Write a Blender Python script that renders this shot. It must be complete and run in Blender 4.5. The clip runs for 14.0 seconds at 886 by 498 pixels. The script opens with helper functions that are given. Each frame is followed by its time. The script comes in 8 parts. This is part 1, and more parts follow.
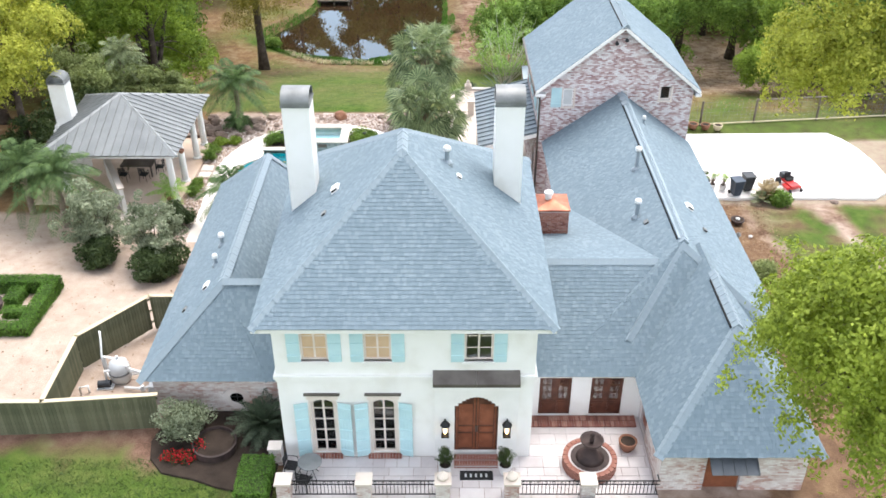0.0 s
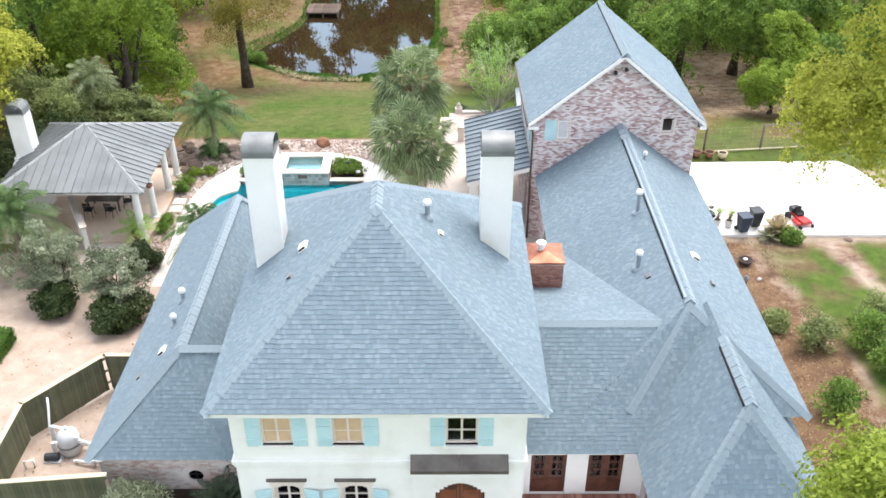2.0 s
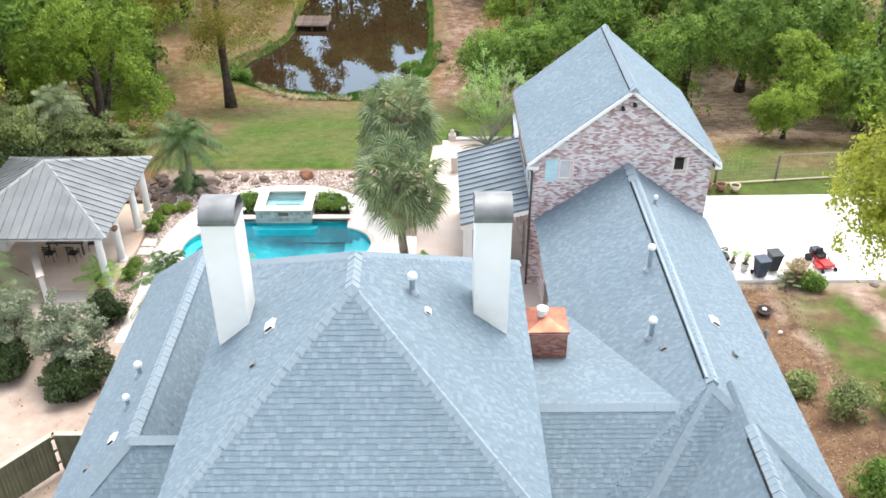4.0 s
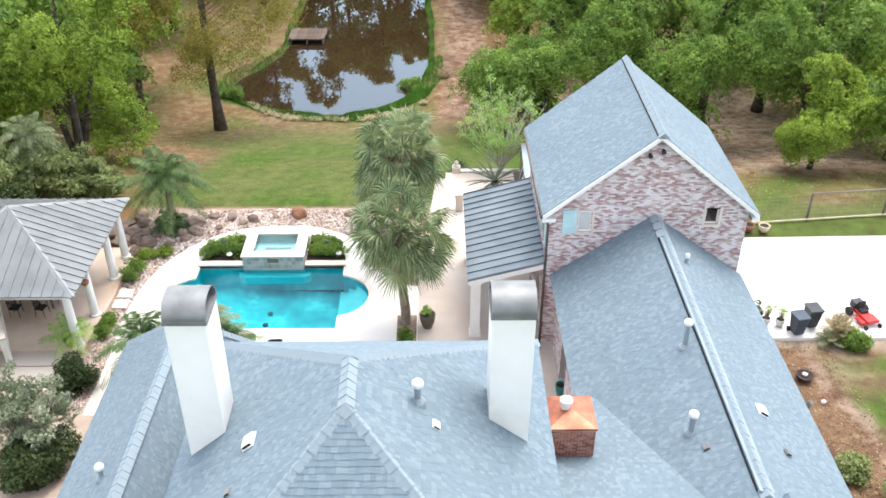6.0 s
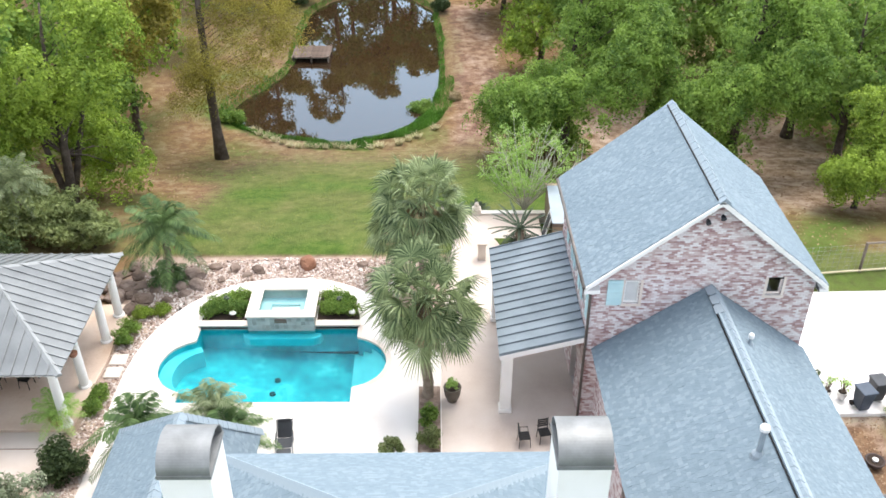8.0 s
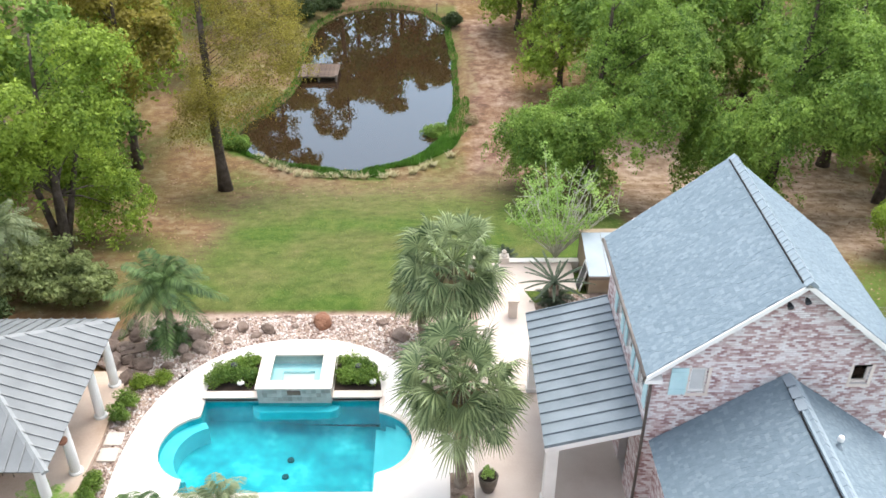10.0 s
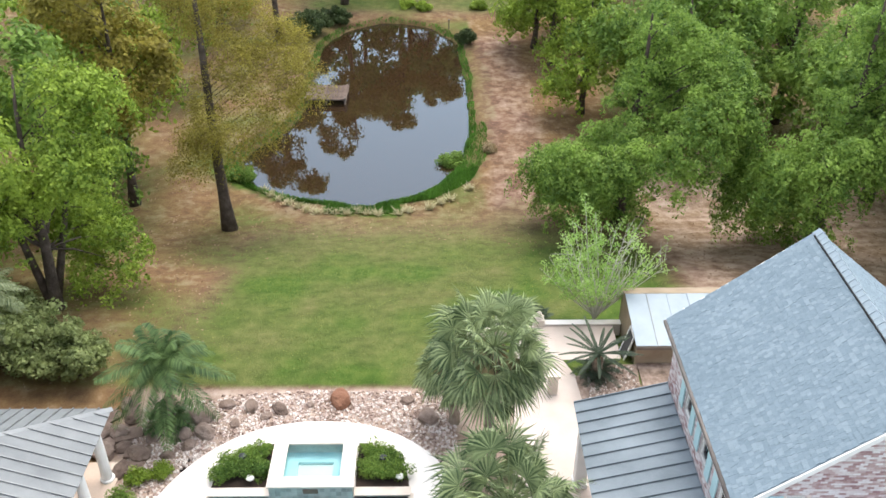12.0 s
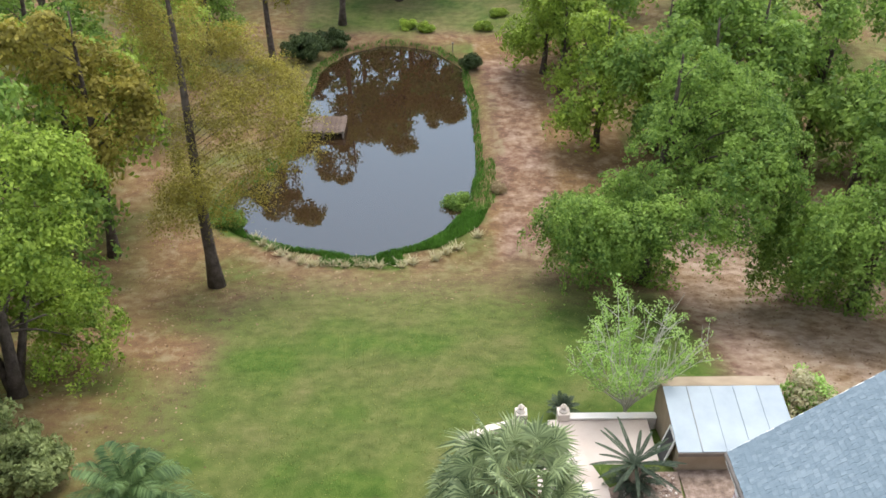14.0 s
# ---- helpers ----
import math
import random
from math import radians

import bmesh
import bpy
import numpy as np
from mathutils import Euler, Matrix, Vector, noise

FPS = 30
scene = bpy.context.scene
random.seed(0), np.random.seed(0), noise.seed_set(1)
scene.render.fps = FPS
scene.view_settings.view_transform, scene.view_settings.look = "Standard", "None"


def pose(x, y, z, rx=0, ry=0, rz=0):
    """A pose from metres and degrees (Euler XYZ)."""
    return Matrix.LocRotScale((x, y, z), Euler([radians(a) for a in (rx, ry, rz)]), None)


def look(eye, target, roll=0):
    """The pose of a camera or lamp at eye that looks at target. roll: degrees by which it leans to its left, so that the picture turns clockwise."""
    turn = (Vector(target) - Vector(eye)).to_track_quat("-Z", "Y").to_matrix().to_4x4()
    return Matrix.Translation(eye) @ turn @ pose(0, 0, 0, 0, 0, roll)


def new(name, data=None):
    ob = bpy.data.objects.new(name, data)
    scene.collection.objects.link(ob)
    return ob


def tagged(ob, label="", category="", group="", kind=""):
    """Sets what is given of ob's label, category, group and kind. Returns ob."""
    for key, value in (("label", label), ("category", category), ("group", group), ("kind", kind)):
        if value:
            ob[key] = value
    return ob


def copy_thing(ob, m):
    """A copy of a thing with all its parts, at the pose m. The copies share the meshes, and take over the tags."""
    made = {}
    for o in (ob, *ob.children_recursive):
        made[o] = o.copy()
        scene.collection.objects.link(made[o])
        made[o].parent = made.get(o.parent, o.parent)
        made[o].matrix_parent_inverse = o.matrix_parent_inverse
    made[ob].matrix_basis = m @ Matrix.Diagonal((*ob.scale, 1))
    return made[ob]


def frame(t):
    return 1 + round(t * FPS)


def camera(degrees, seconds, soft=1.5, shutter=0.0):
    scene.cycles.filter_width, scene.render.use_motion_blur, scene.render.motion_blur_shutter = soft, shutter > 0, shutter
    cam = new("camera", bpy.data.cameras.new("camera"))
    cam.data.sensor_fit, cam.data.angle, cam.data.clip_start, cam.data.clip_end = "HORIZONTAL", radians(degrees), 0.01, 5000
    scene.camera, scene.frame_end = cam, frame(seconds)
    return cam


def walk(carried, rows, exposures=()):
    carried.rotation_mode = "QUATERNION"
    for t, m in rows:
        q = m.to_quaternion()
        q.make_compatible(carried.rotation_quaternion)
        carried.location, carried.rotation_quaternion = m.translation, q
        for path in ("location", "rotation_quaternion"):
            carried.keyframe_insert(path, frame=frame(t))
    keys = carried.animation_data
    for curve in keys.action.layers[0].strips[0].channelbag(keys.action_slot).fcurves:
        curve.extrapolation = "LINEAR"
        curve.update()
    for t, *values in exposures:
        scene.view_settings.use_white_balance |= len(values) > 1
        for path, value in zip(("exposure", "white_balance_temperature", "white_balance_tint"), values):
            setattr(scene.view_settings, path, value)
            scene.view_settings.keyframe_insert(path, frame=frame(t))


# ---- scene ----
# level flight, gimbal pitched 33 degrees down
cam = camera(52.5, 14.0, soft=1.6)
METRES, EYE, TILT, LEAN, TURN = 35.0, 25.8, -33.0, 0.0, 0.0
ROWS = [
    (0.0, 0.0, 0.0, 0.0, -0.0, 0.0, -0.0),
    (0.5, 0.0047, 0.024, 0.0156, -0.02, 0.01, 0.03),
    (1.0, 0.0091, 0.048, 0.0313, -0.06, 0.02, 0.05),
    (1.5, 0.0134, 0.0722, 0.0467, -0.08, 0.04, 0.07),
    (2.0, 0.0177, 0.0968, 0.062, -0.11, 0.04, 0.08),
    (2.5, 0.022, 0.123, 0.0774, -0.14, 0.05, 0.09),
    (3.0, 0.0264, 0.1501, 0.0941, -0.19, 0.08, 0.14),
    (5.5, 0.0242, 0.2977, 0.1826, -0.38, -0.0, 0.27),
    (6.0, 0.0182, 0.3267, 0.2014, -0.4, -0.02, 0.27),
    (6.5, 0.0112, 0.3552, 0.2209, -0.41, -0.03, 0.29),
    (7.0, 0.0039, 0.3832, 0.2408, -0.42, -0.04, 0.28),
    (7.5, -0.0045, 0.4115, 0.26, -0.45, -0.03, 0.27),
    (8.0, -0.0135, 0.4393, 0.2791, -0.48, -0.03, 0.28),
    (10.5, -0.0594, 0.5845, 0.3745, -0.55, -0.02, 0.2),
    (11.0, -0.0689, 0.6155, 0.3949, -0.56, -0.03, 0.2),
    (11.5, -0.0777, 0.6476, 0.4157, -0.55, -0.04, 0.22),
    (12.0, -0.0868, 0.68, 0.4374, -0.56, -0.05, 0.24),
    (12.5, -0.0949, 0.7144, 0.4602, -0.56, -0.02, 0.28),
    (13.0, -0.0998, 0.7497, 0.4852, -0.58, -0.01, 0.3),
    (13.5, -0.1011, 0.7871, 0.5104, -0.61, 0.02, 0.31),
    (14.0, -0.0995, 0.8249, 0.5345, -0.64, 0.05, 0.38),
]

EXPO = (1.8, 1.82, 1.84, 1.74, 1.57)
walk(cam, [(t, pose(0, 0, EYE, TILT, LEAN, TURN) @ pose(METRES * x, METRES * y, METRES * z, 90 + pitch, roll, yaw)) for t, x, y, z, yaw, pitch, roll in ROWS],
     exposures=[(0.0, EXPO[0]), (3.0, EXPO[1]), (6.5, EXPO[2]), (11.0, EXPO[3]), (14.0, EXPO[4])])

# ---- light: a bright overcast sky with a weak, wide sun ----
SUN_EL, SUN_AZ = radians(68), radians(28)
world = bpy.data.worlds.new("world")
scene.world = world
world.use_nodes = True
wn, wl = world.node_tree.nodes, world.node_tree.links
sky = wn.new("ShaderNodeTexSky")
sky.sky_type, sky.sun_disc, sky.sun_elevation, sky.sun_rotation = "NISHITA", False, SUN_EL, SUN_AZ
sky.air_density, sky.dust_density, sky.ozone_density = 1.0, 1.0, 1.0
pale = wn.new("ShaderNodeHueSaturation")
pale.inputs["Saturation"].default_value = 0.37
wl.new(sky.outputs[0], pale.inputs["Color"])
wl.new(pale.outputs[0], wn["Background"].inputs["Color"])
wn["Background"].inputs["Strength"].default_value = 0.15
lamp = bpy.data.lights.new("sun", "SUN")
lamp.energy, lamp.angle, lamp.color = 1.15, radians(40), (1.0, 0.94, 0.86)
sun = new("sun", lamp)
sun.matrix_world = look((0, 0, 60), (0 - 60 * math.cos(SUN_EL) * math.sin(SUN_AZ), 0 - 60 * math.cos(SUN_EL) * math.cos(SUN_AZ), 60 - 60 * math.sin(SUN_EL)))

rng = np.random.default_rng(7)


# ---- materials ----
def surf(name, colors, scale=3.0, rough=0.8, bump=0.15, fine=40.0, island=0.0, metal=0.0, objrand=0.0, fine_amt=0.25, stops=None, spec=0.4, bump_dist=0.02, big_amt=1.0):
    """A surface with colour variation at two scales, optional variation by island or object, and a fine relief."""
    m = bpy.data.materials.new(name)
    m.use_nodes = True
    n, l = m.node_tree.nodes, m.node_tree.links
    b = n["Principled BSDF"]
    b.inputs["Roughness"].default_value, b.inputs["Metallic"].default_value = rough, metal
    b.inputs["Specular IOR Level"].default_value = spec
    tc = n.new("ShaderNodeTexCoord")
    big, small = n.new("ShaderNodeTexNoise"), n.new("ShaderNodeTexNoise")
    big.inputs["Scale"].default_value, big.inputs["Detail"].default_value = scale, 6.0
    small.inputs["Scale"].default_value, small.inputs["Detail"].default_value = fine, 4.0
    for t in (big, small):
        l.new(tc.outputs["Object"], t.inputs["Vector"])
    mix = n.new("ShaderNodeMath")
    mix.operation = "MULTIPLY_ADD"
    l.new(small.outputs["Fac"], mix.inputs[0])
    mix.inputs[1].default_value = fine_amt
    sub = n.new("ShaderNodeMath")
    sub.operation = "MULTIPLY_ADD"
    l.new(big.outputs["Fac"], sub.inputs[0])
    k_big = 1.6 * (1 - 0.6 * max(island, objrand)) * big_amt
    sub.inputs[1].default_value, sub.inputs[2].default_value = k_big, 0.5 - k_big / 2 - fine_amt / 2 - 0.5 * max(island, objrand)
    l.new(sub.outputs[0], mix.inputs[2])
    fac = mix.outputs[0]
    if island or objrand:
        add = n.new("ShaderNodeMath")
        add.operation = "MULTIPLY_ADD"
        if island:
            src = n.new("ShaderNodeNewGeometry").outputs["Random Per Island"]
        else:
            src = n.new("ShaderNodeObjectInfo").outputs["Random"]
        l.new(src, add.inputs[0])
        add.inputs[1].default_value = max(island, objrand)
        l.new(fac, add.inputs[2])
        fac = add.outputs[0]
    ramp = n.new("ShaderNodeValToRGB")
    k = len(colors)
    els = ramp.color_ramp.elements
    while len(els) < k:
        els.new(0.5)
    for i, c in enumerate(colors):
        els[i].position = stops[i] if stops else 0.15 + 0.7 * i / max(k - 1, 1)
        els[i].color = (*c, 1)
    l.new(fac, ramp.inputs[0])
    l.new(ramp.outputs[0], b.inputs["Base Color"])
    if bump:
        bp = n.new("ShaderNodeBump")
        bp.inputs["Strength"].default_value, bp.inputs["Distance"].default_value = bump, bump_dist
        l.new(small.outputs["Fac"], bp.inputs["Height"])
        l.new(bp.outputs[0], b.inputs["Normal"])
    return m


def leafy(name, dark, light, trans=0.42, rough=0.6, island=0.45, objrand=0.0):
    """Leaves: colour by leaf and by clump, some light passing through."""
    m = surf(name, [dark, tuple((a + b) / 2 for a, b in zip(dark, light)), light], scale=0.45, fine=2.5, fine_amt=0.5, rough=rough, bump=0, island=island, objrand=objrand, spec=0.25)
    n, l = m.node_tree.nodes, m.node_tree.links
    b, out = n["Principled BSDF"], n["Material Output"]
    tr, mx = n.new("ShaderNodeBsdfTranslucent"), n.new("ShaderNodeMixShader")
    l.new(b.inputs["Base Color"].links[0].from_socket, tr.inputs["Color"])
    mx.inputs[0].default_value = trans
    l.new(b.outputs[0], mx.inputs[1])
    l.new(tr.outputs[0], mx.inputs[2])
    l.new(mx.outputs[0], out.inputs["Surface"])
    return m


def water(name, tint, base, amount, rough, wave, wave_scale):
    """Water or glass: a tinted see-through body under a Fresnel gloss."""
    m = bpy.data.materials.new(name)
    m.use_nodes = True
    n, l = m.node_tree.nodes, m.node_tree.links
    b, out = n["Principled BSDF"], n["Material Output"]
    b.inputs["Base Color"].default_value = (*base, 1)
    b.inputs["Roughness"].default_value = 1.0
    b.inputs["Specular IOR Level"].default_value = 0.0
    tp, gl, fr = n.new("ShaderNodeBsdfTransparent"), n.new("ShaderNodeBsdfGlossy"), n.new("ShaderNodeFresnel")
    tp.inputs[0].default_value = (*tint, 1)
    gl.inputs["Roughness"].default_value = rough
    body, mx = n.new("ShaderNodeMixShader"), n.new("ShaderNodeMixShader")
    body.inputs[0].default_value = amount
    l.new(b.outputs[0], body.inputs[1])
    l.new(tp.outputs[0], body.inputs[2])
    l.new(fr.outputs[0], mx.inputs[0])
    l.new(body.outputs[0], mx.inputs[1])
    l.new(gl.outputs[0], mx.inputs[2])
    l.new(mx.outputs[0], out.inputs["Surface"])
    fr.inputs["IOR"].default_value = 1.45
    if wave:
        tc, nz, bp = n.new("ShaderNodeTexCoord"), n.new("ShaderNodeTexNoise"), n.new("ShaderNodeBump")
        nz.inputs["Scale"].default_value, nz.inputs["Detail"].default_value = wave_scale, 3.0
        l.new(tc.outputs["Object"], nz.inputs["Vector"])
        l.new(nz.outputs["Fac"], bp.inputs["Height"])
        bp.inputs["Strength"].default_value, bp.inputs["Distance"].default_value = wave, 0.05
        l.new(bp.outputs[0], gl.inputs["Normal"])
        l.new(bp.outputs[0], fr.inputs["Normal"])
    return m


# cut shingle edge, its dark tone also standing for the shadow under each course
SHADOWED_EDGE = surf("shingle_edge_with_shadow_line", [(0.05, 0.065, 0.078), (0.08, 0.1, 0.118)], scale=0.6, fine=50, rough=0.9, bump=0.2)
SHINGLE_TONES = [(0.138, 0.187, 0.222), (0.153, 0.204, 0.24), (0.16, 0.212, 0.249), (0.179, 0.232, 0.269), (0.202, 0.257, 0.294)]
SHINGLE_STOPS = [0.18, 0.42, 0.62, 0.7, 0.9]
SHINGLE = surf("slate_blue_shingle", SHINGLE_TONES, scale=0.5, fine=60, rough=0.8, bump=0.3, island=0.6, stops=SHINGLE_STOPS, big_amt=0.5)
UNDERLAY = surf("roof_felt", [(0.12, 0.16, 0.19), (0.16, 0.205, 0.235)], scale=0.8, fine=30)
CAP = surf("ridge_shingle", [(0.19, 0.242, 0.28), (0.24, 0.295, 0.332), (0.29, 0.345, 0.38)], scale=1.0, fine=50, bump=0.3, island=0.5)
STUCCO = surf("white_stucco", [(0.72, 0.7, 0.65), (0.82, 0.81, 0.78), (0.86, 0.85, 0.83)], scale=0.7, fine=35, rough=0.9, bump=0.25)
TRIM = surf("white_paint", [(0.74, 0.73, 0.7), (0.84, 0.83, 0.81)], scale=1.2, fine=50, rough=0.55, bump=0.06)
CREAM = surf("cream_trim_paint", [(0.66, 0.57, 0.5), (0.75, 0.67, 0.61)], scale=2, fine=50, rough=0.5, bump=0.05)
BRICK_TONES = [(0.33, 0.2, 0.2), (0.46, 0.32, 0.31), (0.58, 0.47, 0.465), (0.66, 0.6, 0.6), (0.74, 0.71, 0.715)]
BRICK = surf("old_brick", BRICK_TONES, scale=1.6, fine=45, rough=0.92, bump=0.5, big_amt=0.9, island=0.8, stops=[0.1, 0.3, 0.46, 0.62, 0.85])
BRICK_WASH = surf("whitewashed_brick", [(0.38, 0.2, 0.16), (0.52, 0.39, 0.34), (0.63, 0.55, 0.51), (0.72, 0.67, 0.63)], scale=0.9, fine=30, rough=0.92, bump=0.5, island=0.45, stops=[0.15, 0.36, 0.55, 0.8])
BRICK_RED = surf("red_brick", [(0.17, 0.065, 0.048), (0.27, 0.11, 0.08), (0.38, 0.2, 0.155)], scale=1.5, fine=40, rough=0.9, bump=0.4, island=0.7)
MORTAR = surf("pale_mortar", [(0.44, 0.4, 0.39), (0.56, 0.52, 0.51)], scale=1.0, fine=50, rough=0.95, bump=0.4)
SHUTTER = surf("pale_blue_paint", [(0.42, 0.62, 0.66), (0.52, 0.72, 0.75)], scale=1.5, fine=40, rough=0.6, bump=0.08)
MAHOGANY = surf("dark_mahogany", [(0.05, 0.018, 0.012), (0.1, 0.038, 0.024), (0.14, 0.055, 0.032)], scale=2.5, fine=25, rough=0.35, bump=0.1)
REDWOOD = surf("orange_brown_wood", [(0.16, 0.05, 0.025), (0.26, 0.09, 0.045)], scale=2.5, fine=25, rough=0.45, bump=0.1)
COPPER = surf("weathered_copper", [(0.2, 0.07, 0.045), (0.36, 0.13, 0.075), (0.5, 0.22, 0.14)], scale=1.6, fine=18, rough=0.5, metal=0.45, bump=0.05)
ZINC = surf("dull_zinc_sheet", [(0.125, 0.135, 0.14), (0.165, 0.177, 0.181), (0.205, 0.217, 0.219)], scale=0.7, fine=14, rough=0.6, metal=0.2, bump=0.03)
BLUEZINC = surf("blue_grey_sheet", [(0.12, 0.15, 0.172), (0.165, 0.2, 0.224), (0.2, 0.238, 0.264)], scale=0.7, fine=14, rough=0.5, metal=0.2, bump=0.03)
HIPZINC = surf("pale_hip_flashing", [(0.22, 0.23, 0.23), (0.29, 0.302, 0.3)], scale=1.0, fine=14, rough=0.55, metal=0.2, bump=0.03)
GALV = surf("galvanised_sheet", [(0.22, 0.265, 0.3), (0.29, 0.34, 0.375)], scale=0.8, fine=14, rough=0.55, metal=0.15, bump=0.03)
CAPMETAL = surf("grey_chimney_metal", [(0.15, 0.155, 0.155), (0.2, 0.207, 0.207), (0.26, 0.268, 0.268)], scale=1.5, fine=20, rough=0.5, metal=0.3, bump=0.04)
CANOPY = surf("charcoal_sheet", [(0.06, 0.068, 0.078), (0.1, 0.11, 0.122)], scale=1.5, fine=18, rough=0.55, metal=0.2, bump=0.03)
BRONZE = surf("brown_grey_canopy_metal", [(0.1, 0.085, 0.075), (0.17, 0.15, 0.135)], scale=1.5, fine=18, rough=0.5, metal=0.4, bump=0.03)
IRON = surf("black_iron", [(0.012, 0.012, 0.013), (0.03, 0.03, 0.032)], scale=3, fine=40, rough=0.5, metal=0.4, bump=0.1)
RUSTY = surf("dark_rusty_iron", [(0.03, 0.02, 0.018), (0.07, 0.045, 0.04)], scale=3, fine=30, rough=0.7, bump=0.2)
PAVER = surf("limestone_paver", [(0.5, 0.45, 0.44), (0.6, 0.55, 0.54), (0.67, 0.63, 0.62)], scale=0.9, fine=25, rough=0.8, bump=0.15, objrand=0.35)
DECK = surf("pale_deck_concrete", [(0.66, 0.6, 0.54), (0.74, 0.69, 0.64), (0.78, 0.74, 0.7)], scale=0.35, fine=20, rough=0.85, bump=0.1)
WALKWAY = surf("weathered_path_concrete", [(0.42, 0.34, 0.29), (0.52, 0.44, 0.385), (0.58, 0.51, 0.46)], scale=0.4, fine=18, rough=0.88, bump=0.15)
DRIVE = surf("bleached_drive_concrete", [(0.68, 0.65, 0.62), (0.77, 0.75, 0.73)], scale=0.25, fine=14, rough=0.9, bump=0.1)
PATIO = surf("tan_stained_concrete", [(0.47, 0.34, 0.25), (0.62, 0.48, 0.38), (0.72, 0.6, 0.5)], scale=0.5, fine=12, rough=0.75, bump=0.1)
COPING = surf("cream_stone_coping", [(0.55, 0.47, 0.4), (0.68, 0.61, 0.54)], scale=1.5, fine=30, rough=0.75, bump=0.15, objrand=0.3)
PLASTER = surf("aqua_pool_plaster", [(0.015, 0.24, 0.28), (0.03, 0.35, 0.39), (0.06, 0.46, 0.5), (0.3, 0.74, 0.75)], scale=0.62, fine=2.4, fine_amt=0.55, rough=0.7, bump=0.05, stops=[0.2, 0.42, 0.6, 0.88])
SPA_PLASTER = surf("pale_spa_plaster", [(0.4, 0.6, 0.63), (0.55, 0.72, 0.74)], scale=1.5, fine=20, rough=0.7, bump=0.05)
TILE = surf("mottled_stone_tile", [(0.25, 0.24, 0.22), (0.42, 0.4, 0.37), (0.55, 0.53, 0.5)], scale=2, fine=25, rough=0.6, bump=0.2, objrand=0.5)
POOLWATER = water("pool_water", (0.22, 0.86, 0.92), (0.0, 0.24, 0.3), 0.86, 0.03, 0.25, 1.4)
POOLWATER.node_tree.nodes["Fresnel"].inputs["IOR"].default_value = 1.28
SPAWATER = water("spa_water", (0.75, 0.95, 0.96), (0.05, 0.36, 0.42), 0.92, 0.03, 0.2, 3.0)
PONDWATER = water("pond_water", (0.1, 0.07, 0.04), (0.035, 0.02, 0.01), 0.1, 0.012, 0.05, 0.8)
PONDWATER.node_tree.nodes["Glossy BSDF"].inputs["Color"].default_value = (0.7, 0.88, 1.0, 1)
PONDWATER.node_tree.nodes["Fresnel"].inputs["IOR"].default_value = 1.85
GLASS = water("window_glass", (0.9, 0.92, 0.92), (0.02, 0.02, 0.02), 0.95, 0.02, 0, 1)
CURTAIN = surf("tan_blind", [(0.55, 0.38, 0.24), (0.64, 0.46, 0.3)], scale=2, fine=30, rough=0.9)
GLOW = surf("dim_room_interior", [(0.06, 0.045, 0.035), (0.1, 0.08, 0.06)], scale=1, fine=10, rough=0.9)
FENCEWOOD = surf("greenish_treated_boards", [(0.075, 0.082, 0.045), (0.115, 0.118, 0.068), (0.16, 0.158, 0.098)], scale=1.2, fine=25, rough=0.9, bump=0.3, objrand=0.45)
FENCECAP = surf("fresh_pine_rail", [(0.5, 0.42, 0.28), (0.6, 0.52, 0.37)], scale=1.5, fine=30, rough=0.85, bump=0.15)
OLDWOOD = surf("grey_weathered_planks", [(0.1, 0.08, 0.065), (0.17, 0.14, 0.115), (0.23, 0.2, 0.17)], scale=1.2, fine=25, rough=0.92, bump=0.3, objrand=0.5)
BARK = surf("dark_ridged_bark", [(0.035, 0.026, 0.02), (0.075, 0.057, 0.045), (0.12, 0.095, 0.08)], scale=2.5, fine=14, rough=0.95, bump=0.8, fine_amt=0.6, bump_dist=0.06)
PALMBARK = surf("grey_palm_trunk", [(0.12, 0.09, 0.065), (0.22, 0.175, 0.135), (0.3, 0.25, 0.2)], scale=2.5, fine=16, rough=0.95, bump=0.7, fine_amt=0.6, bump_dist=0.05)
LEAF = leafy("mid_green_leaves", (0.07, 0.142, 0.028), (0.31, 0.45, 0.09), trans=0.5)
LEAF_LIME = leafy("fresh_lime_leaves", (0.095, 0.165, 0.02), (0.38, 0.5, 0.075), trans=0.47)
LEAF_YELLOW = leafy("yellow_green_leaves", (0.22, 0.255, 0.03), (0.6, 0.6, 0.1), trans=0.42)
LEAF_GOLD = leafy("ochre_spring_foliage", (0.14, 0.125, 0.022), (0.38, 0.33, 0.062))
LEAF_DARK = leafy("dark_evergreen_leaves", (0.025, 0.045, 0.015), (0.1, 0.14, 0.05))
LEAF_OLIVE = leafy("silvery_olive_leaves", (0.13, 0.16, 0.09), (0.4, 0.44, 0.3))
LEAF_THICKET = leafy("dull_green_thicket_leaves", (0.13, 0.165, 0.06), (0.38, 0.44, 0.18), trans=0.5)
LEAF_BOX = leafy("clipped_box_leaves", (0.05, 0.12, 0.018), (0.19, 0.35, 0.06))
LEAF_PALE = leafy("pale_willowy_leaves", (0.18, 0.34, 0.06), (0.5, 0.68, 0.22), trans=0.5)
TWIG = surf("pale_grey_twigs", [(0.32, 0.3, 0.25), (0.5, 0.48, 0.42)], scale=2.5, fine=16, rough=0.9, bump=0.2)
FROND = leafy("fan_palm_fronds", (0.1, 0.14, 0.06), (0.4, 0.45, 0.26))
FAN = leafy("fan_palm_leaves", (0.036, 0.066, 0.024), (0.33, 0.395, 0.19), island=0.6, trans=0.3, rough=0.45)
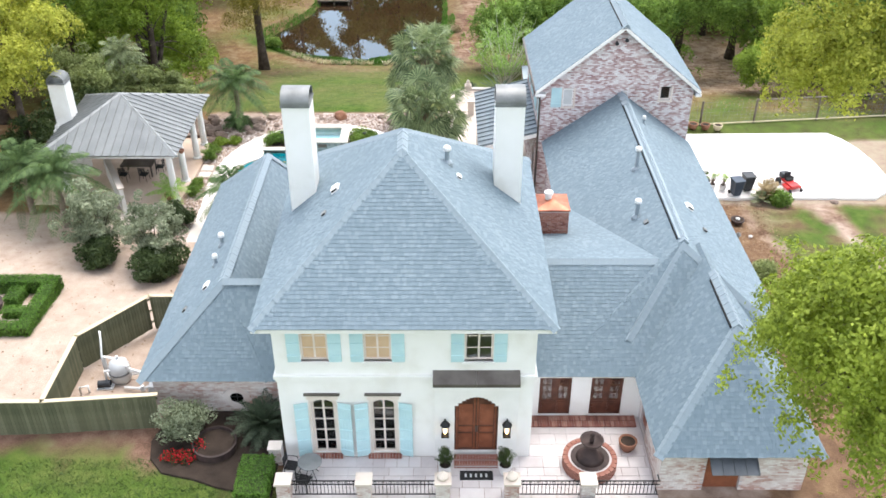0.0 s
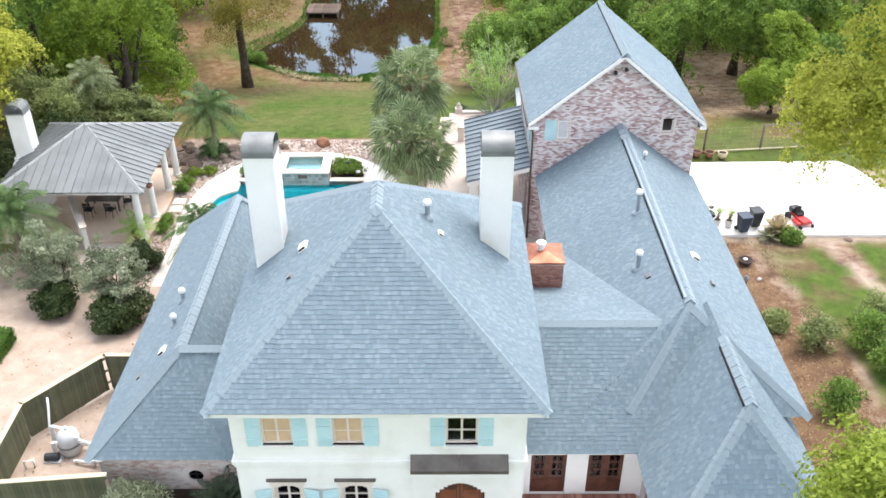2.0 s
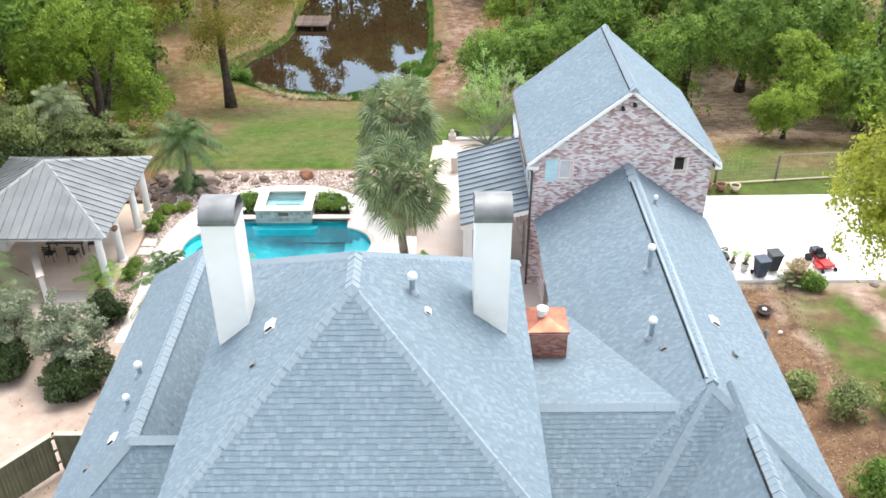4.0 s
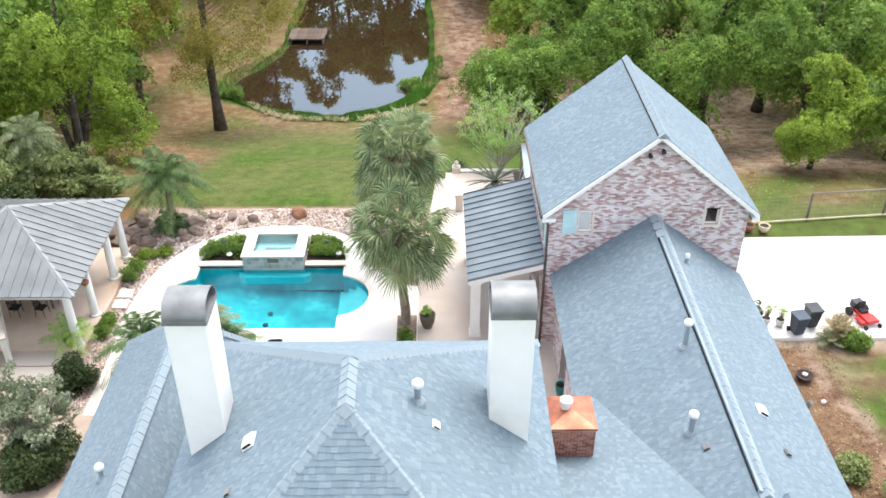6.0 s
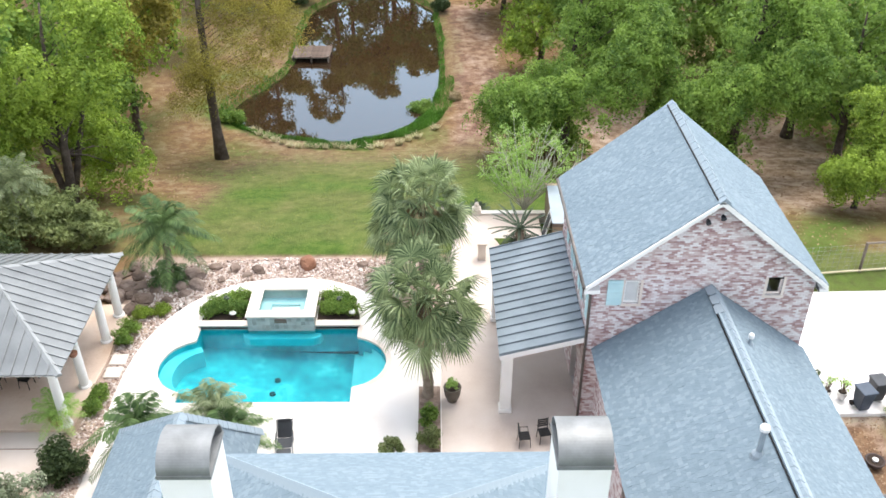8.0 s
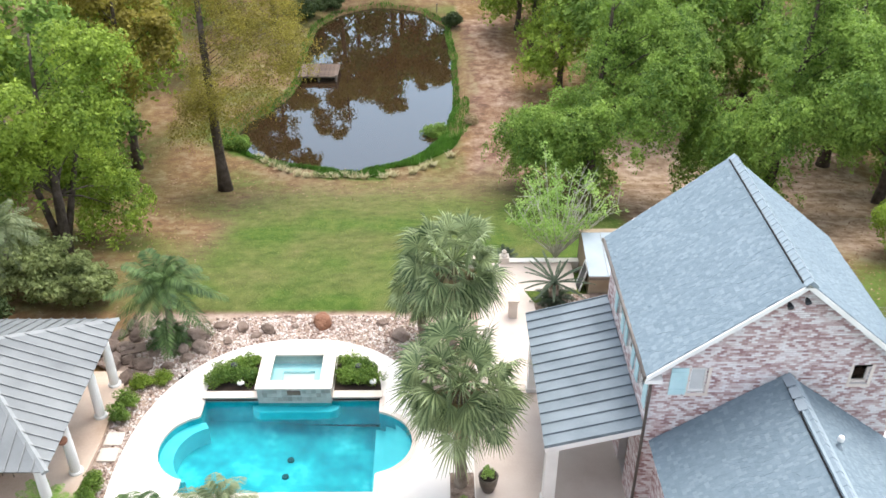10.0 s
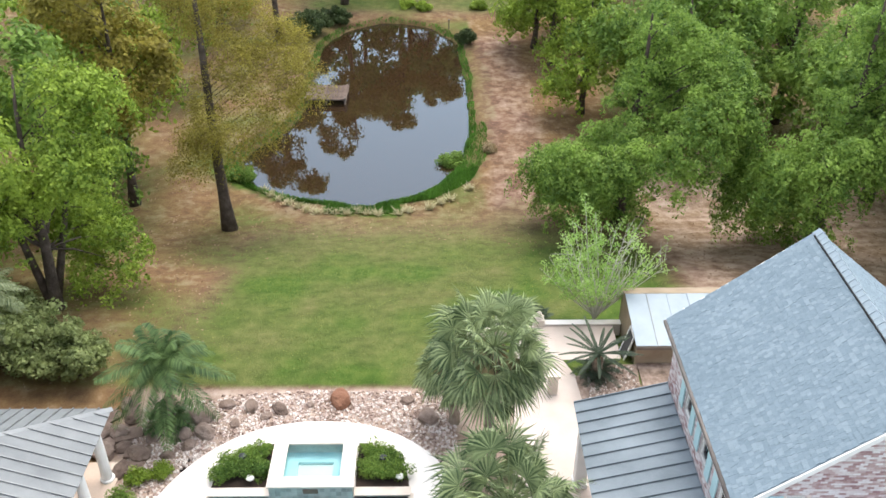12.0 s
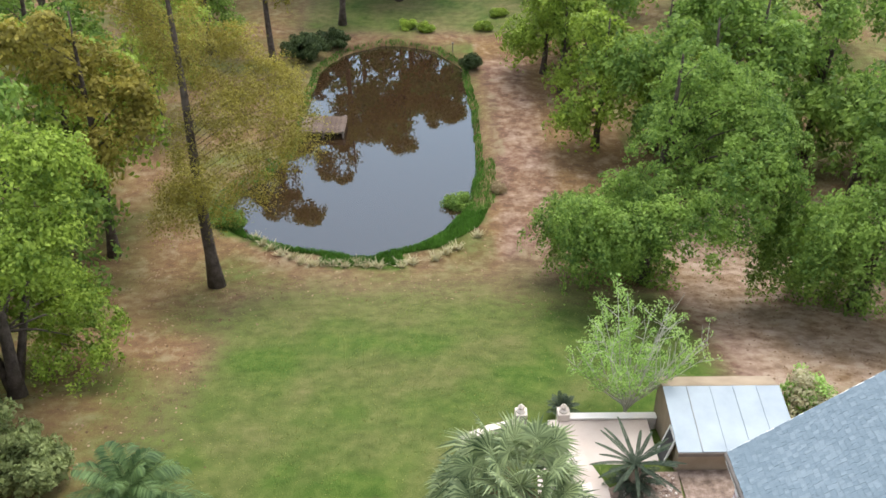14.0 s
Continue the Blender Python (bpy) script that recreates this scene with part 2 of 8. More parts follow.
FAN_DRY = leafy("dead_fan_palm_leaves", (0.22, 0.16, 0.08), (0.5, 0.41, 0.25), island=0.0, objrand=0.5)
LEAF_NEAR = leafy("young_sycamore_leaves", (0.14, 0.195, 0.022), (0.43, 0.51, 0.075), trans=0.42)
FROND_BLUE = leafy("feather_palm_fronds", (0.028, 0.062, 0.02), (0.16, 0.245, 0.085), trans=0.3)
FROND_DRY = leafy("straw_coloured_fronds", (0.22, 0.16, 0.08), (0.5, 0.41, 0.25))
SAGO = leafy("dark_sago_fronds", (0.02, 0.035, 0.022), (0.11, 0.145, 0.09))
BUD = leafy("red_azalea_petals", (0.4, 0.01, 0.015), (0.75, 0.04, 0.06))
# front lawn blades, darker than the rear ones to include tree shade
SHADEDBLADE = leafy("shade_toned_grass_blades", (0.045, 0.08, 0.018), (0.11, 0.16, 0.04))
LAWNBLADE = leafy("lawn_blades", (0.12, 0.16, 0.035), (0.24, 0.26, 0.08), trans=0.5)
REED = leafy("bank_grass_blades", (0.04, 0.11, 0.015), (0.14, 0.3, 0.045))
STRAW = leafy("straw_tufts", (0.4, 0.36, 0.2), (0.62, 0.58, 0.38))
ROCK = surf("brown_field_stone", [(0.1, 0.07, 0.055), (0.2, 0.145, 0.115), (0.3, 0.235, 0.2)], scale=1.5, fine=14, rough=0.95, bump=0.6, objrand=0.4, bump_dist=0.05)
REDROCK = surf("rust_red_boulder", [(0.16, 0.07, 0.04), (0.28, 0.14, 0.085)], scale=1.5, fine=14, rough=0.95, bump=0.6, bump_dist=0.05)
PEBBLE = surf("mixed_river_pebbles", [(0.22, 0.15, 0.12), (0.42, 0.32, 0.27), (0.55, 0.46, 0.41), (0.68, 0.62, 0.57)], scale=1.0, fine=40, rough=0.85, bump=0.1, island=0.8)
LITTER = surf("dry_leaf_litter", [(0.1, 0.058, 0.03), (0.2, 0.125, 0.07), (0.34, 0.24, 0.155)], scale=1.0, fine=30, rough=0.95, bump=0, island=0.8)
CLAY = surf("terracotta", [(0.2, 0.09, 0.055), (0.32, 0.15, 0.095)], scale=2, fine=30, rough=0.85, bump=0.15)
GLAZE = surf("brown_glazed_jar", [(0.07, 0.055, 0.04), (0.14, 0.115, 0.09)], scale=2, fine=20, rough=0.4, bump=0.08)
WHITEPOT = surf("white_ceramic", [(0.6, 0.59, 0.57), (0.72, 0.71, 0.7)], scale=2, fine=30, rough=0.45, bump=0.03)
PLASTIC = surf("charcoal_plastic", [(0.02, 0.023, 0.028), (0.04, 0.045, 0.052)], scale=2, fine=40, rough=0.5, bump=0.04)
BLUEBIN = surf("navy_plastic", [(0.03, 0.045, 0.07), (0.05, 0.07, 0.1)], scale=2, fine=40, rough=0.5, bump=0.04)
REDPAINT = surf("red_enamel", [(0.42, 0.02, 0.02), (0.55, 0.035, 0.03)], scale=2, fine=30, rough=0.3, bump=0.02)
GREYPAINT = surf("light_grey_enamel", [(0.5, 0.51, 0.51), (0.62, 0.63, 0.63)], scale=2, fine=30, rough=0.4, bump=0.02)
PVC = surf("white_pvc", [(0.68, 0.68, 0.67), (0.78, 0.78, 0.77)], scale=3, fine=40, rough=0.4, bump=0.03)
RUBBER = surf("black_rubber", [(0.012, 0.012, 0.012), (0.025, 0.025, 0.025)], scale=4, fine=40, rough=0.85, bump=0.1)
SOIL = surf("dark_bed_soil", [(0.02, 0.013, 0.009), (0.05, 0.034, 0.024)], scale=2, fine=25, rough=0.98, bump=0.6, bump_dist=0.05)
PEBBLE_SOIL = surf("stony_brown_soil", [(0.1, 0.07, 0.05), (0.22, 0.16, 0.125), (0.36, 0.28, 0.23)], scale=3, fine=18, rough=0.98, bump=0.7, fine_amt=0.7, bump_dist=0.05)
TEAL = surf("teal_glaze", [(0.02, 0.16, 0.15), (0.035, 0.24, 0.22)], scale=2, fine=25, rough=0.3)
LIT = bpy.data.materials.new("warm_lantern_flame")
LIT.use_nodes = True
LIT.node_tree.nodes["Principled BSDF"].inputs["Emission Color"].default_value = (1.0, 0.6, 0.25, 1)
LIT.node_tree.nodes["Principled BSDF"].inputs["Emission Strength"].default_value = 4.0


# ---- geometry helpers ----
class G:
    """Vertices and faces of one mesh in the making."""

    def __init__(self):
        self.v, self.f = [], []

    def add(self, vs, fs):
        k = len(self.v)
        self.v.extend([tuple(p) for p in vs])
        self.f.extend([tuple(i + k for i in q) for q in fs])
        return self

    def box(self, x0, y0, z0, x1, y1, z1, m=None):
        vs = [Vector((x, y, z)) for z in (z0, z1) for y in (y0, y1) for x in (x0, x1)]
        if m is not None:
            vs = [m @ p for p in vs]
        return self.add(vs, [(0, 2, 3, 1), (4, 5, 7, 6), (0, 1, 5, 4), (2, 6, 7, 3), (0, 4, 6, 2), (1, 3, 7, 5)])

    def quad(self, a, b, c, d):
        return self.add([a, b, c, d], [(0, 1, 2, 3)])

    def tube(self, pts, radii, n=8, caps=True):
        pts = [Vector(p) for p in pts]
        if not isinstance(radii, (list, tuple)):
            radii = [radii] * len(pts)
        vs, fs = [], []
        side = None
        for i, p in enumerate(pts):
            d = (pts[min(i + 1, len(pts) - 1)] - pts[max(i - 1, 0)]).normalized()
            if side is None:
                side = d.orthogonal().normalized()
            side = (side - d * side.dot(d)).normalized()
            up = d.cross(side)
            for k in range(n):
                a = 2 * math.pi * k / n
                vs.append(p + (side * math.cos(a) + up * math.sin(a)) * radii[i])
        for i in range(len(pts) - 1):
            for k in range(n):
                a, b = i * n + k, i * n + (k + 1) % n
                fs.append((a, b, b + n, a + n))
        if caps:
            fs.append(tuple(range(n))[::-1])
            fs.append(tuple((len(pts) - 1) * n + k for k in range(n)))
        return self.add(vs, fs)

    def lathe(self, prof, n=20, at=(0, 0, 0)):
        """prof: (radius, height) from bottom to top."""
        vs, fs = [], []
        for r, z in prof:
            for k in range(n):
                a = 2 * math.pi * k / n
                vs.append((at[0] + r * math.cos(a), at[1] + r * math.sin(a), at[2] + z))
        for i in range(len(prof) - 1):
            for k in range(n):
                a, b = i * n + k, i * n + (k + 1) % n
                fs.append((a, b, b + n, a + n))
        fs.append(tuple(range(n))[::-1])
        fs.append(tuple((len(prof) - 1) * n + k for k in range(n)))
        return self.add(vs, fs)

    def prism(self, poly, z0, z1):
        n = len(poly)
        vs = [(x, y, z0) for x, y in poly] + [(x, y, z1) for x, y in poly]
        fs = [tuple(range(n))[::-1], tuple(range(n, 2 * n))] + [(i, (i + 1) % n, n + (i + 1) % n, n + i) for i in range(n)]
        return self.add(vs, fs)

    def slab(self, poly3, thick):
        """A planar polygon in space given thickness downwards along its normal."""
        ps = [Vector(p) for p in poly3]
        nrm = (ps[1] - ps[0]).cross(ps[2] - ps[0]).normalized()
        n = len(ps)
        vs = ps + [p - nrm * thick for p in ps]
        return self.add(vs, [tuple(range(n)), tuple(range(n, 2 * n))[::-1]] + [(i, n + i, n + (i + 1) % n, (i + 1) % n) for i in range(n)])


ORIGIN = {}


def thing(name, at=(0, 0, 0), label="", category="", group="", kind="", local=False):
    ob = new(name)
    ob.empty_display_size = 0.2
    ob.location = at
    ORIGIN[ob.name] = Vector((0, 0, 0)) if local else Vector(at)
    return tagged(ob, label, category, group, kind)


def mesh_of(name, g, material, smooth=False):
    me = bpy.data.meshes.new(name)
    me.from_pydata([tuple(p) for p in g.v], [], g.f)
    me.materials.append(material)
    if smooth:
        me.polygons.foreach_set("use_smooth", [True] * len(me.polygons))
    me.update()
    return me


def part(name, g, material, parent=None, label="", smooth=False, bevel=0.0, kind="", category=""):
    ob = new(name, mesh_of(name, g, material, smooth))
    if parent is not None:
        ob.parent = parent
        ob.location = -ORIGIN.get(parent.name, Vector((0, 0, 0)))
        ORIGIN[ob.name] = Vector((0, 0, 0))
    if bevel:
        b = ob.modifiers.new("bevel", "BEVEL")
        b.width, b.segments, b.limit_method = bevel, 2, "ANGLE"
    return tagged(ob, label, category, "", kind)


def place(name, mesh, parent, m):
    """One more piece on shared mesh data."""
    ob = new(name, mesh)
    ob.parent = parent
    ob.matrix_basis = Matrix.Translation(-ORIGIN.get(parent.name, Vector((0, 0, 0)))) @ m
    return ob


def lerp(v, pts):
    return float(np.interp(v, [p[0] for p in pts], [p[1] for p in pts]))


def smooth(a, b, v):
    v = min(max((v - a) / (b - a), 0.0), 1.0)
    return v * v * (3 - 2 * v)


# ---- ground ----
LEFT_BANK = [(83.4, -8.6), (84.3, -12.2), (86, -15.4), (88.5, -17.8), (91, -18.0), (93.5, -17.0), (97, -15.2), (101, -14.2), (110, -14.5), (116, -14.3), (120.5, -12.5), (123.5, -8.5)]
RIGHT_BANK = [(83.4, -7.6), (84.3, -5.2), (87, -2.6), (91.5, -0.7), (98, 0.1), (106, 0.0), (117, -0.6), (121.5, -3.0), (123.5, -7.0)]
SLOPE = [(-400, 0.75), (30, 0.75), (41, -0.02), (55.5, -0.04), (58, -0.1), (60, -0.45), (78, -5.4), (82, -6.35), (86, -6.55), (120, -6.4), (200, -6.2), (900, -3)]


def pond_depth(x, y):
    """How far inside the pond's bank; negative outside."""
    d = min(x - lerp(y, LEFT_BANK), lerp(y, RIGHT_BANK) - x, (y - 83.4) * 1.2, (123.5 - y) * 1.2)
    return d + 0.35 * noise.noise((x * 0.35, y * 0.35, 3.0))


def ground_z(x, y):
    z = lerp(y, SLOPE)
    if 70 < y < 135 and -30 < x < 12:
        z -= 1.5 * smooth(-0.9, 1.6, pond_depth(x, y))
    if x < -15.5:
        z += 0.35 * smooth(-15.5, -24, x) * smooth(55, 62, y)
    if 15.3 < x < 26.6 and 44 < y < 54.5:
        z -= 0.1
    z += 0.06 * noise.noise((x * 0.25, y * 0.25, 0.0)) * (1 if y > 57 or x < -13 or x > 15 else 0.2)
    if abs(x) > 150 or y > 300 or y < -60:
        z += 2.5 * noise.noise((x * 0.01, y * 0.01, 5.0))
    return z


def axis(core0, core1, step, far0, far1):
    core = list(np.arange(core0, core1 + 1e-6, step))
    lo, hi, s = [], [], step
    v = core[0]
    while v > far0:
        s *= 1.35
        v -= s
        lo.append(v)
    v, s = core[-1], step
    while v < far1:
        s *= 1.35
        v += s
        hi.append(v)
    return lo[::-1] + core + hi


def zones(x, y):
    """Weights of sand, grass and leaf litter; what is left is dark mulch. And how lush the grass is."""
    n1 = noise.noise((x * 0.22, y * 0.22, 9.0))
    n2 = noise.noise((x * 0.8, y * 0.8, 4.0))
    sand = grass = litter = 0.0
    lush = 0.5
    if y < 26.4 and x < -5.5:
        grass = (1 - 0.9 * smooth(22.6, 24.2, y + 0.9 * n2 - 1.2 * smooth(-11, -12.5, x))) * min(1.0, 0.92 + 0.4 * n1 + 0.3 * n2)
        sand = 0.25 * max(0, n2) * smooth(23, 24, y)
        # high lush gives the darkest green, painting tree shade onto the front lawn
        lush = 0.85 + 0.3 * n1
    elif y < 22:
        grass, lush = 1.0, 0.8
    elif y < 56 and x < -11 and y < 43.5:
        sand = 1.0 - 0.15 * max(0, n2)
        litter = 0.2 * max(0, n1)
    elif y < 55.5 and x > 12:
        # east side: mulch bed, a ragged sandy edge, a strip of grass, then a bare sandy track
        edge = 17.4 + 0.9 * n1 + 0.35 * n2 + 0.09 * (40 - y) * (1 if y < 40 else 0.3)
        g = smooth(edge - 0.2, edge + 0.9, x)
        track = max(0.0, 1 - abs(x - (21.4 + 0.15 * (44 - y)) - 0.5 * n1) / 1.2)
        rim = max(0.0, 1 - abs(x - edge - 0.2) / 0.7)
        grass = g * max(0.0, 0.66 - 0.8 * track + 0.35 * n1 + 0.75 * n2)
        sand = max(track * (0.75 + 0.7 * n2), 0.75 * rim * (0.6 + 0.8 * n2), g * max(0, -0.6 * n1 - 0.05))
        lush = 0.85 + 0.3 * n1
        litter = 0.45 * (1 - g) + 0.3 * g
        if y > 44.8:
            sand, grass = (0.7, 0.3) if y < 53 else (0.2, 0.8)
    elif y < 57:
        sand = 0.6
        litter = 0.2
        if x > 12:
            grass, sand, litter = 0.9, 0.0, 0.1
        if x < -16:
            litter, sand = 0.7, 0.1
    else:
        lawn = smooth(-18, -12.5, x + 1.8 * n1) * (1 - smooth(8, 14, x + 1.5 * n1)) * (1 - smooth(74, 86, y + 4 * n1 + 0.1 * abs(x + 3)))
        east = smooth(0.3, 2.0, x) * smooth(72, 80, y)
        bank = (1 - 0.7 * smooth(88, 92, y)) * smooth(-2.7, -1.9, pond_depth(x, y) + 0.5 * n2) if 75 < y < 130 else 0.0
        far = smooth(122, 128, y + n1) * (1 - smooth(9, 13, x)) * smooth(-20, -15, x)
        grass = max(lawn, far, 0.95 * bank)
        path = smooth(0.6, 1.8, x) * (1 - smooth(4.5, 6.5, x)) * smooth(76, 82, y + n2) * (1 - smooth(116, 122, y))
        litter = (1 - grass) * (0.75 + 0.2 * n1 - 0.4 * path)
        sand = (1 - grass) * (0.12 + 0.2 * n2) + 0.08 * path + 0.12 * smooth(80, 82.5, y) * (1 - smooth(84, 87, y)) * smooth(-18, -14, x) * (1 - smooth(0, 3, x))
        if x < 0.5 and pond_depth(x, y) < 0:
            grass = max(grass, 0.42 + 0.5 * n1 + 0.15 * n2)
        bare = smooth(9, 12, x) * (1 - smooth(28, 33, x)) * smooth(61, 66, y) * (1 - smooth(88, 94, y))
        if x > 12 and y > 57:
            grass = max(grass, 0.5 + 0.5 * n1)
        grass *= 1 - 0.85 * bare
        sand += 0.3 * bare
        lush = 0.68 + 0.6 * n1 + 0.25 * n2 - 0.25 * far + 0.2 * smooth(0, 6, x) * lawn - 0.45 * smooth(70, 78, y) * (1 - far) + 0.9 * bank
    return max(0, min(1, sand)), max(0, min(1, grass)), max(0, min(1, litter)), max(0, min(1, lush))


def ground_material():
    m = bpy.data.materials.new("garden_ground")
    m.use_nodes = True
    n, l = m.node_tree.nodes, m.node_tree.links
    b = n["Principled BSDF"]
    b.inputs["Roughness"].default_value, b.inputs["Specular IOR Level"].default_value = 0.97, 0.15
    tc = n.new("ShaderNodeTexCoord")
    at = n.new("ShaderNodeAttribute")
    at.attribute_name = "zone"
    sp = n.new("ShaderNodeSeparateColor")
    l.new(at.outputs["Color"], sp.inputs[0])

    def noise_node(scale, detail=6.0, rough=0.6):
        t = n.new("ShaderNodeTexNoise")
        t.inputs["Scale"].default_value, t.inputs["Detail"].default_value, t.inputs["Roughness"].default_value = scale, detail, rough
        l.new(tc.outputs["Object"], t.inputs["Vector"])
        return t.outputs["Fac"]

    def ramp(fac, cols, pos):
        r = n.new("ShaderNodeValToRGB")
        while len(r.color_ramp.elements) < len(cols):
            r.color_ramp.elements.new(0.5)
        for e, c, p in zip(r.color_ramp.elements, cols, pos):
            e.position, e.color = p, (*c, 1)
        l.new(fac, r.inputs[0])
        return r.outputs[0]

    def mixc(fac, a, c):
        x = n.new("ShaderNodeMix")
        x.data_type = "RGBA"
        l.new(fac, x.inputs["Factor"])
        l.new(a, x.inputs["A"])
        l.new(c, x.inputs["B"])
        return x.outputs["Result"]

    def soft(weight, nz, width=0.35):
        # a ragged edge: the weight pushed by noise, then steepened
        a = n.new("ShaderNodeMath")
        a.operation = "MULTIPLY_ADD"
        l.new(nz, a.inputs[0])
        a.inputs[1].default_value = 0.9
        l.new(weight, a.inputs[2])
        r = n.new("ShaderNodeMapRange")
        r.inputs["From Min"].default_value, r.inputs["From Max"].default_value = 0.95 - width, 0.95 + width
        l.new(a.outputs[0], r.inputs["Value"])
        return r.outputs[0]

    mid, fine, coarse = noise_node(1.3), noise_node(22.0, 5.0, 0.7), noise_node(0.3)
    both = n.new("ShaderNodeMath")
    both.operation = "MULTIPLY_ADD"
    l.new(fine, both.inputs[0])
    both.inputs[1].default_value = 0.7
    l.new(mid, both.inputs[2])
    grain = n.new("ShaderNodeMath")
    grain.operation = "SUBTRACT"
    l.new(both.outputs[0], grain.inputs[0])
    grain.inputs[1].default_value = 0.35
    g = grain.outputs[0]
    mulch = ramp(g, [(0.1, 0.058, 0.04), (0.18, 0.105, 0.074), (0.27, 0.175, 0.132)], [0.3, 0.5, 0.75])
    sandc = ramp(g, [(0.36, 0.27, 0.21), (0.44, 0.345, 0.28), (0.5, 0.41, 0.345)], [0.25, 0.5, 0.75])
    litter = ramp(g, [(0.12, 0.07, 0.028), (0.175, 0.108, 0.045), (0.26, 0.17, 0.085)], [0.28, 0.5, 0.75])
    dry = ramp(g, [(0.088, 0.086, 0.03), (0.13, 0.121, 0.046), (0.188, 0.162, 0.076)], [0.28, 0.5, 0.75])
    green = ramp(g, [(0.036, 0.075, 0.01), (0.064, 0.108, 0.018), (0.108, 0.145, 0.03)], [0.28, 0.5, 0.75])
    lush = soft(at.outputs["Alpha"], coarse, 0.45)
    grass = mixc(lush, dry, green)
    c = mixc(soft(sp.outputs[2], mid), mulch, litter)
    c = mixc(soft(sp.outputs[0], mid), c, sandc)
    c = mixc(soft(sp.outputs[1], mid), c, grass)
    l.new(c, b.inputs["Base Color"])
    bp = n.new("ShaderNodeBump")
    bp.inputs["Strength"].default_value, bp.inputs["Distance"].default_value = 0.7, 0.06
    l.new(fine, bp.inputs["Height"])
    l.new(bp.outputs[0], b.inputs["Normal"])
    return m


def build_ground():
    xs, ys = axis(-32, 32, 0.55, -2500, 2500), axis(14, 132, 0.55, -2500, 2600)
    vs = [(x, y, ground_z(x, y)) for y in ys for x in xs]
    w = len(xs)
    fs = [(j * w + i, j * w + i + 1, (j + 1) * w + i + 1, (j + 1) * w + i) for j in range(len(ys) - 1) for i in range(w - 1)]
    # the pool's pit is cut out of the sheet
    def pit(q):
        x = sum(vs[i][0] for i in q) / 4
        y = sum(vs[i][1] for i in q) / 4
        return -13.0 < x < -2.2 and 45.3 < y < 53.2
    me = bpy.data.meshes.new("ground")
    me.from_pydata(vs, [], [q for q in fs if not pit(q)])
    col = me.color_attributes.new("zone", "FLOAT_COLOR", "POINT")
    col.data.foreach_set("color", [c for x, y, z in vs for c in zones(x, y)])
    me.polygons.foreach_set("use_smooth", [True] * len(me.polygons))
    me.materials.append(ground_material())
    return tagged(new("ground", me), "garden ground of lawn, sand, mulch and leaf litter sloping to a pond", "ground", "", "structure")


build_ground()
pw = G()
py = list(np.arange(82.0, 125.1, 1.0))
for a, b in zip(py, py[1:]):
    pw.quad((lerp(a, LEFT_BANK) - 2, a, -6.95), (lerp(a, RIGHT_BANK) + 2, a, -6.95), (lerp(b, RIGHT_BANK) + 2, b, -6.95), (lerp(b, LEFT_BANK) - 2, b, -6.95))
part("water", pw, PONDWATER, label="still brown pond reflecting trees and pale sky", kind="structure", category="pond")


# ---- roofs, walls and openings ----
def roof_face(g, poly, keep=None, exposure=0.15, width=0.125):
    """Shingle courses over a convex planar face whose first edge is the eave. keep(k, p): pieces to be built singly; they are returned."""
    ps = [Vector(p) for p in poly]
    u = (ps[1] - ps[0]).normalized()
    nrm = u.cross(ps[2] - ps[0]).normalized()
    if nrm.z < 0:
        nrm = -nrm
    v = nrm.cross(u).normalized()
    if v.z < 0:
        v = -v
    flat = [((p - ps[0]).dot(u), (p - ps[0]).dot(v)) for p in ps]
    top = max(b for a, b in flat)
    single = []
    k = 0
    while k * exposure < top - 0.03:
        lo = k * exposure
        hi = min(lo + exposure + 0.05, top)
        mid = min(lo + exposure * 0.5, top - 0.01)
        cuts = []
        for (a0, b0), (a1, b1) in zip(flat, flat[1:] + flat[:1]):
            if (b0 - mid) * (b1 - mid) < 0:
                cuts.append(a0 + (a1 - a0) * (mid - b0) / (b1 - b0))
        if len(cuts) >= 2:
            x, end = min(cuts), max(cuts)
            x0 = x
            x -= rng.uniform(0, width)
            while x < end - 0.02:
                w = width * rng.uniform(0.7, 1.3)
                a, b = max(x, x0), min(x + w, end)
                if b - a > 0.04:
                    lift = 0.022 + 0.01 * rng.random()
                    base = ps[0] + u * a + v * (lo + rng.uniform(-0.012, 0.012))
                    if keep is not None and keep(k, base) and b - a > width * 0.6:
                        single.append((base, u, v, nrm, b - a - 0.002, lift))
                    else:
                        d = b - a - 0.002
                        p0, p1 = base + nrm * lift, base + u * d + nrm * lift
                        p2, p3 = base + u * d + v * (hi - lo) + nrm * 0.012, base + v * (hi - lo) + nrm * 0.012
                        g.add([base, base + u * d, p1, p0, p2, p3], [(0, 1, 2, 3), (3, 2, 4, 5), (0, 3, 5), (1, 4, 2)])
                x += w
        k += 1
    return single


CAP_LINES = []


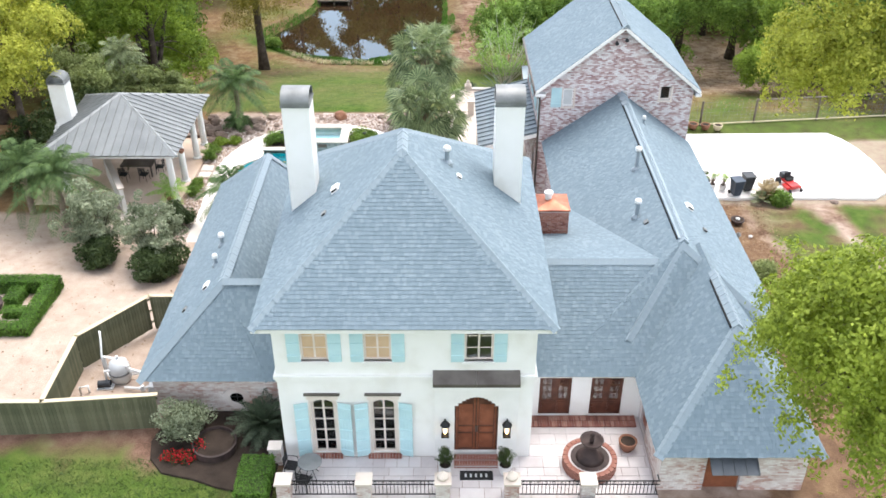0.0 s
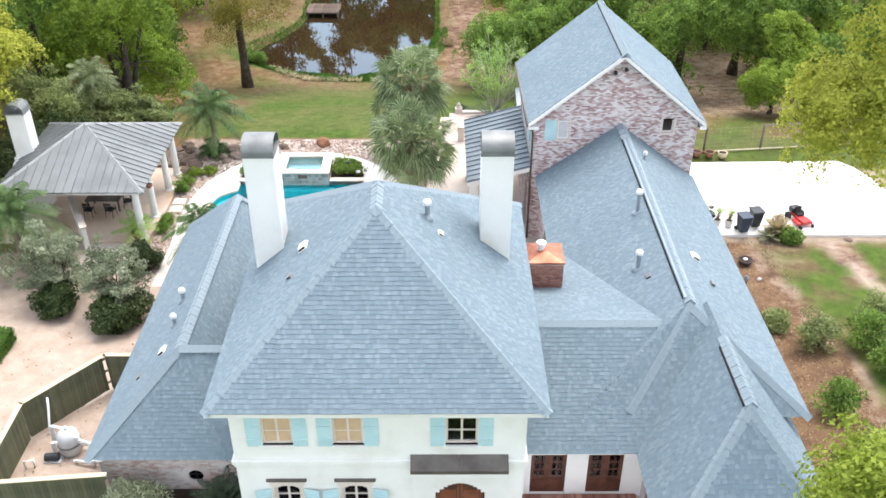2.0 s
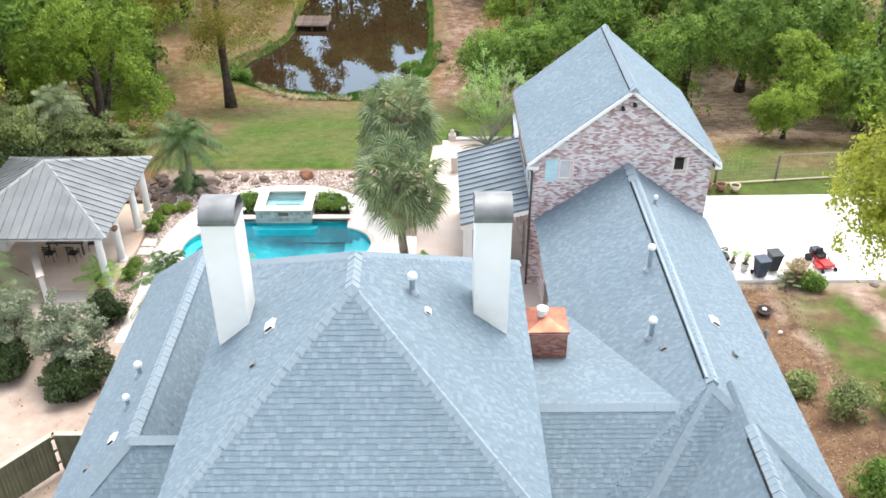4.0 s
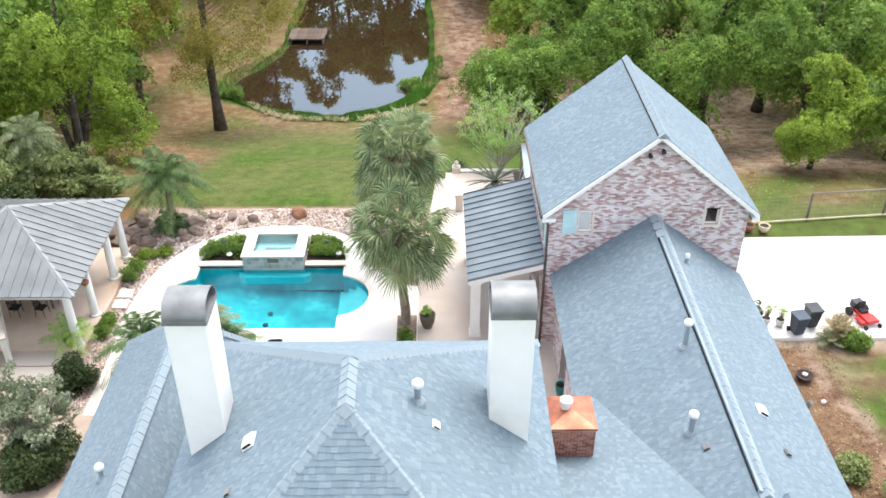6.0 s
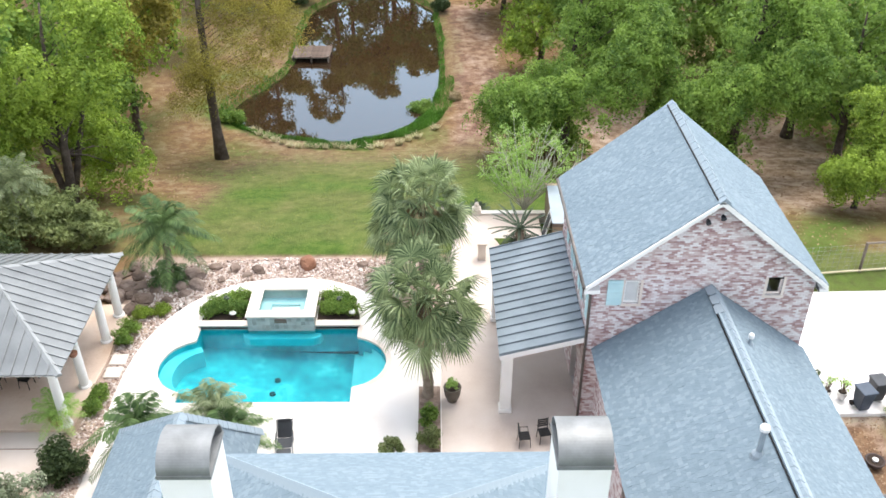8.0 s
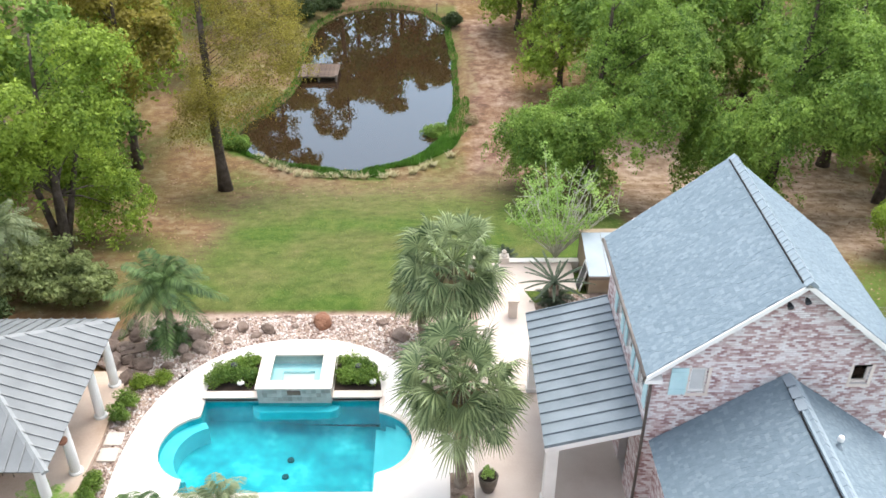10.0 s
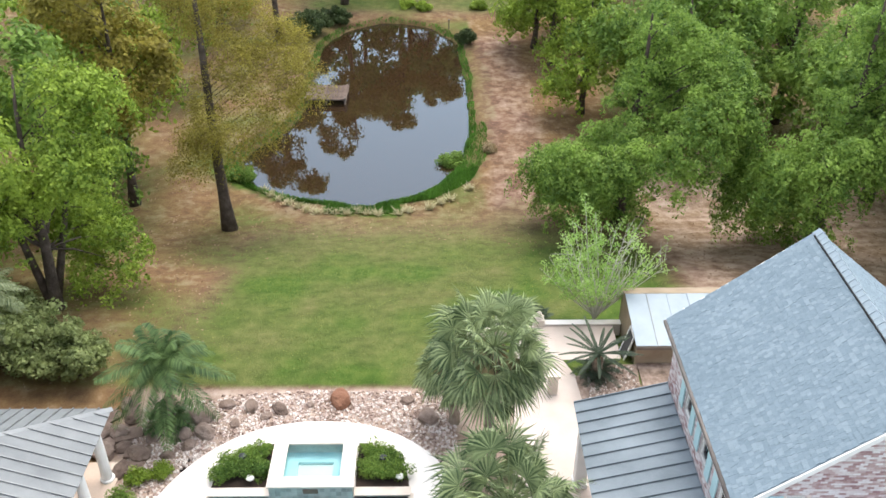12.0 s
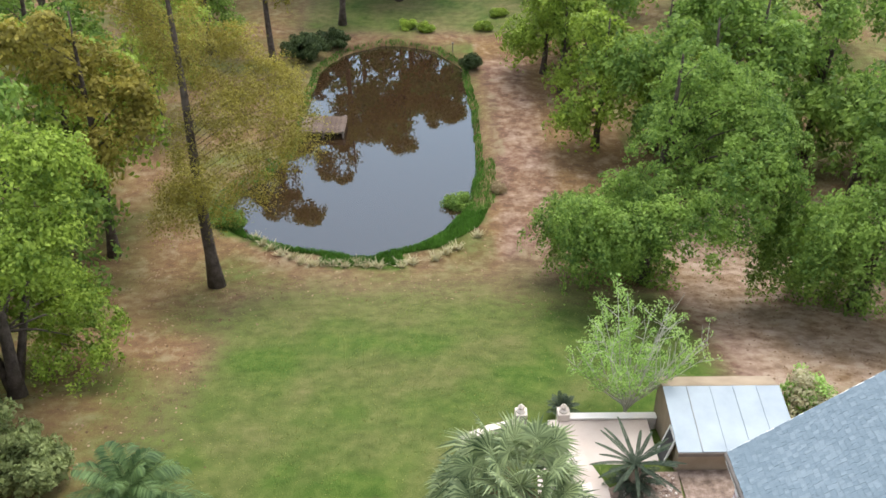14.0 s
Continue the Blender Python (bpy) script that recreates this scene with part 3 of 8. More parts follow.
def cap_line(g, a, b, half=0.2, piece=0.26, drop=0.12, lift=0.06):
    """Overlapping cap shingles bent over a ridge or hip. With g None each piece is built later as a part of its own."""
    a, b = Vector(a), Vector(b)
    d = (b - a).normalized()
    side = d.cross(Vector((0, 0, 1))).normalized()
    up = side.cross(d).normalized()
    n = max(1, round((b - a).length / piece))
    s = (b - a).length / n
    h = lift + 0.02
    X, Y, Z = Vector((1, 0, 0)), Vector((0, 1, 0)), Vector((0, 0, 1))
    q = Y * (s + 0.04)
    shape = [X * half - Z * (drop - 0.02), Z * h, X * -half - Z * (drop - 0.02), q + X * half - Z * drop, q + Z * (h - 0.022), q - X * half - Z * drop,
             X * half - Z * (drop + 0.05), X * -half - Z * (drop + 0.05)]
    faces = [(0, 1, 4, 3), (1, 2, 5, 4), (0, 6, 7, 2, 1)]
    spots = []
    for i in range(n):
        m = Matrix((side, d, up)).transposed().to_4x4()
        m.translation = a + d * (i * s) + up * (0.006 * (i % 2))
        spots.append(m)
    if g is None:
        return shape, faces, spots
    for m in spots:
        g.add([m @ p for p in shape], faces)


def hip_faces(x0, x1, y0, y1, ze, ridge_axis, r0, r1, zr, hips=(True, True)):
    """Faces of a hip or gable roof. Ridge along y at the mid or given x: r0=(x,y) r1=(x,y)."""
    A, B, C, D = (x0, y0, ze), (x1, y0, ze), (x1, y1, ze), (x0, y1, ze)
    R0, R1 = (*r0, zr), (*r1, zr)
    if ridge_axis == "y":
        return [("front", [A, B, R0]), ("right", [B, C, R1, R0]), ("back", [C, D, R1]), ("left", [D, A, R0, R1])]
    return [("left", [D, A, R0]), ("front", [A, B, R1, R0]), ("right", [B, C, R1]), ("back", [C, D, R0, R1])]


def roof(parent, name, faces, ridges, label, skip=(), keep=None, fascia=0.16, hidden=()):
    """One roof: a thick deck, its shingles, ridge and hip caps."""
    deck = G()
    for nm, poly in faces:
        deck.slab(poly if Vector(poly[1]).cross(Vector(poly[2])) is not None else poly, fascia)
    deck_ob = part(name, deck, UNDERLAY, parent, label)
    g, single = G(), []
    for nm, poly in faces:
        if nm in skip:
            continue
        single += roof_face(g, poly, keep if nm == "front" else None)
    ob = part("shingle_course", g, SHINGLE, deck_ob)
    # butt faces take the dark edge tone, so course shadow lines are coloured in
    ob.data.materials.append(SHADOWED_EDGE)
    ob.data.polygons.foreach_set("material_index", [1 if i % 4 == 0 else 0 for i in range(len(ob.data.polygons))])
    ob["kind"] = "stuff"
    if ridges:
        for a, b in ridges:
            CAP_LINES.append((deck_ob, cap_line(None, a, b)))
    return deck_ob, single


def wall(g, ax, c0, c1, u0, u1, z0, z1, holes=()):
    """A wall with real openings. ax 'y': runs along x between y=c0 and y=c1; ax 'x': runs along y. holes: (u0, u1, z0, z1)."""
    us = sorted({u0, u1, *[h[0] for h in holes], *[h[1] for h in holes]})
    zs = sorted({z0, z1, *[h[2] for h in holes], *[h[3] for h in holes]})

    def solid(i, j):
        if not (0 <= i < len(us) - 1 and 0 <= j < len(zs) - 1):
            return False
        um, zm = (us[i] + us[i + 1]) / 2, (zs[j] + zs[j + 1]) / 2
        return not any(h[0] < um < h[1] and h[2] < zm < h[3] for h in holes)

    def p(u, c, z):
        return (u, c, z) if ax == "y" else (c, u, z)

    for i in range(len(us) - 1):
        for j in range(len(zs) - 1):
            if not solid(i, j):
                continue
            a, b, lo, hi = us[i], us[i + 1], zs[j], zs[j + 1]
            g.quad(p(a, c0, lo), p(b, c0, lo), p(b, c0, hi), p(a, c0, hi))
            g.quad(p(b, c1, lo), p(a, c1, lo), p(a, c1, hi), p(b, c1, hi))
            if not solid(i - 1, j):
                g.quad(p(a, c1, lo), p(a, c0, lo), p(a, c0, hi), p(a, c1, hi))
            if not solid(i + 1, j):
                g.quad(p(b, c0, lo), p(b, c1, lo), p(b, c1, hi), p(b, c0, hi))
            if not solid(i, j - 1):
                g.quad(p(a, c0, lo), p(a, c1, lo), p(b, c1, lo), p(b, c0, lo))
            if not solid(i, j + 1):
                g.quad(p(a, c0, hi), p(b, c0, hi), p(b, c1, hi), p(a, c1, hi))
    return g


def bricks(ax, c, out, u0, u1, z0, z1, inside=lambda u, z: True, holes=(), single=None, L=0.2, H=0.075, name="brick"):
    """Running-bond bricks standing 8 mm proud of a wall face at c, facing out (+1 or -1). single(u, z): built one by one."""
    g, ones = G(), []
    row, z = 0, z0
    while z + H <= z1 + 1e-6:
        u = u0 - (L / 2 if row % 2 else 0)
        while u < u1 - 0.03:
            a, b = max(u, u0), min(u + L, u1)
            um, zm = (a + b) / 2, z + H / 2
            if b - a > 0.05 and inside(um, zm) and not any(h[0] - 0.02 < um < h[1] + 0.02 and h[2] - 0.02 < zm < h[3] + 0.02 for h in holes):
                if single is not None and b - a > L * 0.9 and single(um, zm):
                    ones.append((um, zm))
                else:
                    pr = 0.006 + 0.008 * rng.random()
                    lo, hi = z + 0.005, z + H - 0.005
                    a2, b2 = a + 0.005, b - 0.005
                    if ax == "y":
                        f = [(a2, c, lo), (b2, c, lo), (b2, c, hi), (a2, c, hi)]
                        k = [(x, c + out * pr, y) for x, _, y in f]
                    else:
                        f = [(c, a2, lo), (c, b2, lo), (c, b2, hi), (c, a2, hi)]
                        k = [(c + out * pr, x, y) for _, x, y in f]
                    g.add(f + k, [(4, 5, 6, 7), (0, 1, 5, 4), (1, 2, 6, 5), (2, 3, 7, 6), (3, 0, 4, 7)])
            u += L
        z += H
        row += 1
    return g, ones


def brick_skin(parent, ax, c, out, u0, u1, z0, z1, mat, **kw):
    g, ones = bricks(ax, c, out, u0, u1, z0, z1, **kw)
    ob = part("brickwork", g, mat, parent)
    ob["kind"] = "stuff"
    return ones


def sash(parent, ax, c, out, u0, u1, z0, z1, cols, rows, frame_mat, arch=0.0, blind=None, name="window", label=""):
    """A window: frame, muntins, glass, and a blind where one is drawn or a panel for pane glare."""
    w = part(name, _bars(ax, c, out, u0, u1, z0, z1, 0.07, 0.06), frame_mat, parent, label)
    for i in range(1, cols):
        u = u0 + (u1 - u0) * i / cols
        t = 0.035 if cols == 2 or i == cols / 2 else 0.014
        m = G()
        _bar(m, ax, c + out * -0.02, u - t, u + t, z0 + 0.05, z1 - 0.05, 0.05)
        part("muntin", m, frame_mat, w)
    for j in range(1, rows):
        z = z0 + (z1 - z0) * j / rows
        m = G()
        _bar(m, ax, c + out * -0.022, u0 + 0.05, u1 - 0.05, z - 0.016, z + 0.016, 0.045)
        part("muntin", m, frame_mat, w)
    p = G()
    _bar(p, ax, c - out * 0.03, u0 + 0.03, u1 - 0.03, z0 + 0.03, z1 - 0.03, 0.008)
    ob = part("pane", p, GLASS, w)
    ob.visible_shadow = False
    if blind:
        b = G()
        _bar(b, ax, c - out * 0.016, u0 + 0.06, u1 - 0.06, z0 + 0.06, z1 - 0.06, 0.012)
        part("blind", b, blind, w, "drawn blind or pane-glare panel")
    return w


def _bar(g, ax, c, u0, u1, z0, z1, d):
    if ax == "y":
        g.box(u0, c - d / 2, z0, u1, c + d / 2, z1)
    else:
        g.box(c - d / 2, u0, z0, c + d / 2, u1, z1)


def _bars(ax, c, out, u0, u1, z0, z1, t, d):
    """A picture frame of four mitred sides, in one piece."""
    g = G()
    rim = [(u0, z0), (u1, z0), (u1, z1), (u0, z1)]
    hole = [(u0 + t, z0 + t), (u1 - t, z0 + t), (u1 - t, z1 - t), (u0 + t, z1 - t)]
    vs = [((u, k, z) if ax == "y" else (k, u, z)) for k in (c - d / 2, c + d / 2) for u, z in rim + hole]
    fs = []
    for i in range(4):
        j = (i + 1) % 4
        fs += [(i, j, 4 + j, 4 + i), (8 + j, 8 + i, 12 + i, 12 + j), (j, i, 8 + i, 8 + j), (4 + i, 4 + j, 12 + j, 12 + i)]
    return g.add(vs, fs)


def shutter(parent, y, x0, x1, z0, z1, turn=0.0, hinge=0):
    """A board shutter with battens, folded back against the wall."""
    w = x1 - x0
    m = Matrix.Translation((x0 if hinge == 0 else x1, y, 0)) @ pose(0, 0, 0, 0, 0, turn)
    o = 0 if hinge == 0 else -w
    sh = part("shutter", G().box(o, -0.02, z0, o + w, 0, z1, m), SHUTTER, parent, "pale blue board-and-batten shutter")
    for i in range(4):
        part("board", G().box(o + w * i / 4 + 0.006, -0.035, z0, o + w * (i + 1) / 4 - 0.006, -0.019, z1, m), SHUTTER, sh)
    n = 3 if z1 - z0 < 2 else 5
    for i in range(n):
        z = z0 + (z1 - z0) * (i + 0.5) / n
        part("batten", G().box(o, -0.06, z - 0.05, o + w, -0.034, z + 0.05, m), SHUTTER, sh)
    return sh


# ---- the house ----
TZ = 0.78  # terrace level
house = thing("house", (-1.3, 30, 0), "white stucco French-style house with blue-grey shingle roofs and brick wings", "house")
XL, XR, YF, YB, EZ = -5.9, 3.25, 24.2, 35.75, 7.15
wins_up = [(-4.95, -4.0), (-2.75, -1.8), (0.75, 1.75)]
wins_dn = [(-4.78, -3.93), (-2.6, -1.72)]
holes = [(a, b, 5.42, 6.95) for a, b in wins_up] + [(a, b, 0.95, 3.62) for a, b in wins_dn] + [(0.42, 2.02, 1.0, 3.88)]
g = wall(G(), "y", YF, YF + 0.3, XL, XR, -0.5, 7.3, holes)
main_wall = part("wall", g, STUCCO, house, "white stucco front wall")
g = G()
wall(g, "x", XL, XL + 0.3, YF + 0.3, YB - 0.3, -0.5, 7.3)
wall(g, "x", XR - 0.3, XR, YF + 0.3, YB - 0.3, -0.5, 7.3)
wall(g, "y", YB - 0.3, YB, XL, XR, -0.5, 7.3, [(-4.5, -2.5, 0.2, 2.5), (0, 2, 0.2, 2.5), (-4.2, -3.0, 4.6, 6.2), (0.4, 1.6, 4.6, 6.2)])
g.box(XL + 0.3, YF + 0.3, 4.2, XR - 0.3, YB - 0.3, 4.4)
g.box(XL + 0.3, YF + 0.3, 0.6, XR - 0.3, YB - 0.3, 0.75)
part("wall", g, STUCCO, house, "white stucco side and rear walls")
# moulded band between the storeys, and corner flares under it
g = G()
g.box(XL - 0.1, YF - 0.1, 4.62, XR + 0.1, YF - 0.002, 4.8)
g.box(XL - 0.05, YF - 0.05, 4.48, XR + 0.05, YF - 0.002, 4.62)
g.box(XL - 0.1, YF, 4.62, XL - 0.002, YB, 4.8)
g.box(XR + 0.002, YF, 4.62, XR + 0.1, YB, 4.8)
part("string_course", g, STUCCO, house, "", bevel=0.03)
g = G()
g.box(XL - 0.25, YF - 0.25, 6.98, XR + 0.25, YF - 0.002, 7.12)
part("cornice", g, TRIM, house)
for i, (a, b) in enumerate(wins_up):
    sash(house, "y", YF + 0.12, -1, a, b, 5.42, 6.95, 2, 3, CREAM, blind=CURTAIN if i < 2 else None, label="cream casement window with drawn tan blind" if i < 2 else "cream casement window with dark panes")
    g = G().box(a - 0.08, YF - 0.08, 5.32, b + 0.08, YF + 0.1, 5.42)
    part("sill", g, TRIM, house)
    shutter(house, YF - 0.01, a - 0.47, a - 0.02, 5.4, 7.0, 0, 1)
    shutter(house, YF - 0.01, b + 0.02, b + 0.47, 5.4, 7.0, 0, 0)
for a, b in wins_dn:
    sash(house, "y", YF + 0.12, -1, a, b, 0.95, 3.62, 2, 5, CREAM, label="tall cream French window with arched head")
    # cream surround with segmental head and a flat lintel board
    g = G()
    g.box(a - 0.14, YF - 0.03, 3.62, b + 0.14, YF + 0.05, 3.86)
    n = 10
    for k in range(n):
        u0, u1 = a + (b - a) * k / n, a + (b - a) * (k + 1) / n
        c = ((u0 + u1) / 2 - (a + b) / 2) / ((b - a) / 2)
        g.box(u0, YF + 0.02, 3.62 - 0.2 * c * c - 0.02, u1, YF + 0.1, 3.63)
    g.box(a - 0.08, YF - 0.03, 0.95, a, YF + 0.05, 3.62)
    g.box(b, YF - 0.03, 0.95, b + 0.08, YF + 0.05, 3.62)
    part("window_surround", g, CREAM, house)
    part("lintel_cap", G().box(a - 0.22, YF - 0.1, 3.86, b + 0.22, YF + 0.02, 3.93), BRONZE, house, "dark metal drip cap")
    sill = part("sill", G().box(a - 0.2, YF - 0.14, 0.78, b + 0.2, YF - 0.002, 0.93), MORTAR, house, "red brick sill")
    g = G()
    for k in range(11):
        x = a - 0.19 + k * (b - a + 0.38) / 11
        g.box(x, YF - 0.17, 0.8, x + 0.095, YF - 0.01, 0.955)
    part("brick_course", g, BRICK_RED, sill)
    shutter(house, YF - 0.03, a - 0.62, a - 0.13, 0.9, 3.5, 14, 1)
    shutter(house, YF - 0.03, b + 0.13, b + 0.62, 0.9, 3.5, -14, 0)
# entrance: raised surround, arched double door, metal canopy
g = G()
wall(g, "y", YF - 0.14, YF - 0.002, -0.3, 2.72, TZ, 4.36, [(0.42, 2.02, TZ, 3.88)])
for k in range(12):
    u0, u1 = 0.42 + 1.6 * k / 12, 0.42 + 1.6 * (k + 1) / 12
    c = ((u0 + u1) / 2 - 1.22) / 0.8
    g.box(u0, YF - 0.137, 3.84 - 0.5 * c * c, u1, YF + 0.06, 3.885)
part("door_surround", g, TRIM, house, "white panelled door surround with arched head", bevel=0.01)
door = part("door", G().box(0.42, YF + 0.1, 1.0, 2.02, YF + 0.17, 3.88), MAHOGANY, house, "dark carved mahogany double door")
for sx in (0.47, 1.235):
    g = G()
    for z0, z1 in ((1.15, 1.85), (1.95, 2.2), (2.3, 3.3)):
        for k in range(3):
            i = 0.05 * k
            g.box(sx + 0.1 + i, YF + 0.1 - 0.02 - 0.012 * k, z0 + i, sx + 0.62 - i, YF + 0.1, z1 - i)
    g.box(sx + 0.01, YF + 0.07, 1.06, sx + 0.07, YF + 0.1, 3.7)
    g.box(sx + 0.655, YF + 0.07, 1.06, sx + 0.715, YF + 0.1, 3.7)
    part("panel", g, REDWOOD, door, "carved reddish panels")
g = G()
g.tube([(1.2, YF + 0.03, 2.0), (1.2, YF + 0.03, 2.3)], 0.018)
g.tube([(1.26, YF + 0.03, 2.0), (1.26, YF + 0.03, 2.3)], 0.018)
part("door_handle", g, BRONZE, door, "bronze pull handles")
g = G()
for x0, x1 in ((-0.36, 1.175), (1.18, 2.72)):
    g.slab([(x0, YF - 0.45, 4.72), (x1, YF - 0.45, 4.72), (x1, YF, 5.0), (x0, YF, 5.0)], 0.04)
g.box(-0.36, YF - 0.45, 4.58, 2.72, YF - 0.4, 4.72)
part("entrance_canopy", g, BRONZE, house, "brown-grey sheet metal canopy")
part("canopy_soffit", G().box(-0.3, YF - 0.4, 4.37, 2.66, YF - 0.145, 4.6), TRIM, house)
# lanterns beside the door
for x in (0.08, 2.33):
    lan = thing("wall_lantern", (x, YF - 0.3, 2.1), "black iron wall lantern with a warm flame", "lantern", "entrance lanterns")
    g = G()
    for dx in (-0.12, 0.12):
        for dy in (-0.1, 0.1):
            g.box(x + dx - 0.012, YF - 0.3 + dy - 0.012, 2.15, x + dx + 0.012, YF - 0.3 + dy + 0.012, 2.65)
    g.box(x - 0.14, YF - 0.42, 2.1, x + 0.14, YF - 0.18, 2.15)
    g.lathe([(0.19, 0), (0.1, 0.12), (0.05, 0.2), (0.02, 0.3)], 8, (x, YF - 0.3, 2.65))
    g.box(x - 0.02, YF - 0.3, 2.7, x + 0.02, YF - 0.14, 2.74)
    part("frame", g, IRON, lan)
    part("flame", G().lathe([(0.01, 0), (0.045, 0.06), (0.04, 0.16), (0.01, 0.26)], 8, (x, YF - 0.3, 2.2)), LIT, lan, "warm glowing flame")

# main hip roof
MX0, MX1, MY0, MY1 = -6.52, 3.87, 23.75, 36.15
MR0, MR1, MRZ = (-1.45, 28.6), (-1.48, 30.25), 11.42
faces = hip_faces(MX0, MX1, MY0, MY1, EZ, "y", MR0, MR1, MRZ)
R0, R1 = (*MR0, MRZ), (*MR1, MRZ)
main_roof, singles = roof(house, "roof", faces, [((MX0, MY0, EZ), R0), ((MX1, MY0, EZ), R0), ((MX1, MY1, EZ), R1), ((MX0, MY1, EZ), R1), (R0, R1)],
                          "blue-grey shingle main hip roof", keep=lambda k, p: 1 <= k <= 4)
for x0, y0, x1, y1 in ((MX0 + 0.04, MY0 + 0.04, MX1 - 0.04, MY0 + 0.09), (MX0 + 0.04, MY1 - 0.09, MX1 - 0.04, MY1 - 0.04), (MX0 + 0.04, MY0 + 0.09, MX0 + 0.09, MY1 - 0.09), (MX1 - 0.09, MY0 + 0.09, MX1 - 0.04, MY1 - 0.09)):
    part("eaves_board", G().box(x0, y0, EZ - 0.2, x1, y1, EZ - 0.06), TRIM, house, "white eaves board")
part("soffit", G().box(MX0 + 0.1, MY0 + 0.1, EZ - 0.2, MX1 - 0.1, MY1 - 0.1, EZ - 0.15), TRIM, house)

# west wing: an L of two ridges
WX0, WX1, WY0, WY1, WE, WR = -11.75, -6.7, 26.15, 41.6, 2.75, 5.9
WRX = -8.5
wf = hip_faces(WX0, WX1, WY0, WY1, WE, "y", (WRX, 28.45), (WRX, 39.1), WR)
roof(house, "roof", wf, [((WX0, WY0, WE), (WRX, 28.45, WR)), ((WRX, 28.45, WR), (WRX, 39.1, WR)), ((WRX, 39.1, WR), (WX0, WY1, WE)), ((WRX, 39.1, WR), (WX1, WY1, WE))],
     "blue-grey shingle roof of the west wing")
cf = [("front", [(WRX, WY0, WE), (XL, WY0, WE), (XL, 28.45, WR), (WRX, 28.45, WR)]), ("back", [(XL, 30.75, WE), (WRX, 30.75, WE), (WRX, 28.45, WR), (XL, 28.45, WR)])]
roof(house, "roof", cf, [((WRX, 28.45, WR), (XL, 28.45, WR))], "cross roof joining the west wing to the house")
ocu = (-8.15, 1.52)
g = wall(G(), "y", 26.6, 26.9, WX0 + 0.4, XL, -0.6, WE + 0.1, [(-8.42, -7.88, 1.25, 1.79)])
wall(g, "x", WX0 + 0.4, WX0 + 0.7, 26.9, WY1 - 0.5, -0.6, WE + 0.1)
wall(g, "y", WY1 - 0.5, WY1 - 0.2, WX0 + 0.4, WX1 - 0.3, -0.6, WE + 0.1)
west_wall = part("wall", g, MORTAR, house, "whitewashed brick wall of the west wing")
brick_skin(west_wall, "y", 26.6, -1, WX0 + 0.4, XL, 0.2, WE, BRICK_WASH, inside=lambda u, z: math.hypot(u + 8.15, z - 1.52) > 0.5)
g = G()
P = [(-8.15 + r * math.cos(2 * math.pi * k / 24), y, 1.52 + r * math.sin(2 * math.pi * k / 24)) for y in (26.57, 26.62) for r in (0.27, 0.52) for k in range(24)]
F = []
for k in range(24):
    q = (k + 1) % 24
    F += [(k, 24 + k, 24 + q, q), (24 + k, 72 + k, 72 + q, 24 + q), (k, q, 48 + q, 48 + k)]
g.add(P, F)
ow = part("window", g, BRICK_WASH, house, "round brick-ringed oculus window")
o = part("pane", G().box(-8.42, 26.66, 1.25, -7.88, 26.67, 1.79), GLASS, ow)
o.visible_shadow = False
g = G()
g.box(-8.17, 26.63, 1.25, -8.13, 26.66, 1.79)
g.box(-8.42, 26.63, 1.5, -7.88, 26.66, 1.54)
part("muntin", g, IRON, ow)

# east side: long wing A, front wing B, link C
AX0, AX1, AE, AR, ARX = 5.45, 13.55, 3.72, 6.65, 9.5
af = hip_faces(AX0, AX1, 27.2, 44.85, AE, "y", (ARX, 29.95), (ARX, 44.85), AR)
af = [f for f in af if f[0] != "back"]
roof(house, "roof", af, [((ARX - 0.1, 29.85, AR - 0.12), (7.15, 27.3, 3.9)), ((ARX, 29.95, AR), (AX1, 27.2, AE)), ((ARX + 0.06, 30.0, AR + 0.06), (ARX + 0.06, 44.75, AR + 0.06))], "long blue-grey shingle roof of the east wing")
BX0, BX1, BE, BR, BRX = 7.4, 13.3, 2.85, 6.3, 10.32
bf = hip_faces(BX0, BX1, 22.1, 30.5, BE, "y", (BRX, 25.0), (BRX, 30.5), BR)
bf = [f for f in bf if f[0] != "back"]
roof(house, "roof", bf, [((BX0, 22.1, BE), (BRX, 25.0, BR)), ((BX1, 22.1, BE), (BRX, 25.0, BR)), ((BRX + 0.06, 25.0, BR + 0.06), (BRX + 0.06, 28.4, BR + 0.06))], "shingle roof of the front wing")
CE, CR, CY = 2.9, 6.02, 29.7
ccf = [("front", [(XR, 26.25, CE), (9.2, 26.25, CE), (9.2, CY, CR), (XR, CY, CR)]), ("back", [(9.2, 36.7, 4.17), (XR, 36.7, 4.17), (XR, CY, CR), (9.2, CY, CR)])]
roof(house, "roof", ccf, [((XR + 0.1, CY, CR - 0.02), (8.5, CY, CR - 0.02))], "shingle roof of the link between house and east wing")
# black slots of the ridge vents
g = G()
g.box(ARX - 0.165, 30.3, AR - 0.1, ARX - 0.13, 44.6, AR - 0.02)
g.box(BRX - 0.18, 25.1, BR - 0.14, BRX - 0.12, 28.0, BR - 0.05)
part("ridge_vent", g, RUBBER, house, "black ridge vent slot")
g = G()
g.slab([(ARX - 0.13, 30.2, AR + 0.08), (ARX + 0.3, 30.2, AR - 0.04), (ARX + 0.3, 44.6, AR - 0.04), (ARX - 0.13, 44.6, AR + 0.08)], 0.03)
part("ridge_vent_cover", g, CAP, house)

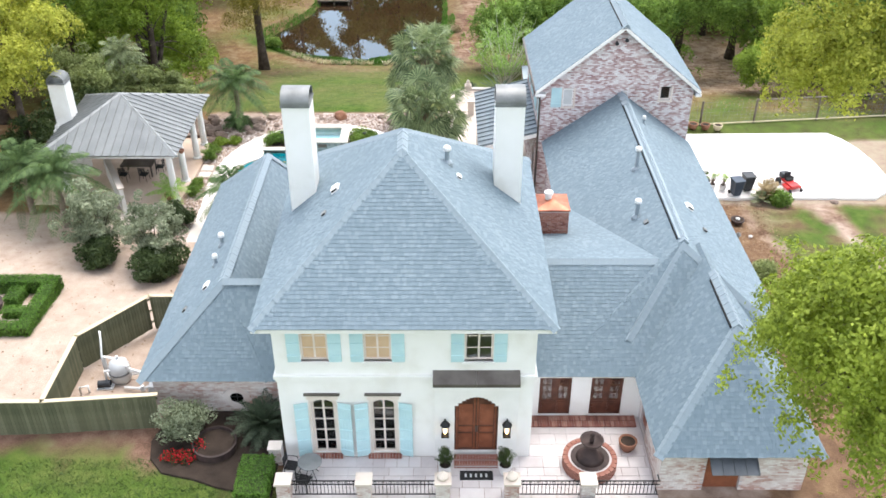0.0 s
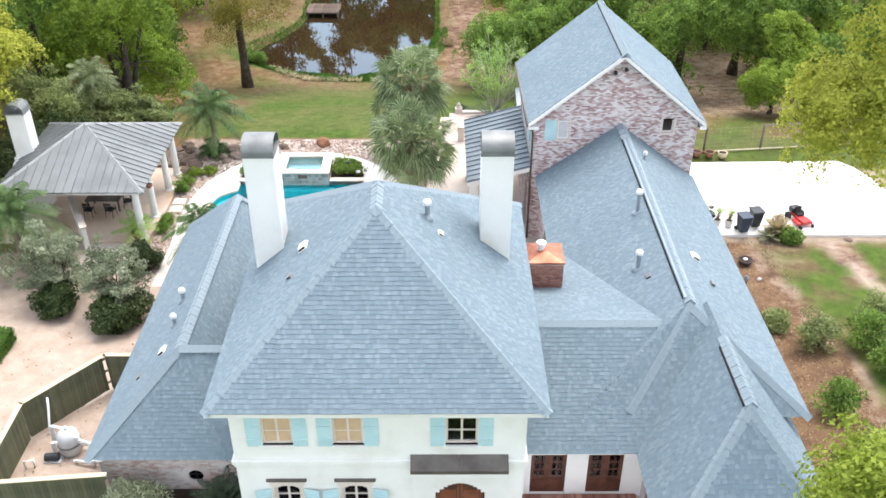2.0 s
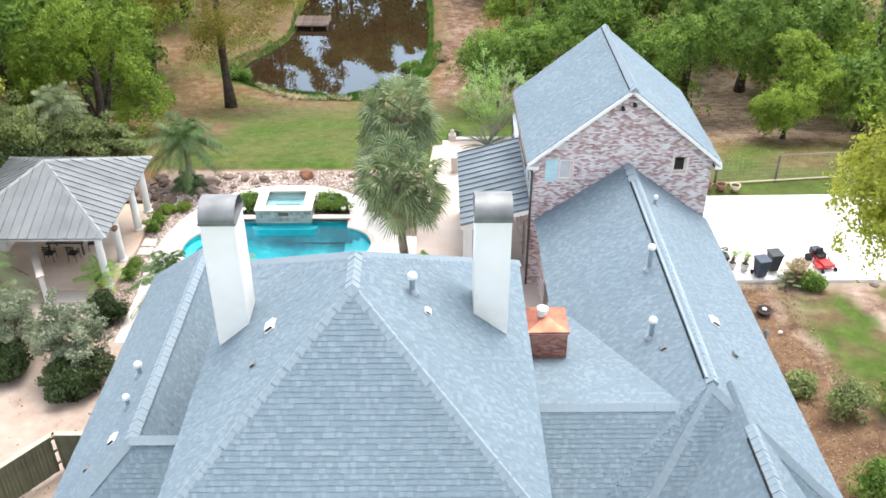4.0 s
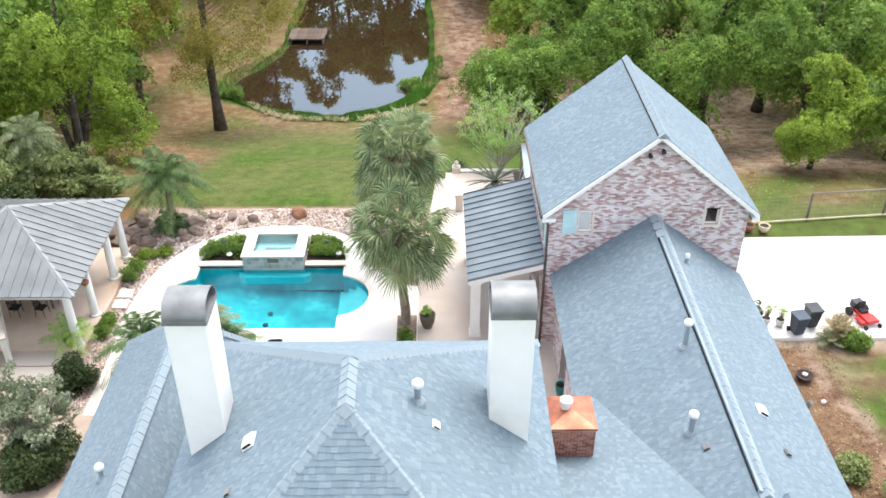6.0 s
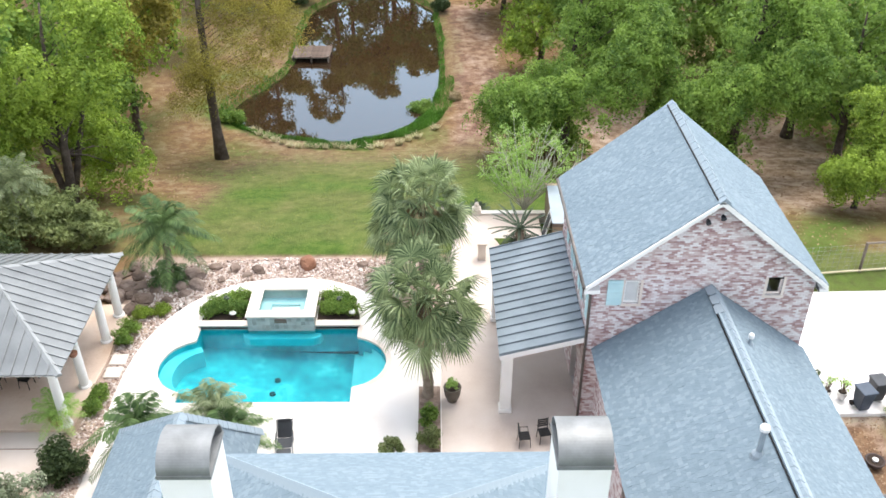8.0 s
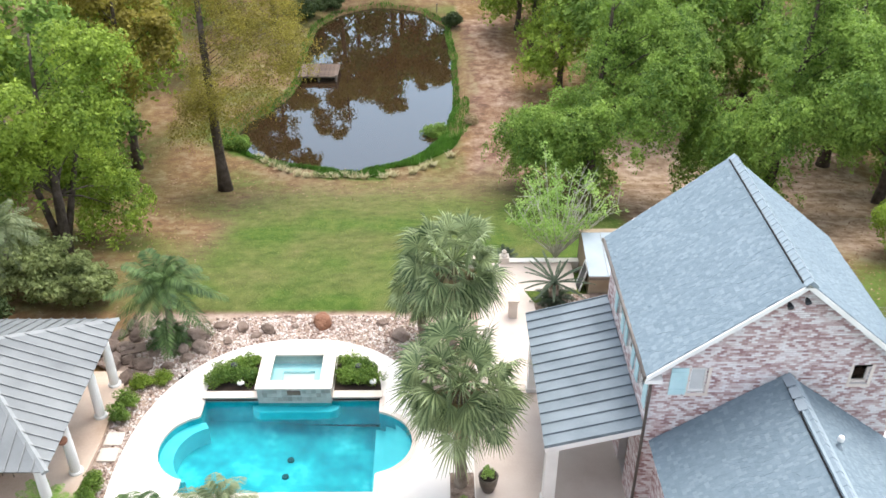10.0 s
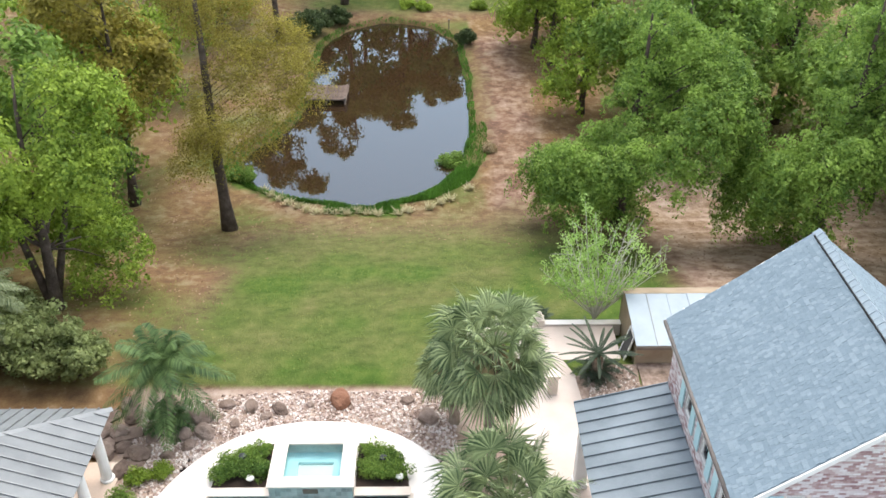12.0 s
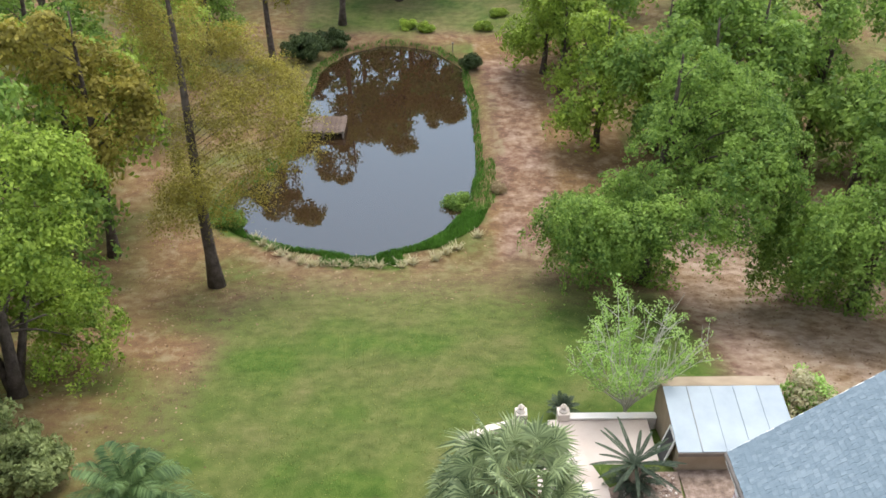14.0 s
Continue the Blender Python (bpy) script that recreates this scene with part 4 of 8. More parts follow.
# walls of link and front wing
doors_c = [(3.75, 5.0), (5.75, 7.0)]
g = wall(G(), "y", 26.3, 26.5, XR, 7.75, -0.3, 2.85, [(a, b, 0.86, 2.8) for a, b in doors_c])
part("wall", g, STUCCO, house, "white stucco wall of the link")
for a, b in doors_c:
    d = part("door", G().box(a, 26.4, 0.86, b, 26.46, 2.8), MAHOGANY, house, "dark wood French door with small panes")
    for i in range(2):
        g = G()
        x = a + 0.08 + i * (b - a) / 2
        for j in range(3):
            z = 1.68 + j * 0.36
            for x0 in (x + 0.06, x + 0.25):
                part("pane", G().box(x0, 26.385, z, x0 + 0.15, 26.393, z + 0.28), GLASS, d).visible_shadow = False
        g.box(x, 26.37, 0.94, x + 0.46, 26.4, 1.55)
        g.box(x + 0.06, 26.355, 1.02, x + 0.4, 26.38, 1.47)
        part("panel", g, MAHOGANY, d)
step = part("step", G().box(XR + 0.05, 25.75, 0.5, 7.5, 26.29, 0.84), MORTAR, house, "red brick step below the French doors")
g = G()
for k in range(44):
    x = XR + 0.06 + k * 0.097
    g.box(x, 25.7, 0.76, x + 0.088, 26.0, 0.85)
    g.box(x, 26.01, 0.8, x + 0.088, 26.28, 0.87)
part("brick_course", g, BRICK_RED, step)
g = wall(G(), "y", 22.55, 22.85, BX0 + 0.35, BX1 - 0.35, -0.4, BE + 0.1, [(9.35, 10.65, 0.3, 2.6)])
wall(g, "x", BX0 + 0.35, BX0 + 0.65, 22.85, 27.0, -0.4, BE + 0.1, [(25.0, 25.95, 0.95, 2.9)])
wall(g, "x", BX1 - 0.65, BX1 - 0.35, 22.85, 30.0, -0.4, BE + 0.1)
b_wall = part("wall", g, MORTAR, house, "whitewashed brick walls of the front wing")
brick_skin(b_wall, "y", 22.55, -1, BX0 + 0.35, BX1 - 0.35, -0.2, BE, BRICK_WASH, holes=[(9.35, 10.65, 0.3, 2.6)])
brick_skin(b_wall, "x", BX0 + 0.35, -1, 22.55, 25.0, -0.2, BE, BRICK_WASH)
part("door", G().box(9.35, 22.7, 0.3, 10.65, 22.78, 2.6), REDWOOD, house, "orange-brown timber side door")
part("door", G().box(BX0 + 0.45, 25.0, 0.95, BX0 + 0.52, 25.95, 2.9), REDWOOD, house, "orange-brown timber side door")
g = G()
g.slab([(9.3, 21.75, 2.35), (10.95, 21.75, 2.35), (10.95, 22.55, 2.75), (9.3, 22.55, 2.75)], 0.03)
for k in range(5):
    x = 9.3 + k * 0.41
    g.slab([(x, 21.75, 2.385), (x + 0.03, 21.75, 2.385), (x + 0.03, 22.55, 2.785), (x, 22.55, 2.785)], 0.04)
part("door_canopy", g, CANOPY, house, "dark grey standing-seam door canopy")
g = wall(G(), "x", AX0 + 0.35, AX0 + 0.65, 36.0, 44.9, -0.4, AE + 0.1, [(38, 39.2, 0.9, 2.6), (41, 42.4, 0.1, 2.4)])
wall(g, "x", AX1 - 0.65, AX1 - 0.35, 28.2, 44.9, -0.4, AE - 0.05)
wall(g, "y", 36.0, 36.3, XR, AX0 + 0.35, -0.4, 4.2)
east_wall = part("wall", g, MORTAR, house, "old brick walls of the east wing")
brick_skin(east_wall, "x", AX0 + 0.35, -1, 36.0, 44.9, 0.0, AE, BRICK, holes=[(38, 39.2, 0.9, 2.6), (41, 42.4, 0.1, 2.4)])

# chimneys of the main block
def stuccoed_chimney(x0, x1, y0, y1, zb, zt):
    c = part("chimney", G().box(x0, y0, zb, x1, y1, zt), STUCCO, house, "tall white stucco chimney stack")
    g = G()
    g.box(x0 - 0.04, y0 - 0.04, zt - 0.06, x1 + 0.04, y1 + 0.04, zt + 0.03)
    n, r, cy = 28, (y1 - y0) / 2 + 0.02, (y0 + y1) / 2
    prof = [(cy + r * math.cos(math.pi * k / n), zt + 0.08 + r * 0.72 * math.sin(math.pi * k / n)) for k in range(n + 1)]
    prof = [(cy + r, zt + 0.03)] + prof + [(cy - r, zt + 0.03)]
    k = len(prof)
    inner = [(cy + (y - cy) * 0.95, z - 0.02) for y, z in prof]
    vs = [(x, y, z) for x in (x0 - 0.02, x1 + 0.02) for y, z in prof] + [(x, y, z) for x in (x0 - 0.02, x1 + 0.02) for y, z in inner]
    fs = [(i, i + 1, k + i + 1, k + i) for i in range(k - 1)] + [(2 * k + i, 3 * k + i, 3 * k + i + 1, 2 * k + i + 1) for i in range(k - 1)]
    fs += [(i, 2 * k + i, 2 * k + i + 1, i + 1) for i in range(k - 1)] + [(k + i, k + i + 1, 3 * k + i + 1, 3 * k + i) for i in range(k - 1)]
    g.add(vs, fs)
    part("barrel_cap", g, CAPMETAL, c, "grey arched metal chimney cap")
    f = G()
    f.slab([(x0 - 0.1, y0 - 0.12, zb + 0.01), (x1 + 0.1, y0 - 0.12, zb + 0.01), (x1 + 0.1, y1, zb + 0.02), (x0 - 0.1, y1, zb + 0.02)], 0.02)
    return c


stuccoed_chimney(-6.0, -4.98, 30.75, 31.95, 6.9, 12.12)
stuccoed_chimney(2.0, 3.08, 31.0, 32.2, 6.9, 12.05)
# brick chimney with a copper lid
bc = part("chimney", G().box(4.0, 33.0, 3.4, 5.38, 34.35, 6.28), MORTAR, house, "red brick chimney with a copper lid")
for c, out, ax, u0, u1 in ((33.0, -1, "y", 4.0, 5.38), (4.0, -1, "x", 33.0, 34.35), (5.38, 1, "x", 33.0, 34.35)):
    gb, _ = bricks(ax, c, out, u0, u1, 3.6, 6.28)
    part("brick", gb, BRICK_RED, bc)
g = G()
g.add([(3.95, 32.95, 6.28), (5.43, 32.95, 6.28), (5.43, 34.4, 6.28), (3.95, 34.4, 6.28), (3.95, 32.95, 6.36), (5.43, 32.95, 6.36), (5.43, 34.4, 6.36), (3.95, 34.4, 6.36), (4.69, 33.68, 6.55)],
      [(0, 3, 2, 1), (0, 1, 5, 4), (1, 2, 6, 5), (2, 3, 7, 6), (3, 0, 4, 7), (4, 5, 8), (5, 6, 8), (6, 7, 8), (7, 4, 8)])
part("copper_lid", g, COPPER, bc, "orange weathered copper lid")
part("flue", G().lathe([(0.15, 0), (0.15, 0.22), (0.2, 0.24), (0.2, 0.34), (0.12, 0.38)], 14, (4.55, 33.75, 6.48)), PVC, bc, "white round flue cap", smooth=False)
part("tray", G().box(3.92, 32.9, 4.9, 5.46, 33.0, 5.0), IRON, bc)


# pipes and vents on the roofs
def vent_pipe(x, y, z, h, r=0.07, cap=0.12):
    v = thing("vent_pipe", (x, y, z), "grey-white roof vent pipe with a cap", "vent pipe", "roof vents")
    g = G()
    g.tube([(x, y, z - 0.3), (x, y, z + h)], r, 10)
    part("pipe", g, GALV, v)
    part("cap", G().lathe([(cap, 0), (cap, 0.1), (cap * 0.7, 0.16)], 12, (x, y, z + h - 0.02)), PVC, v, "white round cap")
    part("flashing", G().lathe([(r * 2.6, -0.12), (r * 2.2, 0.02), (r, 0.14)], 12, (x, y, z)), GALV, v)


def a_roof(x):
    return AR - abs(x - ARX) * (AR - AE) / (ARX - AX0)


def m_roof(x):
    return EZ + (MX1 - x) * (MRZ - EZ) / (MX1 + 1.46) if x > -1.46 else EZ + (x - MX0) * (MRZ - EZ) / (-1.46 - MX0)


def w_roof(x):
    return WR - abs(x - WRX) * (WR - WE) / (WRX - WX0)


vent_pipe(8.35, 33.3, a_roof(8.35), 0.75, 0.09, 0.15)
vent_pipe(8.95, 36.9, a_roof(8.95), 1.0, 0.09, 0.15)
vent_pipe(10.3, 42.2, a_roof(10.3), 0.3, 0.06, 0.1)
vent_pipe(0.15, 30.1, m_roof(0.15), 0.55, 0.09, 0.15)
vent_pipe(-9.45, 32.4, w_roof(-9.45), 0.45, 0.08, 0.14)
vent_pipe(-9.35, 30.7, w_roof(-9.35), 0.4, 0.07, 0.12)


def slant_vent(x, y, z, rot, name="roof_vent", s=1.0, mat=None):
    v = thing(name, (x, y, z), "small pale roof vent hood", "roof vent", "roof vents")
    m = Matrix.Translation((x, y, z)) @ rot @ Matrix.Scale(s, 4)
    g = G()
    g.box(-0.16, -0.2, 0, 0.16, 0.2, 0.1, m)
    g.box(-0.19, -0.24, -0.02, 0.19, 0.26, 0.02, m)
    part("hood", g, mat or PVC, v, bevel=0.02)
    part("slot", G().box(-0.13, -0.215, 0.02, 0.13, -0.195, 0.085, m), RUBBER, v)


slant_vent(-4.05, 29.6, m_roof(-4.05) + 0.05, pose(0, 0, 0, 0, -40, 0))
slant_vent(-4.35, 28.2, m_roof(-4.35) + 0.05, pose(0, 0, 0, 0, -40, 0), s=0.55, mat=CAPMETAL)
slant_vent(10.9, 34.4, a_roof(10.9) + 0.05, pose(0, 0, 0, 0, 35, 0))
slant_vent(11.25, 32.8, a_roof(11.2) + 0.05, pose(0, 0, 0, 0, 35, 0), s=0.55, mat=CAPMETAL)
slant_vent(8.6, 32.5, a_roof(8.6) + 0.05, pose(0, 0, 0, 0, -35, 0), s=0.6, mat=CAPMETAL)
slant_vent(-9.45, 29.3, w_roof(-9.45) + 0.03, pose(0, 0, 0, 0, -44, 0), s=0.9)
slant_vent(-10.35, 28.9, w_roof(-10.35) + 0.03, pose(0, 0, 0, 0, -44, 0), s=0.6, mat=CAPMETAL)
slant_vent(0.6, 29.6, m_roof(0.6) + 0.04, pose(0, 0, 0, 0, 40, 0), s=0.6)


# ---- brick carriage house ----
DX0, DX1, DY0, DY1, DEZ, DRZ, DRX = 5.25, 13.4, 44.9, 52.4, 6.85, 10.4, 9.32
annex = thing("carriage_house", (9.3, 48.6, 0), "two-storey old brick carriage house with a blue-grey shingle gable roof", "house")
dh = [(6.42, 7.0, 5.85, 6.85), (11.62, 12.2, 6.2, 6.95)]
slope_d = (DRZ - DEZ) / (DRX - 4.93)


def under_gable(u, z):
    return z < DRZ - 0.28 - abs(u - DRX) * slope_d


g = wall(G(), "y", DY0, DY0 + 0.3, DX0, DX1, -0.3, DEZ + 0.02, [])
g = wall(G(), "y", DY0, DY0 + 0.3, DX0, DX1, -0.3, 6.97, dh)
for yy in (DY0, DY1 - 0.3):
    a = [(DX0, yy, 6.97), (DX1, yy, 6.97), (DX1, yy, DRZ - 0.2 - (DX1 - DRX) * slope_d), (DRX, yy, DRZ - 0.2), (DX0, yy, DRZ - 0.2 - (DRX - DX0) * slope_d)]
    b = [(x, y + 0.3, z) for x, y, z in a]
    g.add(a + b, [(0, 1, 2, 3, 4), (9, 8, 7, 6, 5), (4, 3, 8, 9), (3, 2, 7, 8)])
side_holes = [(45.6, 46.4, 4.9, 6.4), (47.6, 48.4, 4.9, 6.4), (49.6, 50.4, 4.9, 6.4)]
wall(g, "x", DX0, DX0 + 0.3, DY0 + 0.3, DY1 - 0.3, -0.3, 6.97, side_holes + [(46.5, 47.6, 0, 2.2)])
wall(g, "x", DX1 - 0.3, DX1, DY0 + 0.3, DY1 - 0.3, -0.3, 6.97)
wall(g, "y", DY1 - 0.3, DY1, DX0, DX1, -1.2, 6.97)
gable_wall = part("wall", g, MORTAR, annex, "multi-coloured old brick gable walls")
GABLE_ONES = brick_skin(gable_wall, "y", DY0, -1, DX0, DX1, 0.0, DRZ, BRICK, inside=under_gable, holes=dh, single=lambda u, z: 4.4 < z < 6.1 and 7.2 < u < 10.6 and z > 7.3 - abs(u - 9.4))
brick_skin(gable_wall, "x", DX0, -1, DY0, DY1, 0.0, 6.9, BRICK, holes=side_holes + [(46.5, 47.6, 0, 2.2)])
brick_skin(gable_wall, "x", DX1, 1, DY0, DY1, 0.0, 6.9, BRICK)
df = [("left", [(4.93, 52.75, DEZ), (4.93, 44.55, DEZ), (DRX, 44.55, DRZ), (DRX, 52.75, DRZ)]), ("right", [(13.71, 44.55, DEZ), (13.71, 52.75, DEZ), (DRX, 52.75, DRZ), (DRX, 44.55, DRZ)])]
roof(annex, "roof", df, [((DRX + 0.06, 44.5, DRZ + 0.03), (DRX + 0.06, 52.75, DRZ + 0.03))], "blue-grey shingle gable roof")
part("ridge_vent", G().box(DRX - 0.165, 44.7, DRZ - 0.12, DRX - 0.13, 52.6, DRZ - 0.04), RUBBER, annex, "black ridge vent slot")
for yy in (44.5, 52.72):
    for sx in (-1, 1):
        x_e = 4.93 if sx < 0 else 13.71
        g = G()
        a, b = Vector((x_e, yy, DEZ - 0.01)), Vector((DRX, yy, DRZ - 0.01))
        g.add([a, b, b - Vector((0, 0, 0.19)), a - Vector((0, 0, 0.19)), a + Vector((0, 0.06, 0)), b + Vector((0, 0.06, 0)), b + Vector((0, 0.06, -0.19)), a + Vector((0, 0.06, -0.19))],
              [(0, 1, 2, 3), (4, 7, 6, 5), (0, 4, 5, 1), (3, 2, 6, 7), (0, 3, 7, 4), (1, 5, 6, 2)])
        part("rake_board", g, TRIM, annex, "white painted rake board")
for x0, x1 in ((4.9, 5.22), (13.43, 13.75)):
    part("eaves", G().box(x0, 44.56, DEZ - 0.3, x1, 52.7, DEZ - 0.16), TRIM, annex, "white boxed eaves")
    part("cornice_return", G().box(x0, 44.52, DEZ - 0.32, x1 + (0.25 if x0 < 6 else 0), 44.88, DEZ - 0.17), TRIM, annex)
g = G()
g.tube([(4.88, 44.55, DEZ - 0.05), (4.88, 52.7, DEZ - 0.05)], 0.075, 8)
g.tube([(4.9, 44.62, DEZ - 0.1), (4.92, 44.68, DEZ - 0.3), (5.18, 44.82, DEZ - 0.5), (5.2, 44.83, DEZ - 0.8), (5.2, 44.83, 0.05)], 0.055, 8)
part("gutter", g, BRONZE, annex, "dark brown gutter and downpipe", smooth=True)
# no blind here: the grey panel paints the pale reflection on the glass
sash(annex, "y", DY0 + 0.08, -1, 6.42, 7.0, 5.85, 6.85, 1, 1, TRIM, blind=GREYPAINT, label="white window with a pale panel for the glare on its pane")
shutter(annex, DY0 - 0.03, 5.8, 6.36, 5.8, 6.9, 0, 1)
sash(annex, "y", DY0 + 0.1, -1, 11.62, 12.2, 6.2, 6.95, 1, 1, CREAM, label="small cream window with a dark pane")
for a, b in ((6.42, 7.0), (11.62, 12.2)):
    g = G()
    z0, z1 = (5.85, 6.85) if a < 8 else (6.2, 6.95)
    g.box(a - 0.1, DY0 - 0.05, z0 - 0.12, b + 0.1, DY0 - 0.02, z0 - 0.02)
    g.box(b, DY0 - 0.035, z0 - 0.02, b + 0.1, DY0 - 0.015, z1 + 0.05)
    g.box(a - 0.08, DY0 - 0.035, z0 - 0.02, a, DY0 - 0.015, z1 + 0.05)
    part("window_trim", g, CREAM, annex)
for a, b, z0, z1 in side_holes:
    sash(annex, "x", DX0 + 0.08, -1, a, b, z0, z1, 1, 2, TRIM, label="white side window")
    for s0 in (a - 0.45, b + 0.05):
        g = G()
        for i in range(4):
            g.box(DX0 - 0.07, s0 + 0.1 * i, z0, DX0 - 0.03, s0 + 0.1 * i + 0.09, z1)
        part("shutter", g, SHUTTER, annex, "pale blue board shutter")

for x, z in ((9.0, 9.45), (9.5, 9.62)):
    fl = thing("flood_light", (x, DY0 - 0.1, z), "small dark flood light under the gable peak", "lamp")
    part("bracket", G().box(x - 0.03, DY0 - 0.1, z - 0.03, x + 0.03, DY0 - 0.012, z + 0.03), IRON, fl)
    part("head", G().tube([(x, DY0 - 0.08, z), (x, DY0 - 0.22, z - 0.05)], [0.07, 0.1], 10), PLASTIC, fl)
for k in range(3):
    y = 43.1 + 0.55 * k
    part("ridge_flashing", G().slab([(ARX - 0.22, y, AR + 0.04), (ARX + 0.05, y, AR + 0.14), (ARX + 0.05, y + 0.45, AR + 0.15), (ARX - 0.22, y + 0.45, AR + 0.05)], 0.02), GALV, house, "bright metal flashing over the ridge")

# ---- metal-roofed carport beside it ----
carport = thing("carport", (3.6, 48.6, 0), "lean-to carport with a grey standing-seam metal roof on white posts", "carport")
KX0, KX1, KY0, KY1, KZ0, KZ1 = 1.95, 5.22, 44.85, 52.35, 3.42, 4.33
part("roof", G().slab([(KX0, KY0, KZ0), (KX1, KY0, KZ1), (KX1, KY1, KZ1), (KX0, KY1, KZ0)], 0.05), BLUEZINC, carport, "grey standing-seam metal roof")
for k in range(15):
    y = KY0 + 0.02 + k * (KY1 - KY0 - 0.06) / 14
    part("seam", G().slab([(KX0, y, KZ0 + 0.06), (KX1, y, KZ1 + 0.06), (KX1, y + 0.035, KZ1 + 0.06), (KX0, y + 0.035, KZ0 + 0.06)], 0.06), BLUEZINC, carport)
g = G()
g.box(KX0 + 0.12, KY0 + 0.15, KZ0 - 0.35, KX0 + 0.3, KY1 - 0.1, KZ0 - 0.08)
g.slab([(KX0, KY0 + 0.0, KZ0 - 0.06), (KX1, KY0, KZ1 - 0.06), (KX1, KY0 + 0.1, KZ1 - 0.06), (KX0, KY0 + 0.1, KZ0 - 0.06)], 0.22)
part("beam", g, TRIM, carport, "white painted beam")
for y in (45.3, 51.4):
    g = G()
    g.box(2.12, y, 0.02, 2.55, y + 0.43, 3.2)
    g.box(2.07, y - 0.05, 0.02, 2.6, y + 0.48, 0.2)
    g.box(2.07, y - 0.05, 2.95, 2.6, y + 0.48, 3.15)
    part("post", g, TRIM, carport, bevel=0.015)

# ---- poolside pavilion ----
pav = thing("pavilion", (-19, 50.2, 0), "open pavilion with a grey metal hip roof on white columns", "pavilion")
QX0, QX1, QY0, QY1, QE, QR = -22.3, -14.62, 44.0, 52.3, 3.3, 4.95
QA = (-18.8, 48.75, QR)
QC = [(QX0, QY0, QE), (QX1, QY0, QE), (QX1, QY1, QE), (QX0, QY1, QE)]
for i in range(4):
    a, b = Vector(QC[i]), Vector(QC[(i + 1) % 4])
    t = Vector(QA)
    part("roof_slope", G().slab([a, b, t], 0.07), ZINC, pav, "grey metal roof slope")
    n = int((b - a).length / 0.45)
    u = (b - a).normalized()
    nrm = u.cross(t - a).normalized()
    foot = a + u * (t - a).dot(u)
    for k in range(1, n):
        p = a + (b - a) * (k / n)
        f = (p - a).length / (foot - a).length if (p - a).length < (foot - a).length else (b - p).length / (b - foot).length
        q = p + (t - foot) * f
        s = u * 0.017
        g = G()
        g.add([p - s, p + s, q + s, q - s, p - s + nrm * 0.05, p + s + nrm * 0.05, q + s + nrm * 0.05, q - s + nrm * 0.05], [(0, 3, 2, 1), (4, 5, 6, 7), (0, 1, 5, 4), (1, 2, 6, 5), (2, 3, 7, 6), (3, 0, 4, 7)])
        part("seam", g, CAPMETAL, pav)
    g = G()
    cap_line(g, Vector(QC[i]), t, half=0.13, piece=8, drop=0.05, lift=0.05)
    part("hip_cap", g, HIPZINC, pav)
g = G()
g.box(QX0 + 0.25, QY0 + 0.25, QE - 0.3, QX1 - 0.25, QY0 + 0.5, QE - 0.06)
g.box(QX0 + 0.25, QY1 - 0.5, QE - 0.3, QX1 - 0.25, QY1 - 0.25, QE - 0.06)
g.box(QX0 + 0.25, QY0 + 0.5, QE - 0.3, QX0 + 0.5, QY1 - 0.5, QE - 0.06)
g.box(QX1 - 0.5, QY0 + 0.5, QE - 0.3, QX1 - 0.25, QY1 - 0.5, QE - 0.06)
part("beam", g, TRIM, pav, "white perimeter beam")
for x, y in ((-15.28, 44.7), (-15.28, 47.0), (-15.28, 50.0), (-15.28, 51.9), (-21.9, 51.9), (-21.9, 46.0)):
    part("column", G().lathe([(0.27, 0.1), (0.27, 0.2), (0.2, 0.24), (0.19, 1.6), (0.165, 2.85), (0.22, 2.92), (0.22, 3.02)], 16, (x, y, 0)), TRIM, pav, "round white tapered column", smooth=False)
pf = G()
pf.prism([(-23.4, 44.4), (-15.05, 44.4), (-14.85, 48.5), (-14.95, 52.75), (-23.4, 52.75)], -0.25, 0.12)
tagged(part("patio", pf, PATIO, label="tan stained concrete pavilion floor", kind="structure", category="patio", bevel=0.02))
pf = G()
pf.box(-19.3, 43.5, -0.25, -15.3, 44.38, 0.0)
pf.box(-18.9, 41.5, -0.3, -15.0, 43.45, -0.01)
part("pavement", pf, WALKWAY, label="worn concrete step and path before the pavilion", kind="structure", category="path")
# masonry wall and chimney on its west side
lw = thing("garden_wall", (-18.7, 45, 0), "cream plastered low wall beside the pavilion", "wall")
m = Matrix.Translation((-17.75, 43.3, 0)) @ pose(0, 0, 0, 0, 0, 28)
part("wall", G().box(-0.12, 0, -0.2, 0.12, 5.0, 1.6, m), STUCCO, lw, bevel=0.02)
part("coping", G().box(-0.17, -0.05, 1.6, 0.17, 5.05, 1.68, m), COPING, lw)
CX, CY, CT = -22.05, 48.4, 5.8
pc = thing("outdoor_chimney", (CX, CY, 0), "white stucco outdoor fireplace chimney with an arched metal cap", "chimney")
g = G()
g.box(CX - 0.75, CY - 0.6, -0.2, CX + 0.6, CY + 0.6, 3.0)
g.box(CX - 0.62, CY - 0.54, 3.0, CX + 0.55, CY + 0.54, 3.3)
part("base", g, STUCCO, pc, bevel=0.04)
part("shaft", G().box(CX - 0.48, CY - 0.45, 3.3, CX + 0.48, CY + 0.45, CT), STUCCO, pc)
g = G()
arc = [(0.5 * math.cos(math.pi * k / 12), 0.12 + 0.42 * math.sin(math.pi * k / 12)) for k in range(13)]
arc = [(0.5, 0.0)] + arc + [(-0.5, 0.0)]
m = len(arc)
